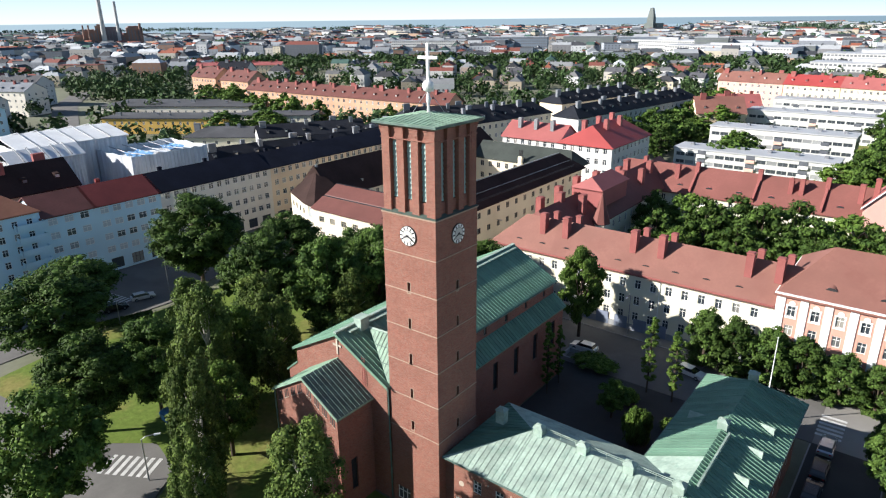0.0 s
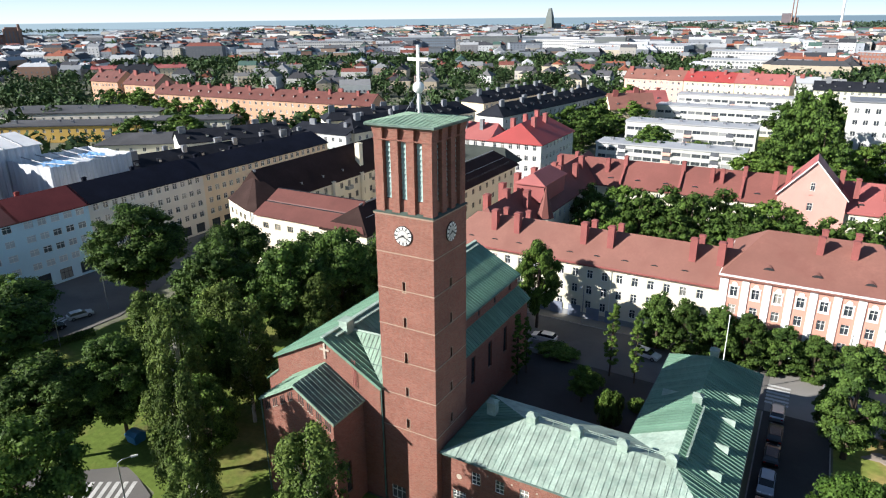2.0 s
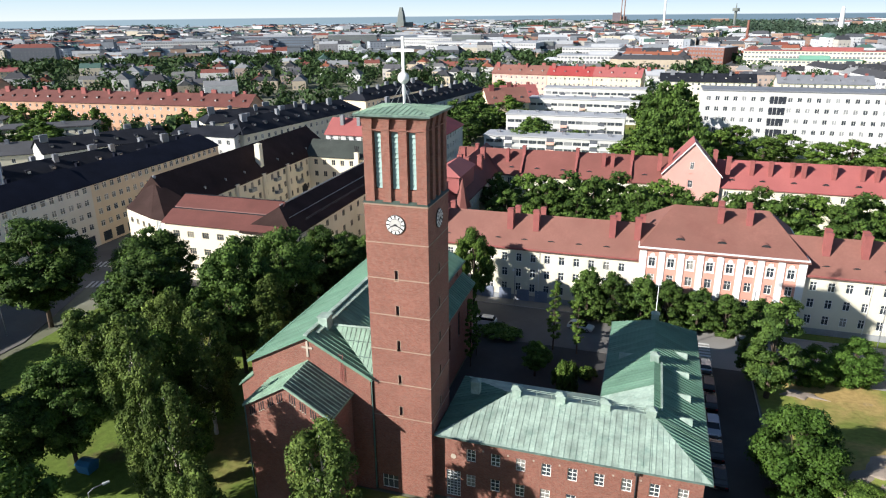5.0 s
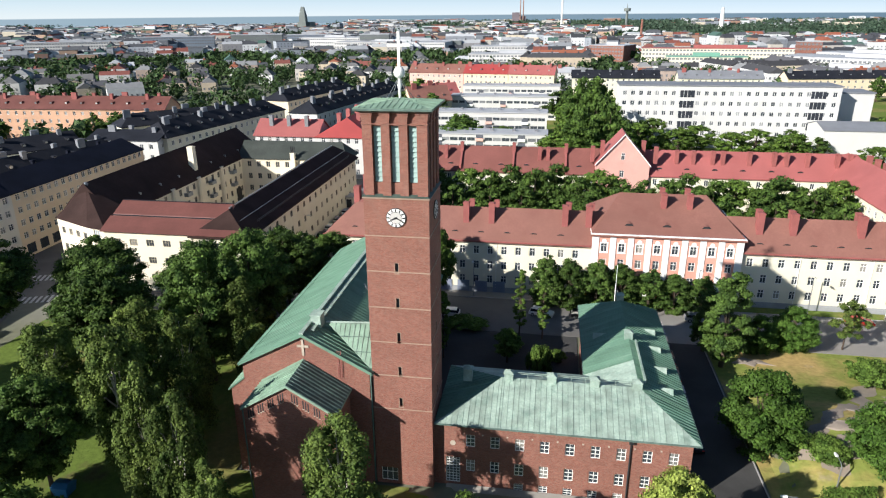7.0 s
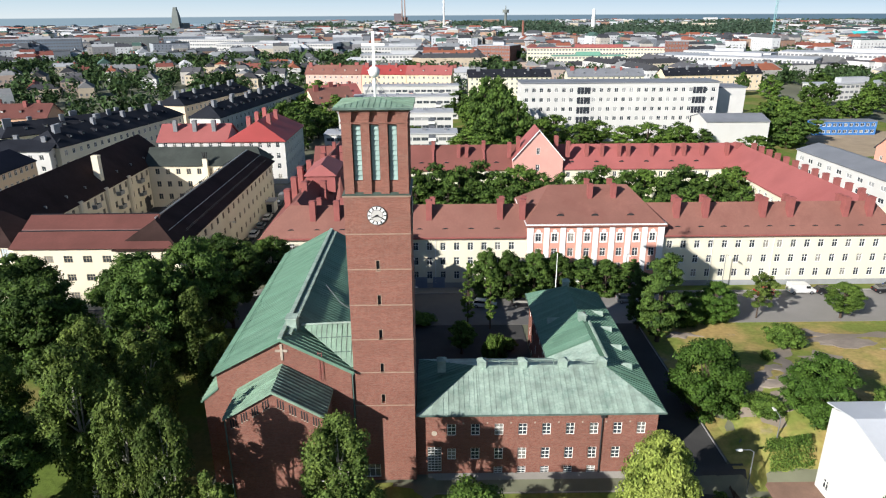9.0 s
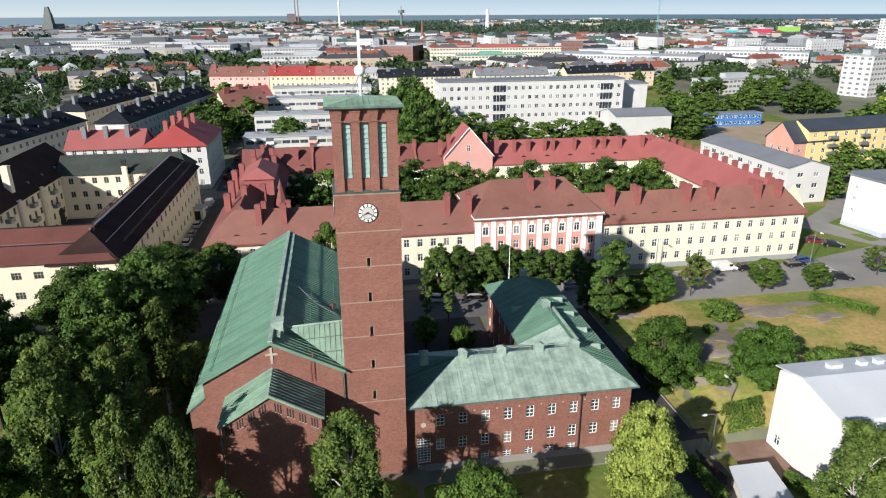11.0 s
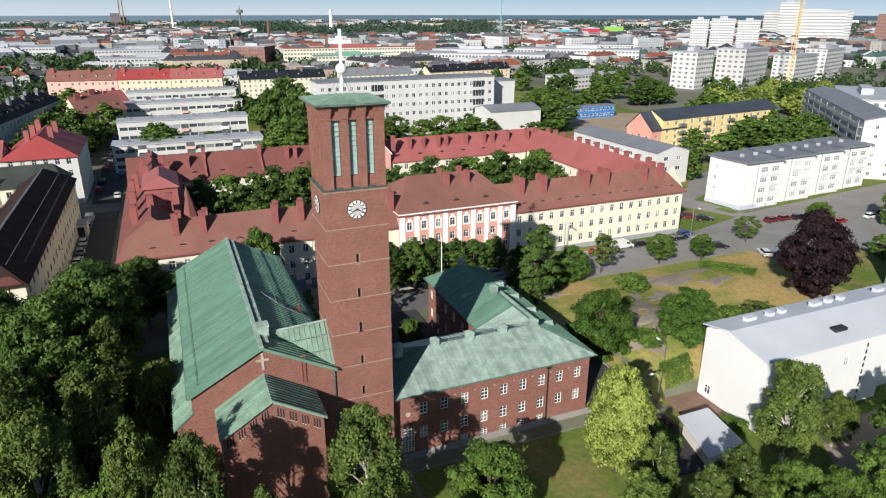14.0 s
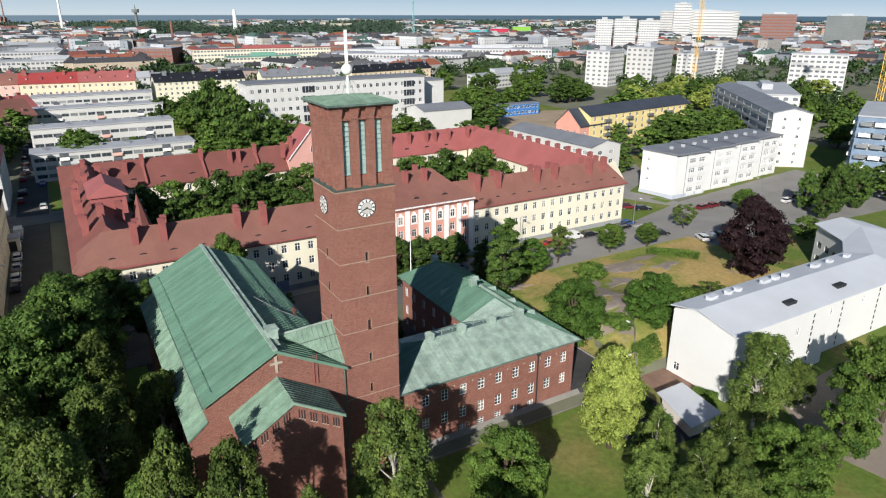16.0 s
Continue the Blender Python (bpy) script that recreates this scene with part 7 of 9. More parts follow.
for k in range(5):
    b = Build()
    x, y = 115.0 + 2.3 * k, 184.2 + 2.3 * k * math.tan(radians(7))
    b.solid([(x - 0.5, y - 0.6, 10.0), (x + 0.5, y - 0.6, 10.0), (x + 0.5, y + 0.5, 11.0), (x - 0.5, y + 0.5, 11.0)], [(x - 0.5, y - 0.65, 10.25), (x + 0.5, y - 0.65, 10.25), (x + 0.5, y + 0.45, 11.25), (x - 0.5, y + 0.45, 11.25)])
    part("skylight", b, GLASS_BLIND, eh)
gh = slab(180.5, 152.5, 90, 12.5, 18.6, 50, ROOF_MID, WHITEWALL, 6, 14, "white six-storey gallery house with long grey balconies", zr=20.2, name="gallery_house", w=1.2, h=1.2, style="far", sides=(3,))
for j in range(6):
    b = Build()
    b.prism(turned([(-44, 6.3), (44, 6.3), (44, 7.7), (-44, 7.7)], 180.5, 152.5, 50), 2.2 + 2.75 * j, 2.4 + 2.75 * j)
    b.prism(turned([(-44, 7.6), (44, 7.6), (44, 7.7), (-44, 7.7)], 180.5, 152.5, 50), 2.4 + 2.75 * j, 3.35 + 2.75 * j)
    part("gallery", b, ROOF_GREY, gh, "grey access gallery")
for k in range(9):
    b = Build()
    u = -44 + 88 * k / 8
    b.prism(turned([(u - 0.1, 7.45), (u + 0.1, 7.45), (u + 0.1, 7.72), (u - 0.1, 7.72)], 180.5, 152.5, 50), 0, 18.4)
    part("post", b, METAL, gh)
BLUE_GLASS = surface("blue_glass_wall", (0.20, 0.27, 0.36), 0.2, 0.3, 3, 0.2)
gl = slab(167.5, 95.0, 40, 16, 21.0, 25, ROOF_GREY, BLUE_GLASS, 6, 9, "blue and white glazed apartment house", name="glazed_house", w=3.0, h=1.9, style="wide", sides=(0, 3))
for j in range(6):
    for v in (-5.6, -1.9, 1.9, 5.6):
        b = Build()
        b.prism(turned([(-21.3, v - 1.5), (-20.0, v - 1.5), (-20.0, v + 1.5), (-21.3, v + 1.5)], 167.5, 95.0, 25), 1.9 + 3.3 * j, 2.1 + 3.3 * j)
        b.prism(turned([(-21.3, v - 1.5), (-21.2, v - 1.5), (-21.2, v + 1.5), (-21.3, v + 1.5)], 167.5, 95.0, 25), 2.1 + 3.3 * j, 3.1 + 3.3 * j)
        part("balcony", b, METAL if (j + int(v)) % 3 else WHITE, gl)
    for u in (-15, -7, 1, 9, 17):
        b = Build()
        b.prism(turned([(u - 2.4, 8.0), (u + 2.4, 8.0), (u + 2.4, 9.3), (u - 2.4, 9.3)], 167.5, 95.0, 25), 1.9 + 3.3 * j, 2.9 + 3.3 * j)
        part("balcony", b, WHITE if (j + u) % 3 else METAL, gl)
# blue site cabins
b = block("site_cabins", "stacked blue and white site cabins", (142, 263, 27, 6), 1, 0, 5.6, 6.0, surface("cabin_blue", (0.06, 0.19, 0.46), 0.1, 0.4, 5, 0.5), ROOF_MID, {0: (11, 0.9, 2.8, 2, 1.6, 1.3, "far", 0.4)}, kind_of_roof="flat", category="cabin", over=0.1)

# white house beside the yard, with a bent wing
wr = thing("white_apartment_house", (30, 36, 0), "white rendered apartment house with a pale grey sheet roof", "apartment building")
b = Build()
WX0, WX1, WY0, WY1, WZ = 8.0, 52.0, 31.6, 41.8, 10.6
facade(wr, b, (WX0, WY1), (WX0, WY0), 0, WZ, [1.6], [1.2], 1.0, 1.3, "t", WHITE)
facade(wr, b, (WX0, WY0), (30.0, WY0), 0, WZ, [14.5], [6.9], 0.9, 1.2, "t", WHITE)
wall_face(b, (30.0, WY0), (30.0, WY0 + 1.6), 0, WZ, [])
facade(wr, b, (30.0, WY0 + 1.6), (WX1, WY0 + 1.6), 0, WZ, [3.5, 12.5], [6.9], 0.9, 1.2, "t", WHITE)
facade(wr, b, (WX1, WY0 + 1.6), (72, 44.0), 0, WZ, spaced(22, 6, 1), [0.9, 3.7, 6.5], 1.3, 1.3, "t", WHITE)
wall_face(b, (51.0, WY1), (WX0, WY1), 0, WZ, [])
facade(wr, b, (63.6, 54.3), (57.5, 45.5), 0, WZ, [2, 5, 8], [0.9, 3.7, 6.5], 1.6, 1.3, "t", METAL)
wall_face(b, (73.5, 50.8), (63.6, 54.3), 0, WZ, []), wall_face(b, (72, 44.0), (73.5, 50.8), 0, WZ, []), wall_face(b, (57.5, 45.5), (51.0, WY1), 0, WZ, [])
part("wall", b, BRIGHTWALL, wr)
ym = 37.6
for pts, zs in (([(WX0 - 0.4, WY0 - 0.4), (WX1, WY0 - 0.4), (WX1, ym), (WX0 - 0.4, ym)], (WZ, WZ, 12.0, 12.0)), ([(WX0 - 0.4, ym), (WX1, ym), (51.0, WY1 + 0.4), (WX0 - 0.4, WY1 + 0.4)], (12.0, 12.0, WZ + 0.4, WZ + 0.4)),
                ([(WX1, WY0 - 0.4), (72.3, 43.6), (66, 47.5), (WX1, ym)], (WZ, WZ, 12.0, 12.0)), ([(WX1, ym), (66, 47.5), (57.5, 46.0), (51.0, WY1 + 0.4)], (12.0, 12.0, WZ + 0.4, WZ + 0.4)),
                ([(72.3, 43.6), (74.0, 51.2), (68.5, 52.6), (66, 47.5)], (WZ, WZ, 12.0, 12.0)), ([(66, 47.5), (68.5, 52.6), (63.2, 54.8), (57.0, 45.6)], (12.0, 12.0, WZ + 0.3, WZ + 0.4))):
    r = Build()
    hi = [(x, y, z + 0.12) for (x, y), z in zip(pts, zs)]
    r.solid([(x, y, z - 0.15) for x, y, z in hi], hi)
    part("roof_slope", r, ROOF_PALE, wr)
gb = Build()
gb.face(((WX0, WY1, WZ), (WX0, WY0, WZ), (WX0, ym, 12.0)))
part("gable_wall", gb, BRIGHTWALL, wr)
for k, x in enumerate((13.2, 16.8, 19.0, 25.5, 28.0, 30.5, 38.5, 42.5, 47.5)):
    b = Build()
    w = 0.45 if k % 3 else 0.85
    b.box(x - w, 39.3, 10.6, x + w, 40.1, 12.15), b.box(x - w - 0.06, 39.24, 12.15, x + w + 0.06, 40.16, 12.23)
    part("roof_vent", b, ROOF_PALE, wr)
for x in (21.5, 34.0):
    b = Build()
    b.box(x, 33.2, 10.9, x + 2.2, 34.2, 11.6)
    part("roof_window", b, BLACK, wr)
for x, y in ((26.0, WY0), (36.5, WY0 + 1.6), (47.0, WY0 + 1.6)):
    for k in range(9):
        b = Build()
        b.box(x - 0.14, y - 0.03, 1.0 + k, x + 0.14, y + 0.05, 1.6 + k)
        part("stair_slit", b, BLACK, wr, "narrow dark stair window")
wr.location, wr.scale = (34.9, 38.67, -2.65), (1.052, 1.052, 1.052)
shed = thing("garden_shed", (0.2, 31.6, 0), "low shed with a pale sheet roof under trees", "shed")
b = Build()
pts = [(-2.9, 28.4), (1.9, 28.6), (2.9, 34.6), (-0.8, 34.8)]
b.prism(pts, 0, 2.6)
part("wall", b, GREYWALL, shed)
r = Build()
r.solid([(-3.5, 27.8, 2.55), (2.3, 28.0, 2.75), (3.3, 35.2, 3.05), (-1.3, 35.4, 2.85)], [(-3.5, 27.8, 2.7), (2.3, 28.0, 2.9), (3.3, 35.2, 3.2), (-1.3, 35.4, 3.0)])
part("roof", r, ROOF_PALE, shed)

shed.location, shed.scale = (3.43, 33.95, -2.55), (1.05, 1.05, 1.05)
# ---- trees ----
def make_tree(name, label, height, radius, leafmat, barkmat, n_leaf, leaf, seed, shape="round", bare=0.28, droop=0.0, blobs=55, category="tree", trunk_r=0.28, lump=(0.14, 0.29)):
    """A tapered trunk with limbs and a crown of many small leaf clumps, uneven in outline; the model stands at the origin."""
    rng = np.random.default_rng(seed)
    t = new(name)
    t.empty_display_size = 0.5
    tagged(t, label, category, "trees of the place")
    zb, zt = height * bare, height
    zc, rz = (zb + zt) / 2, (zt - zb) / 2
    # blob centres fill the crown, thinner within
    cs, rs = [], []
    while len(cs) < blobs:
        p = rng.normal(size=3)
        p /= np.linalg.norm(p)
        k = rng.uniform(0.30, 1.0) ** 0.5
        h = p[2] * k
        wide = {"round": math.sqrt(max(0.05, 1 - abs(h) ** 2.6 * 0.75)), "egg": 1.0 - 0.42 * (h + 1) / 2 - 0.25 * max(0, -h - 0.5), "cone": max(0.06, (1 - h) / 2) * 1.25, "column": 1.0 - 0.5 * max(0, h)}[shape]
        q = np.array([p[0] * k * radius * wide, p[1] * k * radius * wide, zc + h * rz])
        r = radius * rng.uniform(*lump) * (1.3 if shape in ("cone", "column") else 1.0) * (0.85 if k > 0.9 else 1.0)
        cs.append(q), rs.append(r)
    cs, rs = np.array(cs), np.array(rs)
    w = rs ** 2
    idx = rng.choice(len(cs), n_leaf, p=w / w.sum())
    d = rng.normal(size=(n_leaf, 3))
    d /= np.linalg.norm(d, axis=1)[:, None]
    d[:, 2] = np.where(d[:, 2] < -0.2, -d[:, 2] * 0.7, d[:, 2])
    rad = rs[idx] * (0.70 + 0.42 * rng.random(n_leaf))
    pos = cs[idx] + d * rad[:, None] * np.array([1.0, 1.0, 0.72])
    if droop:
        fall = rng.random(n_leaf) ** 2 * droop
        pos[:, 2] -= fall
    nrm = d + rng.normal(size=(n_leaf, 3)) * 0.42 + np.array([0, 0, 0.2])
    nrm /= np.linalg.norm(nrm, axis=1)[:, None]
    u = np.cross(nrm, rng.normal(size=(n_leaf, 3)))
    u /= np.linalg.norm(u, axis=1)[:, None]
    v = np.cross(nrm, u)
    s = leaf * rng.uniform(0.6, 1.35, n_leaf)[:, None]
    verts = np.stack([pos + u * s * 0.55, pos - u * s * 0.3 + v * s * 0.45, pos - u * s * 0.3 - v * s * 0.45], 1).reshape(-1, 3)
    corner = np.arange(n_leaf * 3).reshape(-1, 3)
    # a dense inner clump in each blob, so that little light falls through the crown
    tri = np.array([(0, 2, 4), (2, 1, 4), (1, 3, 4), (3, 0, 4), (2, 0, 5), (1, 2, 5), (3, 1, 5), (0, 3, 5)])
    six = np.array([(1, 0, 0), (-1, 0, 0), (0, 1, 0), (0, -1, 0), (0, 0, 1), (0, 0, -1)], float)
    core = (cs[:, None, :] + six[None] * (rs * 0.66)[:, None, None] * rng.uniform(0.8, 1.25, (len(cs), 6, 1)))
    corner = np.concatenate([corner, (len(verts) + 6 * np.arange(len(cs))[:, None, None] + tri[None]).reshape(-1, 3)])
    verts = np.concatenate([verts, core.reshape(-1, 3)])
    me = bpy.data.meshes.new("crown")
    me.vertices.add(len(verts))
    me.vertices.foreach_set("co", verts.ravel())
    me.loops.add(corner.size)
    me.loops.foreach_set("vertex_index", corner.ravel())
    me.polygons.add(len(corner))
    me.polygons.foreach_set("loop_start", np.arange(0, corner.size, 3))
    me.polygons.foreach_set("loop_total", np.full(len(corner), 3))
    me.materials.append(leafmat)
    me.update()
    me.validate()
    cr = new("crown", me)
    cr.parent = t
    if barkmat:
        b = Build()
        b.tube([(0, 0, -0.3), (0.05, 0.02, height * 0.2), (-0.05, 0.08, height * 0.5), (0.02, 0, height * 0.88)], [trunk_r * 1.25, trunk_r, trunk_r * 0.65, trunk_r * 0.12], 8)
        for k in rng.choice(len(cs), min(18 if droop else 10, len(cs)), replace=False):
            z0 = rng.uniform(0.22, 0.6) * height
            q = cs[k]
            if q[2] < z0:
                z0 = max(height * 0.15, q[2] - 1.0)
            mid = (q * 0.5) + np.array([0, 0, (z0 + q[2]) * 0.25 + 0.2])
            b.tube([(0, 0, z0), tuple(mid), tuple(q)], [trunk_r * 0.45, trunk_r * 0.28, trunk_r * 0.08], 5)
        tk = new("trunk", b.mesh("trunk", barkmat))
        tk.parent = t
    return t


def stand(model, x, y, h, r, turn=None, z=0.0):
    """A copy of a model tree, of height h and crown radius r."""
    mh, mr = model["size"]
    deg = (x * 37.3 + y * 91.7) % 360 if turn is None else turn
    return copy_thing(model, pose(x, y, z, 0, 0, deg) @ Matrix.Diagonal((r / mr, r / mr, h / mh, 1)))


def model(height, radius, **kw):
    t = make_tree(height=height, radius=radius, **kw)
    t["size"] = (height, radius)
    t.location = (0, -400, land(0, -400))
    return t


M_LIME = [model(18, 6.2, name="lime_tree", label="tall dark green broadleaf park tree with a dense crown", leafmat=LEAF_DARK, barkmat=BARK, n_leaf=22500, leaf=0.36, seed=11 + k, lump=(0.16, 0.31), blobs=150, bare=0.2) for k in range(3)]
M_MID = [model(11, 4.2, name="maple_tree", label="green broadleaf tree with a rounded crown", leafmat=LEAF_MID, barkmat=BARK, n_leaf=16000, leaf=0.28, seed=31 + k, blobs=110, lump=(0.16, 0.30), bare=0.16) for k in range(2)]
M_BIRCH = [model(18, 4.8, name="birch_tree", label="birch with drooping light green leaves and a white trunk", leafmat=LEAF_BIRCH, barkmat=BARK_BIRCH, n_leaf=21500, leaf=0.285, seed=51 + k, shape="egg", bare=0.14, droop=2.0, blobs=95, lump=(0.12, 0.25), trunk_r=0.26) for k in range(3)]
M_BRIGHT = [model(12, 4.4, name="linden_tree", label="pale yellow-green blossoming linden tree", leafmat=LEAF_BRIGHT, barkmat=BARK, n_leaf=30000, leaf=0.27, seed=71, shape="egg", bare=0.04, blobs=130, lump=(0.2, 0.34))]
M_PURPLE = [model(17, 7.6, name="copper_beech", label="dark purple copper beech with a broad crown", leafmat=LEAF_PURPLE, barkmat=BARK, n_leaf=26000, leaf=0.42, seed=81, shape="column", bare=0.0, blobs=170, lump=(0.13, 0.25))]
M_COLUMN = [model(13, 1.3, name="columnar_oak", label="narrow columnar tree in the yard", leafmat=LEAF_MID, barkmat=BARK, n_leaf=6000, leaf=0.25, seed=91, shape="column", bare=0.08, blobs=60, trunk_r=0.12)]
M_SHRUB = [model(4, 3.6, name="shrub", label="rounded green shrub on grass", leafmat=LEAF_MID, barkmat=None, n_leaf=5000, leaf=0.32, seed=95, bare=0.0, blobs=90, lump=(0.22, 0.36), category="shrub")]
M_CONIF = [model(14, 3.8, name="poplar_tree", label="dark pointed tree beside the street", leafmat=LEAF_DARK, barkmat=BARK, n_leaf=13000, leaf=0.31, seed=97, shape="egg", bare=0.05, blobs=75)]
M_STREET = [model(9, 3.0, name="street_tree", label="dense dark green tree in a row along the street", leafmat=LEAF_DARK, barkmat=BARK, n_leaf=9000, leaf=0.30, seed=98, shape="column", bare=0.0, blobs=110, lump=(0.14, 0.25))]
M_PARK = [model(10, 4.4, name="park_maple", label="dense round dark green tree on the dry park grass", leafmat=LEAF_PARK, barkmat=BARK, n_leaf=20000, leaf=0.27, seed=101 + k, shape="column", bare=0.0, blobs=140, lump=(0.13, 0.24)) for k in range(2)]
M_THIN = [model(9, 3.4, name="rowan_tree", label="thin airy young tree with grey-green leaves", leafmat=LEAF_BIRCH, barkmat=BARK, n_leaf=4200, leaf=0.28, seed=99, bare=0.15, blobs=50, trunk_r=0.14)]
M_COURT = [model(13, 5.6, name="court_tree", label="green broadleaf tree in a garden among houses", leafmat=LEAF_DARK if k else LEAF_MID, barkmat=BARK, n_leaf=3600, leaf=0.5, seed=131 + k, bare=0.04, blobs=80, lump=(0.16, 0.29)) for k in range(2)]
M_PALE = [model(13, 5.6, name="pale_linden", label="yellow-green linden tree behind the houses", leafmat=LEAF_BRIGHT, barkmat=BARK, n_leaf=1300, leaf=0.92, seed=141 + k, bare=0.04, blobs=70, lump=(0.18, 0.32)) for k in range(2)]
M_FAR = [model(13, 5.6, name="town_tree", label="green broadleaf tree among the houses", leafmat=LEAF_DARK if k else LEAF_MID, barkmat=BARK, n_leaf=1300, leaf=0.92, seed=111 + k, bare=0.04, blobs=70, lump=(0.18, 0.32)) for k in range(2)]
for x, y, h, r in [(-113, 66, 19.5, 8.2), (-97, 75, 16.5, 6.5), (-86, 61, 18.5, 6.5), (-71, 62, 20.5, 5.8), (-68, 70, 20.5, 6.0), (-79, 76, 16.5, 6.5), (-81, 30, 14.5, 5.9), (-77.5, 36.5, 15, 5.0), (-115.5, 43, 13, 7.0), (-67.8, 83.5, 17, 5.4), (-62.5, 93.0, 13, 4.6), (-69, 94.5, 12, 4.4)]:
    stand(M_LIME[int(x * 7) % 3], x, y, h, r)
for x, y, h, r in [(-103, 34, 16, 8.0), (-57, 88.5, 11.5, 3.6)]:
    stand(M_LIME[int(x * 7) % 3], x, y, h, r)
for x, y, h, r in [(-70.3, 40.5, 21, 4.6), (-65.5, 61.5, 17.5, 4.2), (-66, 47.5, 19.5, 4.2), (-57, 30.3, 20, 3.5), (-61.5, 32.5, 20, 3.6), (-42.0, 32.0, 17.5, 4.6), (-75, 52, 18.5, 4.4), (-84, 47, 17, 4.6), (-52, 26.5, 15, 3.2), (9.5, 28.0, 15.8, 4.3), (18.6, 28.2, 8.2, 3.0), (-60, 54, 15, 3.4), (-12.2, 25.8, 10.8, 2.9), (-16.6, 22.6, 10.2, 3.2), (-9.8, 20.6, 10.2, 3.0), (-3.6, 22.8, 9.2, 3.2)]:
    stand(M_BIRCH[int(x * 7) % 3], x, y, h, r, z=land(x, y))
for x, y, h, r in [(-67.9, 19.0, 16, 6.0), (-43.4, 92.3, 16, 3.6), (-63.0, 37.5, 13, 3.7), (-29.8, 30.2, 11.3, 4.0), (1.0, 19.6, 8.8, 3.0), (5.4, 17.4, 8.2, 2.9), (11.6, 17.4, 10.4, 3.2), (20.8, 20.6, 14, 4.0), (-3.0, 14.6, 8.6, 3.2), (37.8, 84.8, 6.4, 3.1), (-37.5, 22.5, 10, 3.6)]:
    stand(M_MID[int(x * 7) % 2], x, y, h, r, z=land(x, y))
for x, y, h, r in [(47.6, 83.0, 5.6, 2.5), (90.3, 89.0, 6.5, 3.2), (-73.0, 46.1, 14, 4.6), (26.5, 20.0, 13, 3.8)]:
    stand(M_MID[0], x, y, h, r, z=land(x, y))
stand(M_BRIGHT[0], -11.3, 33.6, 14.6, 4.1, z=-1.0)
stand(M_PURPLE[0], 53.2, 60.6, 16.8, 6.2)
for x, y, h, r in [(-27.6, 82.3, 12.5, 1.2), (-23.8, 82.0, 11.5, 1.2), (-38.9, 73.5, 12, 1.0), (-38.9, 77.0, 10, 0.8)]:
    stand(M_COLUMN[0], x, y, h, r)
for x, y, h, r in [(-24.0, 69.8, 5, 1.9), (22.6, 74.4, 3.2, 3.0), (8.8, 53.0, 2.3, 2.4), (-25.4, 30.6, 4, 1.3), (16.6, 68.0, 1.4, 1.0), (28.0, 55.0, 3.4, 3.0)]:
    stand(M_SHRUB[0], x, y, h, r, z=land(x, y))
for x, y, h, r in [(3.0, 76.8, 15.8, 4.3), (1.2, 81.5, 10.5, 2.6)]:
    stand(M_CONIF[0], x, y, h, r)
for x, y, h, r in [(108.2, 83.4, 11, 2.6), (111.5, 77.1, 14, 3.0), (116, 83, 11, 2.8), (121, 77, 11, 3.0), (125, 82, 9, 2.6), (104, 76, 8, 2.6)]:
    stand(M_STREET[0], x, y, h, r)
for x, y, h, r in [(-37.5, 84.6, 1.6, 2.6), (-35.0, 84.4, 1.5, 2.0), (-28.5, 77.8, 2.2, 1.4), (-21.5, 75.0, 1.6, 1.4)]:
    stand(M_SHRUB[0], x, y, h, r)
for x, y, h, r in [(-16.0, 18.2, 9.8, 3.0), (-10.6, 16.4, 9.8, 2.9)]:
    stand(M_BIRCH[1], x, y, h, r, z=land(x, y))
for x, y, h, r in [(-23.6, 94.6, 10.5, 3.0), (-19.2, 94.8, 10, 3.1), (-14.6, 94.8, 10, 3.2), (-10.1, 95.2, 9.4, 3.2), (-5.4, 95.4, 8.4, 3.1), (-0.9, 95.4, 7.9, 2.9), (3.6, 95.4, 7.7, 2.8)]:
    stand(M_STREET[0], x, y, h, r, z=-0.6)
for x, y, h, r in [(23.2, 85.2, 8.8, 2.8), (31.7, 53.5, 5.5, 3.0), (65.8, 88.2, 6.5, 3.0)]:
    stand(M_THIN[0], x, y, h, r, z=land(x, y))
for x, y, h, r in [(9.5, 82.5, 7.0, 2.8), (15.1, 84.2, 8.0, 3.6), (2.9, 57.0, 11.4, 4.9), (15.2, 51.7, 9.4, 4.7)]:
    stand(M_PARK[int(x) % 2], x, y, h, r, z=land(x, y) - 0.6)
# trees in the shaded yard
for x, y, h, r in [(-29.0, 73.5, 5.6, 2.2)]:
    stand(M_MID[1], x, y, h, r)
# courtyard trees and those between the slabs
for x, y, h, r in [(-44, 147, 11, 6), (-33.1, 145, 12, 6.5), (-22, 146, 12, 6.5), (-12, 143, 12, 7), (-1, 142, 10, 5), (9, 145, 11, 6), (20, 143, 11, 6.5), (31, 146, 11, 6.5), (40, 140, 11, 6), (38, 128, 10, 5), (-46, 132, 10, 5), (-30, 133, 10, 5.5), (-14, 131, 9.5, 5), (6, 131, 9, 5), (25, 130, 9.5, 5.5), (-38, 139, 12, 6), (-27, 140, 12, 6), (-17, 138, 11.5, 6), (-6, 137, 11, 6), (3, 138, 11, 6), (14, 139, 11, 6), (27, 138, 11.5, 6), (34, 134, 11, 6), (-40, 127, 9, 4.5), (-22, 126, 8.5, 4.5), (16, 126, 8.5, 4.5), (44, 146, 11, 5), (-50, 143, 11, 5)]:
    stand(M_COURT[1 if int(x) % 4 else 0], x, y, h * 1.22, r)
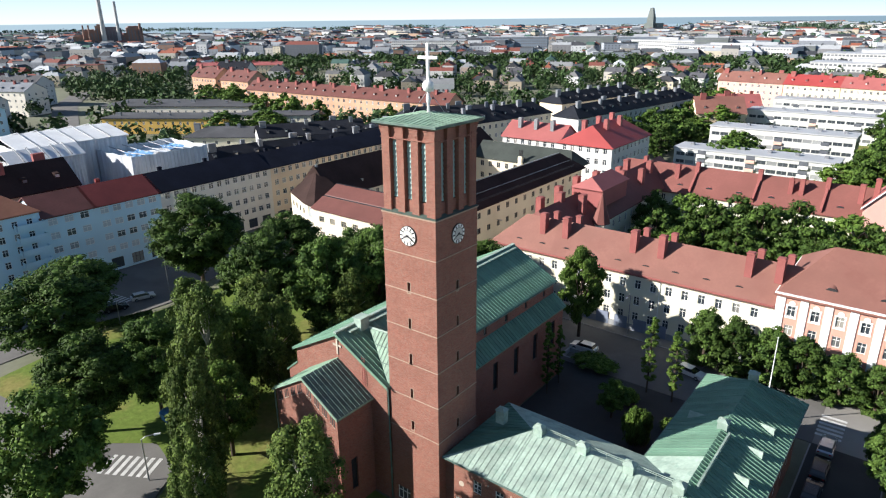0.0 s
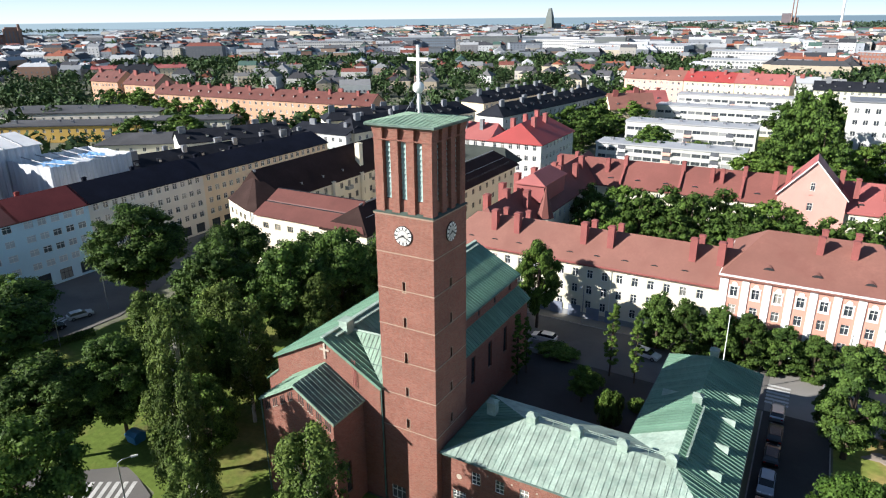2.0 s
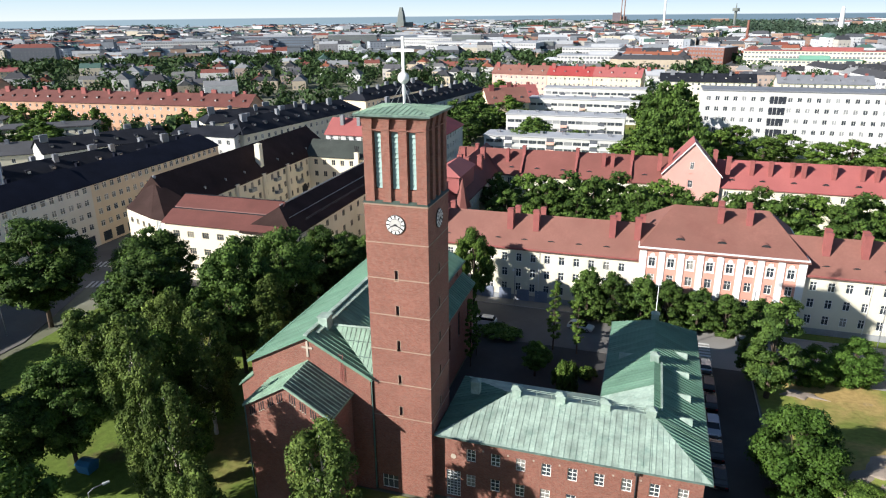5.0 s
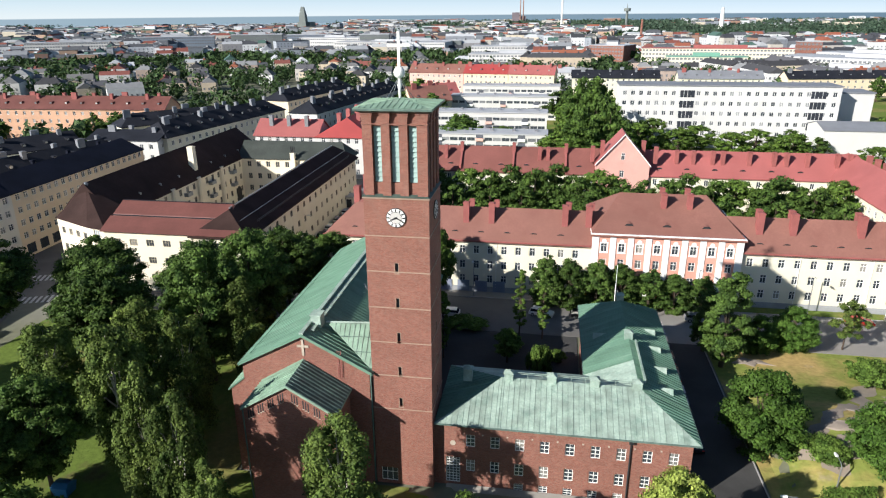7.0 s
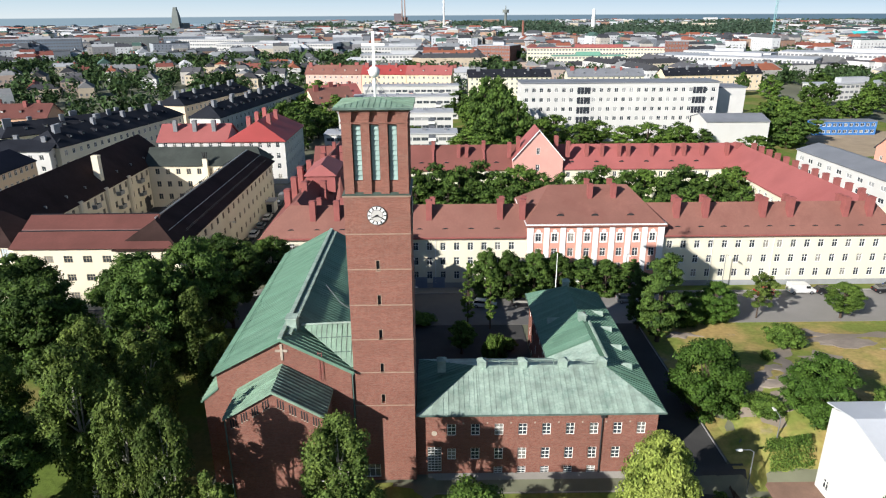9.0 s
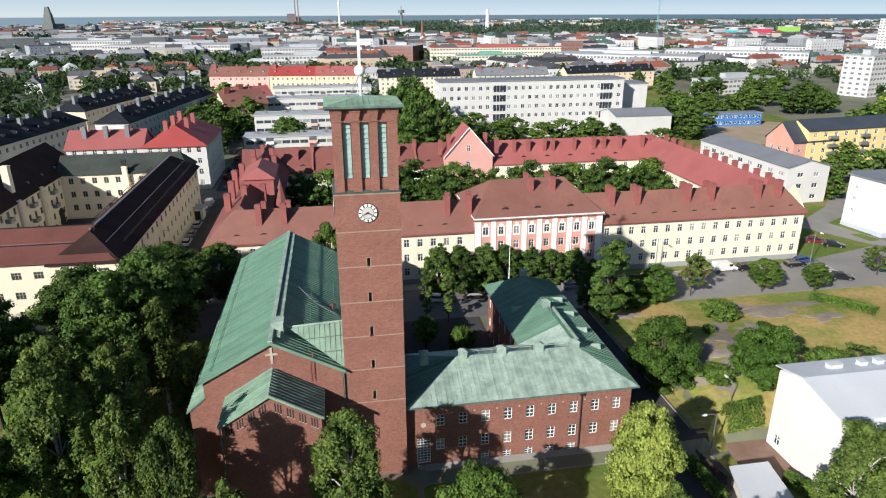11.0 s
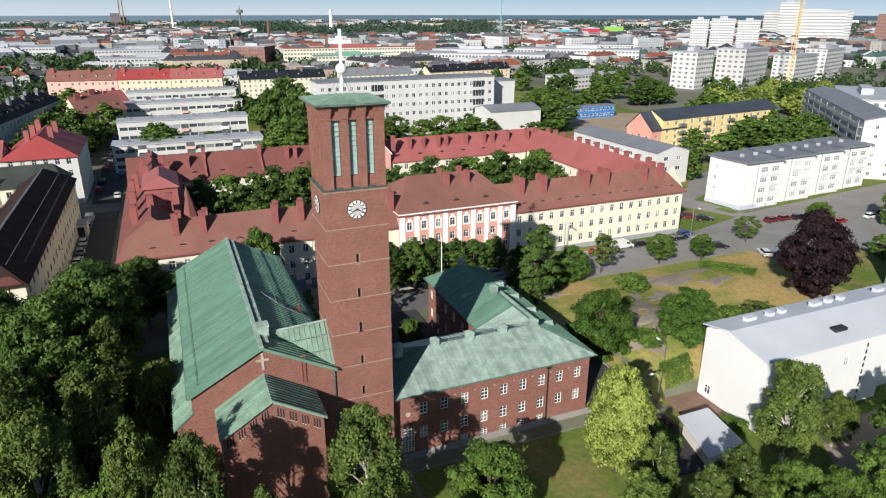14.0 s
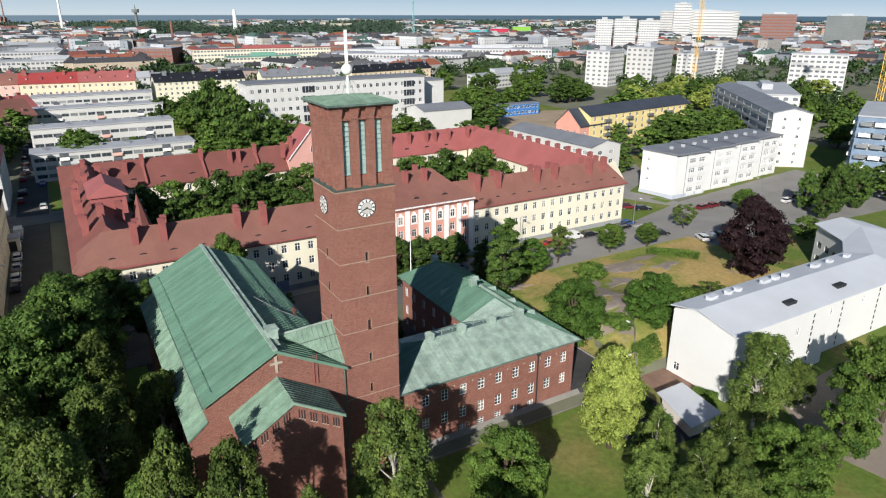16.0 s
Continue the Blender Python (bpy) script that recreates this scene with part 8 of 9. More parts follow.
for x, y, h, r in [(140, 88, 9, 4), (147, 84, 8, 4), (136, 75, 10, 4.5), (148, 75, 9, 4), (129, 80, 9, 3.6), (84, 68, 6, 3), (118.5, 149.5, 12, 6.5), (108.9, 154.7, 10, 5), (96.3, 139.7, 7, 3.4), (100.5, 147.5, 8, 4), (134, 180.7, 8, 4), (148, 165, 13, 9), (164, 150, 12, 9), (176, 168, 13, 8), (58.2, 223, 11, 6), (131.4, 290, 12, 7), (150, 300, 10, 7), (172, 305, 10, 6), (50, 236, 10, 7), (30, 238, 11, 7), (14, 240, 13, 7), (22, 231, 11, 6), (40, 229, 10, 6), (59, 229, 11, 6), (67, 226, 9, 5), (8, 234, 12, 6), (100, 246, 15, 8), (108, 258, 16, 8), (103, 232, 13, 7), (112, 240, 14, 8), (118, 268, 15, 8), (-4, 232, 15, 8), (-6, 252, 17, 10), (-10, 275, 17, 10), (-14, 205, 14, 8), (-3, 212, 14, 8), (-22, 208, 12, 7), (78.4, 207, 10, 7), (-42, 238, 9, 7)]:
    stand((M_COURT if y < 245 else M_FAR)[int(x) % 2], x, y, h, r)
for x, y, h, r in [(-14, 206, 19, 7), (-4, 213, 21, 7), (-8, 232, 25, 8), (-12, 256, 25, 8), (-5, 280, 24, 8), (-58, 478, 15, 8), (-46, 482, 16, 9), (-34, 480, 14, 8), (-20, 484, 12, 7), (-98, 238, 15, 7), (-90, 250, 15, 7), (-97, 262, 16, 7), (-89, 275, 15, 7), (-95, 300, 15, 7), (-93, 318, 15, 7), (-84, 340, 15, 7), (-94, 335, 15, 7), (-84, 236, 12, 5), (-83, 262, 12, 5)]:
    stand((M_COURT if y < 260 else M_FAR)[1], x, y, h, r)
rng2 = random.Random(9)
for x0, y0, x1, y1, count in ((172, 215, 250, 250, 10), (118, 285, 260, 335, 13), (138, 142, 182, 172, 14), (190, 118, 300, 205, 22), (262, 205, 330, 300, 14), (150, 345, 260, 420, 14), (232, 215, 300, 300, 10), (-21, 195, 2, 330, 20), (-62, 230, -30, 255, 4)):
    for _ in range(count):
        x, y = rng2.uniform(x0, x1), rng2.uniform(y0, y1)
        stand((M_PALE if y0 in (205, 215) and rng2.random() < 0.7 else M_FAR)[rng2.randrange(2)], x, y, rng2.uniform(9, 15), rng2.uniform(4.5, 8))
for x, y, h, r in [(-282, 214, 14, 7), (-270, 217, 15, 7), (-260, 214, 14, 6), (-248, 218, 13, 6), (-318, 222, 15, 8), (-300, 219, 13, 6), (-206, 224, 13, 4.5), (-334, 230, 15, 8), (-350, 226, 14, 8), (-80, 294, 14, 9), (-86, 320, 14, 9), (-97, 285, 13, 9), (-90, 345, 14, 9), (-100, 362, 14, 10), (-67, 425, 12, 9), (-56, 425, 12, 9), (-82, 270, 12, 7), (-150, 160, 13, 5), (-175, 215, 14, 7), (-195, 225, 14, 8), (-230, 175, 14, 9), (-245, 185, 13, 9), (-255, 170, 13, 9), (186, 232, 12, 9), (200, 240, 12, 10)]:
    stand(M_FAR[int(x) % 2], x, y, h, r)

for group in (M_LIME, M_MID, M_BIRCH, M_BRIGHT, M_PURPLE, M_COLUMN, M_SHRUB, M_CONIF, M_THIN, M_STREET, M_PARK, M_FAR, M_COURT, M_PALE):
    for t in group:
        for o in (*t.children_recursive, t):
            bpy.data.objects.remove(o)

# ---- parked cars ----
def car_paint(name, col, metal=0.2):
    return surface(name, col, 0.05, 1.0, 8.0, 0.25, 0.0, metal, spec=0.5)


PAINTS = [car_paint("white_car_paint", (0.75, 0.75, 0.74)), car_paint("black_car_paint", (0.02, 0.02, 0.023)), car_paint("silver_car_paint", (0.42, 0.43, 0.45), 0.5), car_paint("red_car_paint", (0.38, 0.03, 0.025)), car_paint("blue_car_paint", (0.05, 0.10, 0.28)), car_paint("dark_red_car_paint", (0.17, 0.02, 0.025))]
NAMES = ["white", "black", "silver grey", "red", "dark blue", "dark red"]
TYRE = surface("tyre_rubber", (0.02, 0.02, 0.02), 0.1, 2, 9, 0.9)
CAR_GLASS = glass("car_glass", (0.015, 0.018, 0.02), 0.05)
LAMP = surface("lamp_lens", (0.7, 0.7, 0.68), 0.05, 2, 9, 0.2)
_cars = {}


def car(x, y, deg, paint, van=False):
    key = (paint, van)
    if key in _cars:
        return copy_thing(_cars[key], pose(x, y, 0, 0, 0, deg))
    t = new("van" if van else "car")
    tagged(t, f"{NAMES[paint]} parked {'delivery van' if van else 'hatchback car'} on asphalt", "van" if van else "car", "parked vehicles")
    _cars[key] = t
    L, Wd, H = (2.45, 0.95, 1.95) if van else (2.15, 0.88, 1.42)

    def add(name, b, mat, parent=None):
        ob = new(name, b.mesh(name, mat))
        ob.parent = parent or t
        return ob

    def shell(profile, w0, w1, mat, name):
        b = Build()
        b.solid([(px, -w0 if pz < 0.85 else -w1, pz) for px, pz in profile][::-1], [(px, w0 if pz < 0.85 else w1, pz) for px, pz in profile][::-1])
        return add(name, b, mat)

    if van:
        body = shell([(-L, 0.35), (L, 0.35), (L, 0.75), (L - 0.15, 0.95), (L - 0.75, 1.1), (L - 1.35, H - 0.08), (L - 1.7, H), (-L + 0.1, H), (-L, H - 0.15)], Wd, Wd * 0.93, PAINTS[paint], "body")
        b = Build()
        b.solid([(L - 0.80, -0.8, 1.12), (L - 0.80, 0.8, 1.12), (L - 1.33, 0.74, H - 0.12), (L - 1.33, -0.74, H - 0.12)], [(L - 0.76, -0.8, 1.13), (L - 0.76, 0.8, 1.13), (L - 1.29, 0.74, H - 0.1), (L - 1.29, -0.74, H - 0.1)])
        add("windscreen", b, CAR_GLASS)
        for s in (-1, 1):
            b = Build()
            b.box(L - 1.95, s * Wd * 0.925 - 0.02, 1.15, L - 1.1, s * Wd * 0.925 + 0.02, 1.65)
            add("side_window", b, CAR_GLASS)
    else:
        body = shell([(-L, 0.32), (L, 0.32), (L, 0.62), (L - 0.12, 0.78), (L - 1.05, 0.92), (-L + 0.15, 0.95), (-L, 0.8)], Wd, Wd * 0.95, PAINTS[paint], "body")
        b = Build()
        b.solid([(-L + 0.2, -0.8, 0.93), (L - 1.05, -0.8, 0.9), (L - 1.05, 0.8, 0.9), (-L + 0.2, 0.8, 0.93)], [(-L + 0.55, -0.64, H - 0.06), (L - 1.85, -0.64, H - 0.06), (L - 1.85, 0.64, H - 0.06), (-L + 0.55, 0.64, H - 0.06)])
        add("cabin_glass", b, CAR_GLASS)
        b = Build()
        b.box(-L + 0.5, -0.66, H - 0.07, L - 1.8, 0.66, H)
        add("roof", b, PAINTS[paint])
    for px in (-L + 0.75, L - 0.8):
        for s in (-1, 1):
            b = Build()
            b.tube([(px, s * (Wd - 0.16), 0.32), (px, s * (Wd + 0.02), 0.32)], [0.32, 0.32], 14)
            wh = add("wheel", b, TYRE)
            b = Build()
            b.tube([(px, s * (Wd + 0.02), 0.32), (px, s * (Wd + 0.035), 0.32)], [0.19, 0.19], 10)
            add("rim", b, METAL, wh)
    for s in (-1, 1):
        b = Build()
        b.box(L - 0.14, s * 0.6 - 0.18, 0.6, L + 0.01, s * 0.6 + 0.18, 0.74)
        add("headlight", b, LAMP)
        b = Build()
        b.box(-L - 0.01, s * 0.66 - 0.13, 0.62, -L + 0.1, s * 0.66 + 0.13, 0.8)
        add("tail_light", b, PAINTS[3])
    t.matrix_basis = pose(x, y, 0, 0, 0, deg)
    return t


for x, y, deg, p in [(-4.7, 83.0, 90, 2), (-4.6, 77.5, 90, 1), (-4.6, 72.6, 90, 1), (-4.7, 66.6, 270, 2), (-4.7, 61.5, 90, 1), (-4.7, 56.5, 90, 1), (-24.1, 90.8, -12, 0), (-17.0, 91.0, 0, 1), (-13.0, 91.5, 0, 1), (-40.5, 88.5, 180, 0)]:
    car(x, y, deg, p)
for x, y, deg, p in [(2.6, 92.4, 0, 2), (41.3, 95.4, 0, 1), (29.5, 94.9, 0, 3), (52.6, 95.6, 0, 1), (55.6, 97.2, 10, 4), (57.0, 87.5, -20, 1), (63.0, 80.2, 65, 0), (65.6, 80.0, 65, 2), (68.0, 79.7, 65, 1), (66.8, 107.8, -30, 5), (69.2, 104.8, -30, 1), (84.2, 97.4, 5, 5)]:
    car(x, y, deg, p)
for x, y, deg, p in [(88.4, 97.2, 5, 5), (92.6, 96.6, 5, 1), (99.4, 90.0, 10, 3), (110.8, 89.8, 0, 0), (117, 90.5, 0, 1), (121.5, 92.0, 0, 4), (-77.0, 159, 90, 2), (-76.9, 146, 90, 0), (-76.9, 139.0, 90, 2), (-76.9, 132.5, 90, 0), (-76.9, 126.5, 90, 1), (-76.5, 208, 90, 1), (-76.2, 242, 90, 2), (-76.2, 252, 90, 1)]:
    car(x, y, deg, p)
for x, y, deg, p in [(-128.5, 51.8, 80, 2), (-117.4, 50.2, 75, 1), (-118.2, 56.0, 75, 0), (-118.6, 47.2, 80, 2)]:
    car(x, y, deg, p)
for k in range(15):
    car(-77.1 if k % 3 else -71.6, 188 + 9.5 * k, 90, (k * 3 + k // 4) % 5)
car(36.6, 95.8, 0, 0, True)
car(-77.0, 165.5, 90, 0, True)

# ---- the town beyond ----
# cool bluish greys put some of the distance haze into these walls
HAZED_WALL = palette("hazed_town_walls", [(0.60, 0.60, 0.60), (0.46, 0.43, 0.38), (0.66, 0.67, 0.69), (0.24, 0.24, 0.25), (0.50, 0.52, 0.55), (0.26, 0.16, 0.12), (0.19, 0.21, 0.24), (0.54, 0.48, 0.38), (0.36, 0.39, 0.43), (0.14, 0.15, 0.17), (0.62, 0.63, 0.64), (0.28, 0.30, 0.33), (0.44, 0.30, 0.22), (0.40, 0.38, 0.35)])
FAR_ROOF = palette("town_roofs", [(0.05, 0.053, 0.062), (0.085, 0.09, 0.10), (0.20, 0.07, 0.055), (0.22, 0.235, 0.25), (0.06, 0.063, 0.072), (0.12, 0.125, 0.13), (0.48, 0.50, 0.52), (0.28, 0.095, 0.06), (0.36, 0.375, 0.39), (0.10, 0.108, 0.12), (0.07, 0.13, 0.11), (0.045, 0.048, 0.055)])
FAR_GLASS = surface("town_glass", (0.16, 0.17, 0.185), 0.2, 0.5, 5, 0.3)
rng = random.Random(77)
walls, roofs, panes = Build(), Build(), Build()
grove = []                                     # places for far trees: x, y, size


def coast(a):
    """How far off the shore lies, by bearing: a bay opens behind the power plant."""
    bay = ease(a, 144.0, 147.0) * ease(155.0 - a, 0.0, 3.0)
    return 3400 - 1050 * bay + 90 * math.sin(a * 0.9)


def on_water(x, y):
    r, a = math.hypot(x + 20, y - 20), math.degrees(math.atan2(y - 20, x + 20))
    return a > 108 and r > coast(a)


NEAR_WALL = palette("house_walls", [(0.60, 0.59, 0.57), (0.50, 0.42, 0.32), (0.66, 0.66, 0.65), (0.42, 0.40, 0.37), (0.58, 0.50, 0.38), (0.55, 0.54, 0.52), (0.42, 0.33, 0.28)], by="object")
NEAR_ROOF = palette("house_roofs", [(0.05, 0.05, 0.055), (0.10, 0.10, 0.11), (0.21, 0.075, 0.06), (0.24, 0.245, 0.25), (0.065, 0.066, 0.072), (0.15, 0.15, 0.15), (0.28, 0.10, 0.06)], by="object")
far_sets = (walls, roofs, panes)


def far_house(x, y, lx, ly, h, deg, z, r, flat=False):
    """A house of the far town; the nearer ones are things of their own."""
    if r >= 640:
        return house_forms(far_sets, x, y, lx, ly, h, deg, z, r, flat)
    own = (Build(), Build(), Build())
    house_forms(own, x, y, lx, ly, h, deg, z, r, flat)
    t = thing("town_house", (x, y, z), "plain town house with a %s roof among street trees" % ("flat" if flat else "pitched"), "house", "houses of the wider town")
    part("wall", own[0], NEAR_WALL, t)
    part("roof", own[1], NEAR_ROOF, t)
    if own[2].f:
        tagged(part("window_grid", own[2], FAR_GLASS, t), kind="stuff")


def house_forms(forms, x, y, lx, ly, h, deg, z, r, flat):
    walls, roofs, panes = forms
    pts = turned([(-lx / 2, -ly / 2), (lx / 2, -ly / 2), (lx / 2, ly / 2), (-lx / 2, ly / 2)], x, y, deg)
    walls.prism(pts, z, z + h)
    c = [Vector(p) for p in pts]
    if not flat:
        zr = z + h + min(lx, ly) * rng.uniform(0.25, 0.38)
        ax = (c[1] - c[0]).normalized() * rng.choice((0.1, 0.1, min(lx, ly) * 0.4))
        r0, r1 = (c[0] + c[3]) / 2 + ax, (c[1] + c[2]) / 2 - ax
        n = len(roofs.v)
        roofs.v += [(p.x, p.y, z + h + 0.02) for p in c] + [(r0.x, r0.y, zr), (r1.x, r1.y, zr)]
        roofs.f += [(n, n + 1, n + 5, n + 4), (n + 2, n + 3, n + 4, n + 5), (n + 1, n + 2, n + 5), (n + 3, n, n + 4)]
        roofs.m += [0] * 4
        if r < 1100:
            for k in range(int(lx / 11)):
                q = r0 + (r1 - r0) * (k + 0.5) / max(1, int(lx / 11))
                roofs.box(q.x - 0.7, q.y - 0.7, zr - 1.2, q.x + 0.7, q.y + 0.7, zr + 1.1)
    else:
        roofs.prism(turned([(-lx / 2 - 0.2, -ly / 2 - 0.2), (lx / 2 + 0.2, -ly / 2 - 0.2), (lx / 2 + 0.2, ly / 2 + 0.2), (-lx / 2 - 0.2, ly / 2 + 0.2)], x, y, deg), z + h + 0.02, z + h + 0.5)
        if lx > 20:
            roofs.box(x - 2.5, y - 2, z + h + 0.4, x + 2.5, y + 2, z + h + 2.6)
    if r < 1350:
        rows = max(1, int((h - 0.8) / 3.1))
        for k in range(4):
            p, q = c[k], c[(k + 1) % 4]
            d = q - p
            L = d.length
            d /= L
            nx, ny = d.y * 0.08, -d.x * 0.08
            if ny > 0.03:
                continue
            n = int(L / (2.9 if r < 700 else 4.2))
            for j in range(rows):
                for i in range(n):
                    u = L * (i + 0.5) / n
                    zz = z + 1.1 + j * 3.1
                    e, f = p + d * (u - 0.6), p + d * (u + 0.6)
                    panes.face(((e.x + nx, e.y + ny, zz), (f.x + nx, f.y + ny, zz), (f.x + nx, f.y + ny, zz + 1.5), (e.x + nx, e.y + ny, zz + 1.5)))


def street_side(x0, y0, x1, y1, h, z, r):
    """Houses wall to wall along one side of a street block, each with its own height, colour and roof."""
    L = math.dist((x0, y0), (x1, y1))
    deg = math.degrees(math.atan2(y1 - y0, x1 - x0))
    u = 0.0
    while u < L - 6:
        w = min(L - u, rng.uniform(13, 30) if r < 1900 else rng.uniform(24, 50))
        m = (u + w / 2) / L
        far_house(x0 + (x1 - x0) * m, y0 + (y1 - y0) * m, w, rng.uniform(10.5, 13.5), max(6, h + rng.choice((-3, -1, 0, 0, 1, 2, 3))), deg, z, r, rng.random() < 0.3)
        u += w + (rng.uniform(6, 14) if rng.random() < 0.12 else 0.0)


def quarter(x, y, size, r):
    """One street block of the far town."""
    z = land(x, y) - 0.2
    deg = 6 * math.sin(x * 0.0013) + 9 * math.cos(y * 0.0011) + (25 if x < -250 else 0) + rng.uniform(-8, 8)
    k = rng.random()
    c, s = math.cos(radians(deg)), math.sin(radians(deg))
    at = lambda u, v: (x + u * c - v * s, y + u * s + v * c)
    h = rng.choice((9, 10, 11, 12, 13) if r < 850 else (11, 14, 16, 17, 19, 21))
    villas = r < 700 and x < -40
    if villas or 0.74 < k < 0.86:
        for _ in range(4 if villas else 5):
            px, py = at(rng.uniform(-size / 2.2, size / 2.2), rng.uniform(-size / 2.2, size / 2.2))
            far_house(px, py, rng.uniform(11, 22), rng.uniform(9, 12), rng.choice((6, 7, 9)), deg + rng.choice((0, 90)), z, r)
        for _ in range(11 if villas else 9):
            grove.append((*at(rng.uniform(-size / 2, size / 2), rng.uniform(-size / 2, size / 2)), rng.uniform(4, 7.5)))
    elif k < 0.44:
        w, d = size * 0.40, size * 0.34
        for a, b in (((-w, -d), (w, -d)), ((w, -d), (w, d)), ((w, d), (-w, d)), ((-w, d), (-w, -d))):
            if rng.random() < 0.88:
                if r < 640:
                    (ax, ay), (bx, by) = at(*a), at(*b)
                    far_house((ax + bx) / 2, (ay + by) / 2, math.dist(a, b), 12, h, math.degrees(math.atan2(by - ay, bx - ax)), z, r, rng.random() < 0.25)
                else:
                    street_side(*at(*a), *at(*b), h, z, r)
        for _ in range(4):
            grove.append((*at(rng.uniform(-10, 10), rng.uniform(-8, 8)), rng.uniform(4, 6)))
    elif k < 0.58:
        n = 2 if size < 100 else 3
        for i in range(n):
            v = (i - (n - 1) / 2) * size * 0.36
            far_house(*at(0, v), size * rng.uniform(0.4, 0.7), 12, rng.choice((8, 9, 11, 12) if r < 850 else (9, 12, 15, 22)), deg + (90 if k > 0.52 else 0), z, r, rng.random() < 0.7)
            for _ in range(5):
                grove.append((*at(rng.uniform(-size / 2, size / 2), v - 12), rng.uniform(4, 7)))
    elif k < 0.67:
        for _ in range(2):
            far_house(*at(rng.uniform(-10, 10), rng.uniform(-14, 14)), size * rng.uniform(0.3, 0.7), size * rng.uniform(0.2, 0.4), rng.choice((7, 9, 11) if r < 850 else (8, 12, 16, 20)), deg, z, r, True)
        for _ in range(4):
            grove.append((*at(rng.uniform(-size / 2, size / 2), -size * 0.4), 6))
    elif k < 0.70 and r > 900 and x > y * 0.7:
        for u in (-0.25, 0.25):
            far_house(*at(size * u, rng.uniform(-15, 15)), rng.uniform(14, 22), 14, rng.choice((22, 26, 34)), deg, z, r, True)
        for _ in range(6):
            grove.append((*at(rng.uniform(-size / 2, size / 2), rng.uniform(-size / 2, size / 2)), rng.uniform(5, 7)))
    else:
        for _ in range(18):
            grove.append((*at(rng.uniform(-size / 2, size / 2), rng.uniform(-size / 2, size / 2)), rng.uniform(5, 8)))


def kept_clear(x, y):
    """The part of the town that is built house by house."""
    return (-235 < x < 262 and y < 480) or (-575 < x < -200 and y < 345) or (-620 < x < -480 and y < 460) or (x > 250 and y < 470 and x < 580) or (10 < x < 520 and 555 < y < 745)


for size, lo, hi in ((68.0, 250.0, 1500.0), (100.0, 1500.0, 2600.0), (150.0, 2600.0, 4700.0)):
    n = int(hi / size) + 2
    for i in range(-n, n):
        for j in range(0, n):
            x, y = -20 + i * size + (j % 2) * 15, 20 + j * size * 0.86
            r, a = math.hypot(x + 20, y - 20), math.degrees(math.atan2(y - 20, x + 20))
            if not (lo <= r < hi) or not (18 < a < 170) or kept_clear(x, y):
                continue
            if on_water(x, y):
                continue
            if 1480 < r < 2900 and 63 < a < 84:
                for _ in range(int(size * size / 560)):
                    grove.append((x + rng.uniform(-size / 2, size / 2), y + rng.uniform(-size / 2, size / 2), rng.uniform(8, 12)))
                continue
            if r > 2300 and a < 104:
                if rng.random() < 0.3:
                    quarter(x, y, size, r)
                for _ in range(11):
                    grove.append((x + rng.uniform(-75, 75), y + rng.uniform(-70, 70), rng.uniform(9, 13)))
                continue
            if 690 < r < 800 and 100 < a < 150:
                for _ in range(19):
                    grove.append((x + rng.uniform(-36, 36), y + rng.uniform(-32, 32), rng.uniform(5, 8)))
                continue
            quarter(x, y, size, r)
            if r < 1500:
                for _ in range(12 if r < 900 else 9):
                    grove.append((x + rng.choice((-1, 1)) * size * 0.47 + rng.uniform(-6, 6), y + rng.uniform(-0.45, 0.45) * size, rng.uniform(4, 7)))
            if r >= 1500:
                for _ in range(2):
                    grove.append((x + rng.uniform(-70, 70), y + rng.uniform(-70, 70), rng.uniform(8, 14)))
# groves among the houses built one by one
for x0, y0, x1, y1, count in ((40, 560, 150, 578, 14), (50, 606, 240, 640, 34), (60, 722, 200, 760, 24), (290, 590, 420, 618, 16), (-345, 205, -200, 226, 26), (-590, 232, -385, 345, 120), (-500, 205, -395, 232, 26), (-415, 205, -345, 260, 30), (-345, 152, -330, 200, 8), (-400, 116, -345, 128, 10), (-440, 150, -400, 163, 6), (-330, 110, -235, 150, 16), (-60, 425, 260, 480, 46), (262, 120, 560, 330, 90), (300, 380, 560, 470, 30), (-235, 260, -150, 480, 60), (-150, 340, -110, 470, 24), (-235, 100, -215, 130, 6)):
    for _ in range(count):
        grove.append((rng.uniform(x0, x1), rng.uniform(y0, y1), rng.uniform(4.5, 7.5)))
# islands and headlands
for k in range(9):
    a, r = radians(rng.uniform(126, 166)), rng.uniform(3800, 4600)
    for _ in range(80):
        grove.append((-20 + r * math.cos(a) + rng.uniform(-260, 260) * math.sin(a), 20 + r * math.sin(a) + rng.uniform(-260, 260) * -math.cos(a), rng.uniform(6, 11)))
town = thing("distant_town", (-20, 900, 0), "town of pale, haze-tinted and red-roofed houses spreading to the horizon", "town", kind="stuff")
for nm, q, mt in (("walls", walls, HAZED_WALL), ("roofs", roofs, FAR_ROOF), ("windows", panes, FAR_GLASS)):
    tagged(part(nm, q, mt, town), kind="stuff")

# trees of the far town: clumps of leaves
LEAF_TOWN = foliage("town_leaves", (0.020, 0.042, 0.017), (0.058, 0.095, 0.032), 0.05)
# beyond 1700 m the leaves turn paler and bluer, haze put into colour
LEAF_HAZED = foliage("hazed_woods", (0.040, 0.070, 0.045), (0.060, 0.090, 0.060), 0.1)
G = np.array(grove)
rg = np.random.default_rng(5)
gr = np.hypot(G[:, 0] + 20, G[:, 1] - 20)
per = np.where(gr < 600, 62, np.where(gr < 1200, 31, np.where(gr < 2300, 12, 8)))
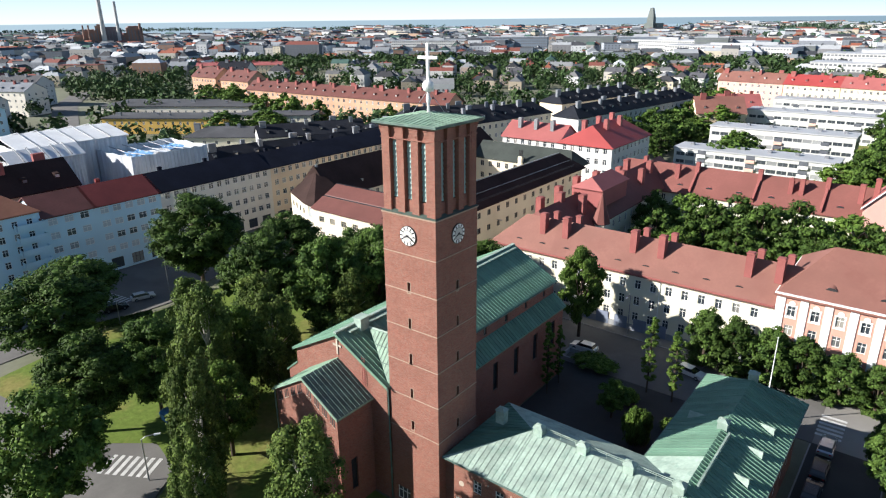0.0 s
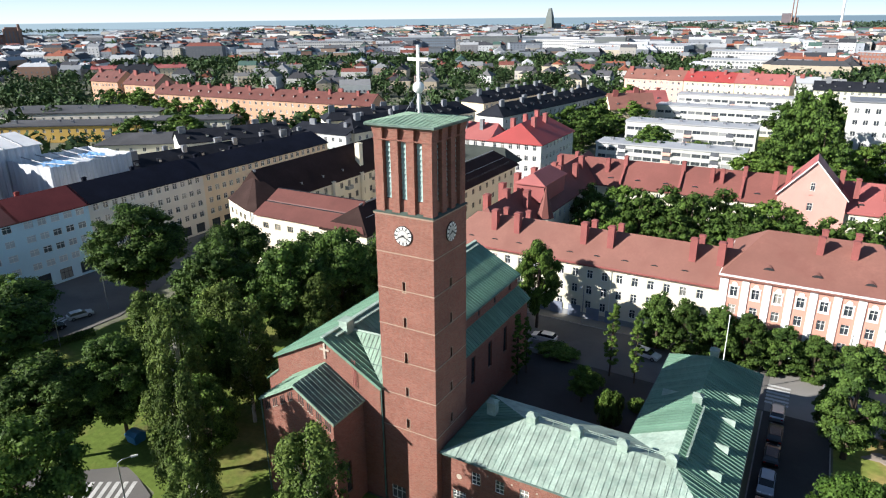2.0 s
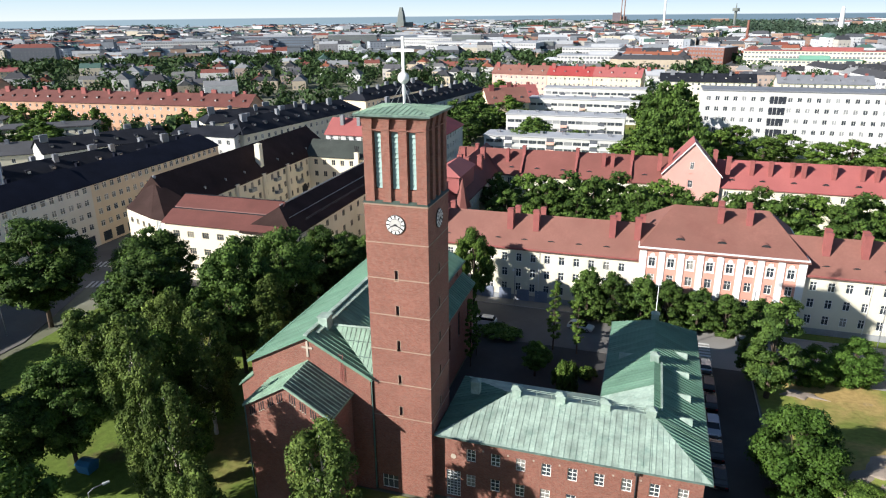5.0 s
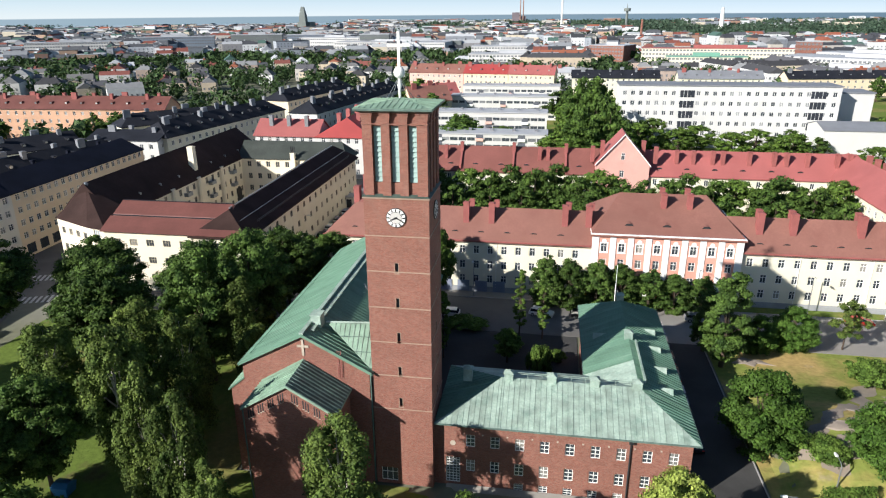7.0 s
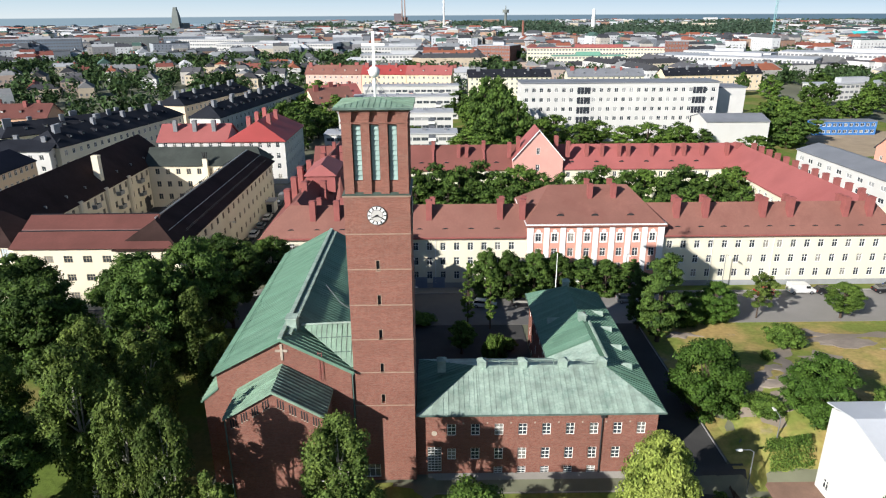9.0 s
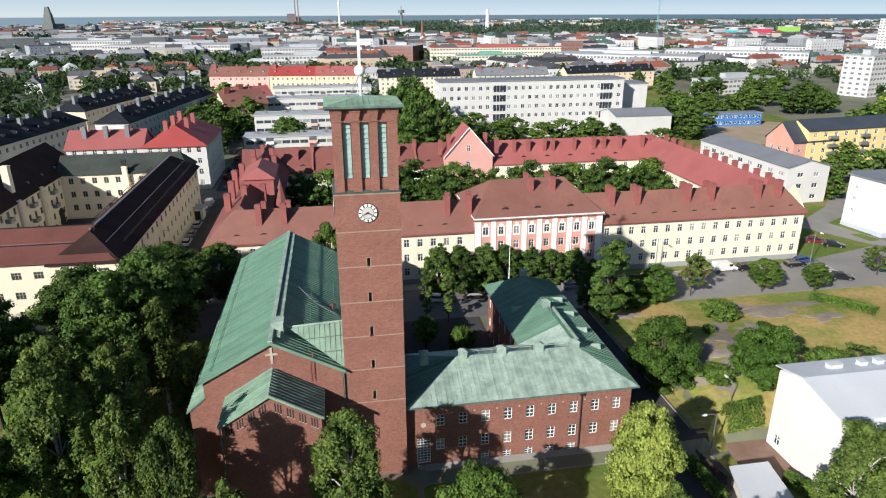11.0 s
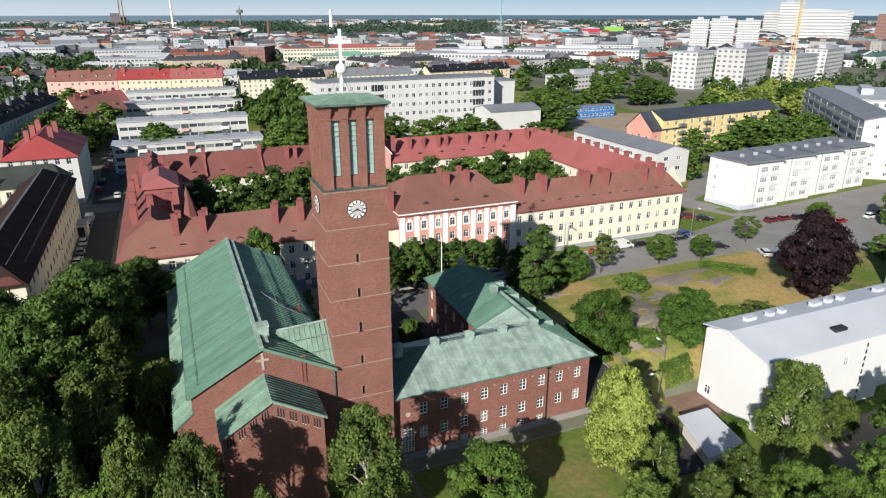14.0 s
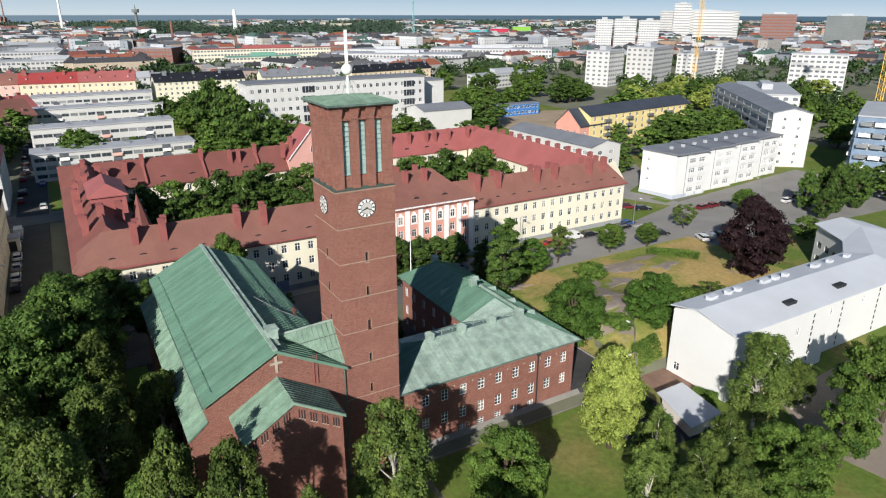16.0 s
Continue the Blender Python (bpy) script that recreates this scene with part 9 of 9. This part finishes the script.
pick = np.repeat(np.arange(len(G)), per)
nl = len(pick)
d = rg.normal(size=(nl, 3))
d /= np.linalg.norm(d, axis=1)[:, None]
zz = np.array([land(x, y) for x, y, _ in grove])
sz = G[:, 2]
pos = np.stack([G[pick, 0], G[pick, 1], zz[pick] + sz[pick] * 0.85], 1) + d * sz[pick][:, None] * np.array([0.8, 0.8, 0.8]) * rg.uniform(0.6, 1.1, nl)[:, None]
nr = d + rg.normal(size=(nl, 3)) * 0.4
u = np.cross(nr, rg.normal(size=(nl, 3)))
u /= np.linalg.norm(u, axis=1)[:, None]
v = np.cross(nr, u)
s = (sz[pick] * rg.uniform(0.22, 0.4, nl) * np.where(gr[pick] < 600, 0.52, np.where(gr[pick] < 1200, 0.72, 1.05)))[:, None]
verts = np.stack([pos + u * s * 1.2, pos - u * s * 0.6 + v * s, pos - u * s * 0.6 - v * s], 1).reshape(-1, 3)
me = bpy.data.meshes.new("woods")
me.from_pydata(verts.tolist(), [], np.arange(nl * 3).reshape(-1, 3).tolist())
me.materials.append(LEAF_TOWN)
me.materials.append(LEAF_HAZED)
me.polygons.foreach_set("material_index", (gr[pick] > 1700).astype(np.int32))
tagged(new("woods", me), "dark green trees between the far houses, the farthest haze-tinted", "trees", kind="stuff")

# the sea to the west
WATER = surface("sea_water", (0.16, 0.24, 0.31), 0.1, 0.002, 0.02, 0.3, 0.0)
shore = []
for k in range(0, 61):
    a = 108.0 + k
    r = coast(a)
    shore.append((-20 + r * math.cos(radians(a)), 20 + r * math.sin(radians(a))))
outer = [(-20 + 4800 * math.cos(radians(168 - k * 5)), 20 + 4800 * math.sin(radians(168 - k * 5))) for k in range(13)]
sheet("water", shore + outer, -17.6, WATER, "pale blue sea beyond the town", "water")

# ---- landmarks ----
def far_tower(name, label, x, y, z, parts_list, category="tower"):
    t = thing(name, (x, y, z), label, category)
    for nm, b, mt in parts_list:
        part(nm, b, mt, t)
    return t


GRANITE = surface("grey_granite", (0.17, 0.19, 0.18), 0.15, 0.05, 1.0, 0.9)
z = land(-960, 2480)
b = Build()
x, y = -960, 2480
b.solid([(x - 15, y - 15, z), (x + 15, y - 15, z), (x + 15, y + 15, z), (x - 15, y + 15, z)], [(x - 11, y - 11, z + 58), (x + 11, y - 11, z + 58), (x + 11, y + 11, z + 58), (x - 11, y + 11, z + 58)])
b.solid([(x - 11, y - 11, z + 58), (x + 11, y - 11, z + 58), (x + 11, y + 11, z + 58), (x - 11, y + 11, z + 58)], [(x - 5, y - 5, z + 88), (x + 5, y - 5, z + 88), (x + 5, y + 5, z + 88), (x - 5, y + 5, z + 88)])
c2 = Build()
c2.box(x - 25, y, z, x + 25, y + 60, z + 34)
far_tower("granite_church", "grey granite church tower on the skyline", x, y, z, [("tower", b, GRANITE), ("nave", c2, GRANITE)], "church")
# power plant by the water
x, y = -1611, 712
z = land(x, y) - 0.5
PLANT_BROWN = surface("brown_plant_cladding", (0.27, 0.16, 0.125), 0.12, 0.05, 0.6, 0.85)
PLANT_DARK = surface("slate_plant_cladding", (0.155, 0.13, 0.145), 0.12, 0.05, 0.6, 0.8)
CONCRETE = surface("pale_concrete", (0.50, 0.49, 0.47), 0.1, 0.1, 2.0, 0.85)
t = thing("power_plant", (x, y, z), "brown and slate clad power plant with two tall chimneys", "power plant")
along = lambda u, v: (x + 0.396 * u + 0.902 * v, y + 0.918 * u - 0.431 * v)
for u0, u1, v0, v1, h, mt in ((0, 24, 0, 36, 34, PLANT_BROWN), (20, 48, -6, 30, 45, PLANT_BROWN), (46, 62, 0, 28, 56, PLANT_BROWN), (62, 100, -4, 26, 50, PLANT_DARK), (100, 122, 0, 24, 36, PLANT_BROWN), (110, 144, -8, 26, 51, PLANT_BROWN), (30, 110, 28, 48, 20, PLANT_BROWN), (120, 150, 26, 44, 14, PLANT_DARK)):
    b = Build()
    b.prism([along(u0, v1), along(u1, v1), along(u1, v0), along(u0, v0)], z, z + h)
    b.prism([along(u0 + 4, v1 - 6), along(u1 - 4, v1 - 6), along(u1 - 4, v0 + 4), along(u0 + 4, v0 + 4)], z + h, z + h + 3)
    part("boiler_hall", b, mt, t)
    for k in range(int((u1 - u0) / 7)):
        b = Build()
        b.prism([along(u0 + 3 + 7 * k, v1 + 0.2), along(u0 + 5 + 7 * k, v1 + 0.2), along(u0 + 5 + 7 * k, v1 - 0.1), along(u0 + 3 + 7 * k, v1 - 0.1)], z + 6, z + h - 5)
        part("window_strip", b, FAR_GLASS, t)
for u, v, h, r0, mt in ((62, 34, 152, 5.6, CONCRETE), (93, 32, 107, 4.2, CONCRETE), (22, 40, 57, 2.6, PLANT_BROWN), (33, 40, 57, 2.6, PLANT_BROWN), (139, 28, 60, 4.0, PLANT_BROWN)):
    b = Build()
    px, py = along(u, v)
    b.tube([(px, py, z), (px, py, z + h * 0.5), (px, py, z + h)], [r0, r0 * 0.8, r0 * 0.68], 14)
    part("chimney" if h > 100 else "stack", b, mt, t)
b = Build()
b.tube([(*along(144, 10), z + 36), (*along(214, 18), z + 12)], [2.4, 2.4], 6)
for u in (165, 190, 210):
    zz0 = z + 36 - 24 * (u - 144) / 70
    b.tube([(*along(u, 12), z), (*along(u, 12), zz0)], [0.8, 0.8], 6)
part("conveyor", b, PLANT_DARK, t)
# a smaller plant far to the north
z = land(-220, 3900)
t = thing("power_plant", (-220, 3900, z), "far dark power plant with two slender chimneys", "power plant")
for x0, x1, h, d in ((-262, -222, 58, 40), (-222, -186, 38, 40)):
    b = Build()
    b.box(x0, 3895, z, x1, 3895 + d, z + h)
    part("boiler_hall", b, PLANT_DARK, t)
for px, h in ((-216, 135), (-200, 168)):
    b = Build()
    b.tube([(px, 3890, z), (px, 3890, z + h)], [3.6, 2.4], 10)
    part("chimney", b, PLANT_BROWN, t)
b = Build()
z = land(114, 1129)
b.tube([(114, 1129, z), (114, 1129, z + 44)], [2.4, 1.7], 12)
t = thing("works_chimney", (114, 1129, z), "old red brick works chimney", "chimney")
part("shaft", b, BRICK, t)
# slender white masts
for px, py, h, r0 in ((0, 2500, 150, 4.0), (546, 2506, 74, 8.0)):
    zz0 = land(px, py)
    b = Build()
    b.tube([(px, py, zz0), (px, py, zz0 + h * 0.7), (px, py, zz0 + h)], [r0, r0 * 0.8, r0 * 0.5], 10)
    far_tower("mast", "tall white mast on the skyline", px, py, zz0, [("shaft", b, WHITE)], "mast")
px, py = 255, 2800
zz0 = land(px, py)
b = Build()
b.tube([(px, py, zz0), (px, py, zz0 + 62)], [5, 5], 10)
b2 = Build()
b2.tube([(px, py, zz0 + 62), (px, py, zz0 + 74)], [13, 13], 14), b2.tube([(px, py, zz0 + 74), (px, py, zz0 + 90)], [2, 1], 8)
far_tower("water_tower", "grey lookout tower on a hill", px, py, zz0, [("shaft", b, GRANITE), ("head", b2, GRANITE)])


# white works and high houses towards the north-east
def white_hall(x, y, lx, ly, h, deg, mat=None, rows=3, label="long white works building with window bands", roof=None):
    z0 = land(x, y)
    t = thing("works_building", (x, y, z0), label, "building", "works beyond the slabs")
    pts = turned([(-lx / 2, -ly / 2), (lx / 2, -ly / 2), (lx / 2, ly / 2), (-lx / 2, ly / 2)], x, y, deg)
    b = Build()
    b.prism(pts, z0, z0 + h)
    part("wall", b, mat or WHITEWALL, t)
    b = Build()
    b.prism(turned([(-lx / 2 - 0.3, -ly / 2 - 0.3), (lx / 2 + 0.3, -ly / 2 - 0.3), (lx / 2 + 0.3, ly / 2 + 0.3), (-lx / 2 - 0.3, ly / 2 + 0.3)], x, y, deg), z0 + h, z0 + h + 0.6)
    b.prism(turned([(-lx / 6, -2), (lx / 6, -2), (lx / 6, 3), (-lx / 6, 3)], x, y, deg), z0 + h + 0.6, z0 + h + 3.4)
    part("roof", b, roof or ROOF_GREY, t)
    for j in range(rows):
        n = int(lx / 3.2)
        b = Build()
        zz = z0 + h * (j + 0.35) / rows
        for i in range(n):
            u = -lx / 2 + lx * (i + 0.5) / n
            b.prism(turned([(u - 1.1, -ly / 2 - 0.08), (u + 1.1, -ly / 2 - 0.08), (u + 1.1, -ly / 2 + 0.02), (u - 1.1, -ly / 2 + 0.02)], x, y, deg), zz, zz + h / rows * 0.42)
        for i in range(max(1, int(ly / 4))):
            v = -ly / 2 + ly * (i + 0.5) / max(1, int(ly / 4))
            b.prism(turned([(-lx / 2 - 0.08, v - 1.0), (-lx / 2 + 0.02, v - 1.0), (-lx / 2 + 0.02, v + 1.0), (-lx / 2 - 0.08, v + 1.0)], x, y, deg), zz, zz + h / rows * 0.42)
        tagged(part("window_band", b, FAR_GLASS, t), kind="stuff")
    return t


GREEN_ROOF = surface("pale_green_sheet_roof", (0.16, 0.34, 0.26), 0.1, 0.1, 2.0, 0.6)
for a in ((104, 590, 64, 14, 13, -2, CREAM, 4, "long cream house with a pale green roof", GREEN_ROOF), (140, 702, 150, 14, 15, -4, CREAM, 4, "long cream house with a red roof", SHEET_RED), (40, 758, 40, 34, 16, -28, BRICK, 4, "red brick works block with a flat roof"), (216, 684, 20, 14, 22, -4, BRICK, 5, "tall dark red stair tower of the works"), (258, 652, 84, 22, 13, -43, None, 3, "long white works building with window bands"),
          (366, 660, 150, 30, 12, 31, None, 3, "wide white works building with window bands"), (455, 680, 60, 22, 15, -37, None, 4, "white works building with a dark roof", ROOF_MID)):
    white_hall(*a)
for a in ((-232, 862, 150, 40, 17, -6, None, 4), (-330, 920, 90, 40, 22, -6, None, 5), (230, 575, 130, 40, 13, -38, None, 3), (330, 560, 120, 36, 16, -38, None, 4), (190, 520, 80, 22, 9, -30, None, 2), (-60, 610, 80, 24, 14, -2, None, 4), (-70, 760, 90, 30, 15, 0, None, 4)):
    white_hall(*a)
for a in ((216, 380, 58, 12, 9.2, 12, None, 3, "low white house with grey window bands"), (287.5, 352, 24, 18, 24, 20, None, 8, "white ten-storey tower house"), (324.5, 344, 40, 20, 26, 22, CONCRETE, 8, "unfinished grey concrete block with empty window openings"),
          (386, 352, 42, 16, 20, 20, None, 7, "white seven-storey apartment block"), (436, 368, 44, 16, 23, 22, None, 8, "white eight-storey apartment block"), (352, 232, 31, 14, 26, -58, None, 9, "white high-rise with banded balconies"), (250, 196, 60, 24, 14, 40, None, 4, "white terraced house with stepped roofs"),
          (1093, 936, 148, 40, 66, -50, CONCRETE, 14, "wide grey office tower on the skyline"), (1058, 949, 32, 30, 80, -49, None, 16, "tall pale office tower on the skyline"), (994, 822, 66, 30, 62, -51, None, 12, "broad white office block on the skyline"),
          (623, 710, 22, 16, 45, -43, None, 14, "tall white apartment tower"), (644, 690, 29, 16, 46, -45, None, 14, "tall white apartment tower"), (666, 667, 27, 16, 44, -47, None, 14, "tall white apartment tower"), (1015, 708, 53, 26, 58, -56, BRICK, 12, "brown brick office block"), (1067, 624, 56, 30, 56, -60, GRANITE, 14, "dark office block with ribbed facade")):
    white_hall(*a)
GREY_BLUE = surface("grey_blue_facade", (0.20, 0.24, 0.29), 0.15, 0.05, 1.0, 0.5)
for a in ((-655, 812, 120, 22, 22, 28, None, 6, "long pale office block behind park trees"), (-545, 868, 105, 22, 26, 24, GREY_BLUE, 7, "long grey-blue office block behind park trees"), (-440, 905, 70, 20, 27, 20, GRANITE, 7, "dark glazed office block"), (-372, 930, 62, 20, 26, 18, GREY_BLUE, 7, "blue-grey office block with upright fins"),
          (-268, 905, 40, 26, 26, 12, GRANITE, 6, "dark office block beside the rail yard"), (-205, 880, 120, 24, 18, 8, GRANITE, 5, "long dark office block with ribbed front")):
    white_hall(*a)
for k, (x, y, col) in enumerate(((775, 1275, (0.02, 0.36, 0.38)), (818, 1245, (0.42, 0.02, 0.05)), (868, 1232, (0.20, 0.42, 0.05)))):
    white_hall(x, y, (50, 38, 40)[k], 34, (27, 30, 34)[k], -32, surface(("teal", "red", "green")[k] + "_panel", col, 0.05, 0.05, 1.0, 0.5), 1, ("teal", "bright red", "bright green")[k] + " panelled shopping centre block")


def tower_crane(x, y, h, jib, deg, mat):
    z0 = land(x, y)
    t = thing("tower_crane", (x, y, z0), "yellow lattice tower crane over a building site", "crane")
    b = Build()
    for sx, sy in ((-1, -1), (1, -1), (1, 1), (-1, 1)):
        b.tube([(x + sx, y + sy, z0), (x + sx, y + sy, z0 + h)], [0.16, 0.16], 4)
    for k in range(int(h / 2)):
        s = 1 if k % 2 else -1
        b.tube([(x - s, y - 1, z0 + 2 * k), (x + s, y - 1, z0 + 2 * k + 2)], [0.1, 0.1], 4)
        b.tube([(x - 1, y - s, z0 + 2 * k), (x - 1, y + s, z0 + 2 * k + 2)], [0.1, 0.1], 4)
    part("mast", b, mat, t)
    b = Build()
    c, q = math.cos(radians(deg)), math.sin(radians(deg))
    for off, zz in ((0, 1.6), (-0.7, 0), (0.7, 0)):
        b.tube([(x - c * jib * 0.3 - q * off, y - q * jib * 0.3 + c * off, z0 + h + zz), (x + c * jib - q * off, y + q * jib + c * off, z0 + h + zz)], [0.14, 0.14], 4)
    for k in range(int(jib * 1.3 / 2)):
        u = -jib * 0.3 + 2 * k
        b.tube([(x + c * u - q * 0.7, y + q * u + c * 0.7, z0 + h), (x + c * (u + 1), y + q * (u + 1), z0 + h + 1.6), (x + c * (u + 2) + q * 0.7, y + q * (u + 2) - c * 0.7, z0 + h)], [0.08, 0.08, 0.08], 4)
    part("jib", b, mat, t)
    b = Build()
    b.box(x - 1.2, y - 1.2, z0 + h - 2.6, x + 1.2, y + 1.2, z0 + h)
    part("cab", b, mat, t)


CRANE = surface("crane_yellow", (0.75, 0.46, 0.10), 0.08, 0.5, 5, 0.5)
tower_crane(309, 290, 66, 45, -30, CRANE)
tower_crane(248, 140, 84, 40, 100, CRANE)
tower_crane(420, 900, 80, 45, 60, surface("crane_teal", (0.25, 0.5, 0.5), 0.08, 0.5, 5, 0.5))

# ---- street furniture and small things ----
def lamp_post(x, y, h, deg, label="grey street lamp on a bent arm"):
    t = thing("street_lamp", (x, y, land(x, y)), label, "street lamp", "street lamps")
    z = land(x, y)
    c, s = math.cos(radians(deg)), math.sin(radians(deg))
    b = Build()
    b.tube([(x, y, z - 0.2), (x, y, z + h * 0.6), (x, y, z + h - 0.3), (x + 0.5 * c, y + 0.5 * s, z + h), (x + 1.5 * c, y + 1.5 * s, z + h)], [0.09, 0.075, 0.06, 0.05, 0.045], 8)
    part("pole", b, METAL, t)
    b = Build()
    b.solid([(x + 1.4 * c - 0.16 * s, y + 1.4 * s + 0.16 * c, z + h - 0.1), (x + 1.4 * c + 0.16 * s, y + 1.4 * s - 0.16 * c, z + h - 0.1), (x + 2.1 * c + 0.14 * s, y + 2.1 * s - 0.14 * c, z + h - 0.06), (x + 2.1 * c - 0.14 * s, y + 2.1 * s + 0.14 * c, z + h - 0.06)],
            [(x + 1.4 * c - 0.12 * s, y + 1.4 * s + 0.12 * c, z + h + 0.1), (x + 1.4 * c + 0.12 * s, y + 1.4 * s - 0.12 * c, z + h + 0.1), (x + 2.1 * c + 0.1 * s, y + 2.1 * s - 0.1 * c, z + h + 0.04), (x + 2.1 * c - 0.1 * s, y + 2.1 * s + 0.1 * c, z + h + 0.04)])
    part("lamp_head", b, LAMP, t)
    return t


for x, y, h, deg in ((2.8, 43.0, 6.4, 180), (8.9, 49.2, 3.0, 90), (-67.0, 28.6, 6.0, 60), (-117.2, 60.9, 9.0, 180), (3.1, 97.0, 8.0, -90), (-37.0, 97.6, 7.5, -90), (-69.5, 87.0, 7.5, 0), (22.0, 97.3, 7.5, -90), (56.5, 96.0, 7.5, -90), (-79.0, 120.0, 7.5, 0), (95.0, 88.0, 9.0, 90), (-110.5, 47.5, 5.0, 180)):
    lamp_post(x, y, h, deg)
f = thing("flagpole", (-12.45, 84.9, 0), "tall white flagpole without a flag", "flagpole")
b = Build()
b.tube([(-12.45, 84.9, 0), (-12.45, 84.9, 6), (-12.45, 84.9, 12.3)], [0.11, 0.09, 0.05], 10)
part("pole", b, WHITE, f)
b = Build()
b.ball((-12.45, 84.9, 12.38), 0.1, 10, 6)
part("finial", b, WHITE, f)


# clipped hedges
def hedge(x0, y0, x1, y1, w, h, label="clipped green hedge beside the terrace", n=None):
    d = Vector((x1 - x0, y1 - y0))
    L = d.length
    n = n or int(L * w * 260)
    rg2 = np.random.default_rng(int(abs(x0 * 10 + y0)))
    u, v, q = rg2.random(n), rg2.uniform(-0.5, 0.5, n), rg2.random(n)
    side = rg2.random(n)
    v = np.where(side < 0.5, np.sign(v) * 0.5, v)
    q = np.where(side >= 0.5, 1.0, q)
    dx, dy = d.x / L, d.y / L
    px, py = x0 + dx * u * L - dy * v * w, y0 + dy * u * L + dx * v * w
    pz = np.array([land(a, b) for a, b in zip(px, py)]) + q * h
    pos = np.stack([px, py, pz], 1) + rg2.normal(size=(n, 3)) * 0.06
    a = rg2.normal(size=(n, 3))
    a /= np.linalg.norm(a, axis=1)[:, None]
    c = np.cross(a, rg2.normal(size=(n, 3)))
    c /= np.linalg.norm(c, axis=1)[:, None]
    s = 0.13
    verts = np.stack([pos + a * s, pos + c * s * 0.7, pos - a * s, pos - c * s * 0.7], 1).reshape(-1, 3)
    me = bpy.data.meshes.new("hedge")
    me.from_pydata(verts.tolist(), [], np.arange(n * 4).reshape(-1, 4).tolist())
    me.materials.append(LEAF_MID)
    tagged(new("hedge", me), label, "hedge", "hedges")


hedge(6.8, 46.9, 12.2, 47.2, 1.7, 1.7)
hedge(-109.5, 53.0, -113.0, 41.0, 1.2, 1.0, "low clipped hedge along the street")
hedge(44.0, 79.5, 50.0, 70.5, 1.6, 1.3, "rough hedge across the park")
hedge(-0.6, 34.6, -1.2, 41.5, 1.2, 1.4, "dark hedge beside the shed")
hedge(9.2, 37.6, 10.9, 34.6, 1.6, 1.2, "yellow-green bushes at the white house")

# fence of the terrace
fn = thing("terrace_fence", (-1.6, 40.5, 0), "dark wooden slatted fence at the terrace", "fence")
for k in range(7):
    b = Build()
    x, y = -1.9 + 0.15 * k, 43.4 - 0.9 * k
    b.box(x - 0.06, y - 0.06, -0.4, x + 0.06, y + 0.06, 1.2)
    part("post", b, BARK, fn)
for j in range(5):
    b = Build()
    b.solid([(-1.9, 43.4, 0.15 + 0.2 * j), (-1.86, 43.4, 0.15 + 0.2 * j), (-0.96, 38.0, 0.15 + 0.2 * j), (-1.0, 38.0, 0.15 + 0.2 * j)], [(-1.9, 43.4, 0.28 + 0.2 * j), (-1.86, 43.4, 0.28 + 0.2 * j), (-0.96, 38.0, 0.28 + 0.2 * j), (-1.0, 38.0, 0.28 + 0.2 * j)])
    part("rail", b, BARK, fn)
fn.location = (1.2, 40.3, -2.0)
# blue waste container in the park
bn = thing("waste_container", (-76.3, 36.8, 0), "blue steel waste container under birches", "container")
BLUE = surface("container_blue", (0.03, 0.14, 0.30), 0.15, 0.6, 6, 0.5)
b = Build()
b.solid([(-77.1, 36.1, 0.1), (-75.5, 36.1, 0.1), (-75.5, 37.5, 0.1), (-77.1, 37.5, 0.1)], [(-77.3, 35.9, 1.3), (-75.3, 35.9, 1.3), (-75.3, 37.7, 1.3), (-77.3, 37.7, 1.3)])
part("body", b, BLUE, bn)
b = Build()
b.solid([(-77.3, 35.9, 1.3), (-75.3, 35.9, 1.3), (-75.3, 37.7, 1.3), (-77.3, 37.7, 1.3)], [(-77.2, 36.5, 1.65), (-75.4, 36.5, 1.65), (-75.4, 37.1, 1.65), (-77.2, 37.1, 1.65)])
part("lid", b, BLUE, bn)
for sx in (-77.0, -75.6):
    for sy in (36.2, 37.4):
        b = Build()
        b.tube([(sx - 0.04, sy, 0.06), (sx + 0.04, sy, 0.06)], [0.1, 0.1], 8)
        part("wheel", b, TYRE, bn)
# gate building at the end of the side street
kb = thing("gate_kiosk", (-77.6, 153.5, 0), "pale grey gate kiosk at the street side", "kiosk")
b = Build()
b.box(-79.0, 151.6, 0, -76.4, 155.4, 3.0)
part("wall", b, GREYWALL, kb)
b = Build()
b.box(-79.2, 151.4, 3.0, -76.2, 155.6, 3.25)
part("roof", b, ROOF_GREY, kb)
b = Build()
b.box(-78.4, 151.53, 0.1, -77.0, 151.6, 2.4)
part("door", b, BLACK, kb)
# sunken ramp walls in the church yard
rw = thing("ramp_wall", (-36, 86, 0), "low dark retaining wall of a yard ramp", "wall")
for x0, y0, x1, y1 in ((-42.0, 83.6, -34.5, 83.9), (-42.0, 86.6, -34.5, 86.9), (-42.3, 83.6, -42.0, 86.9)):
    b = Build()
    b.box(x0, y0, -0.1, x1, y1, 0.7)
    part("wall", b, PLINTH, rw)
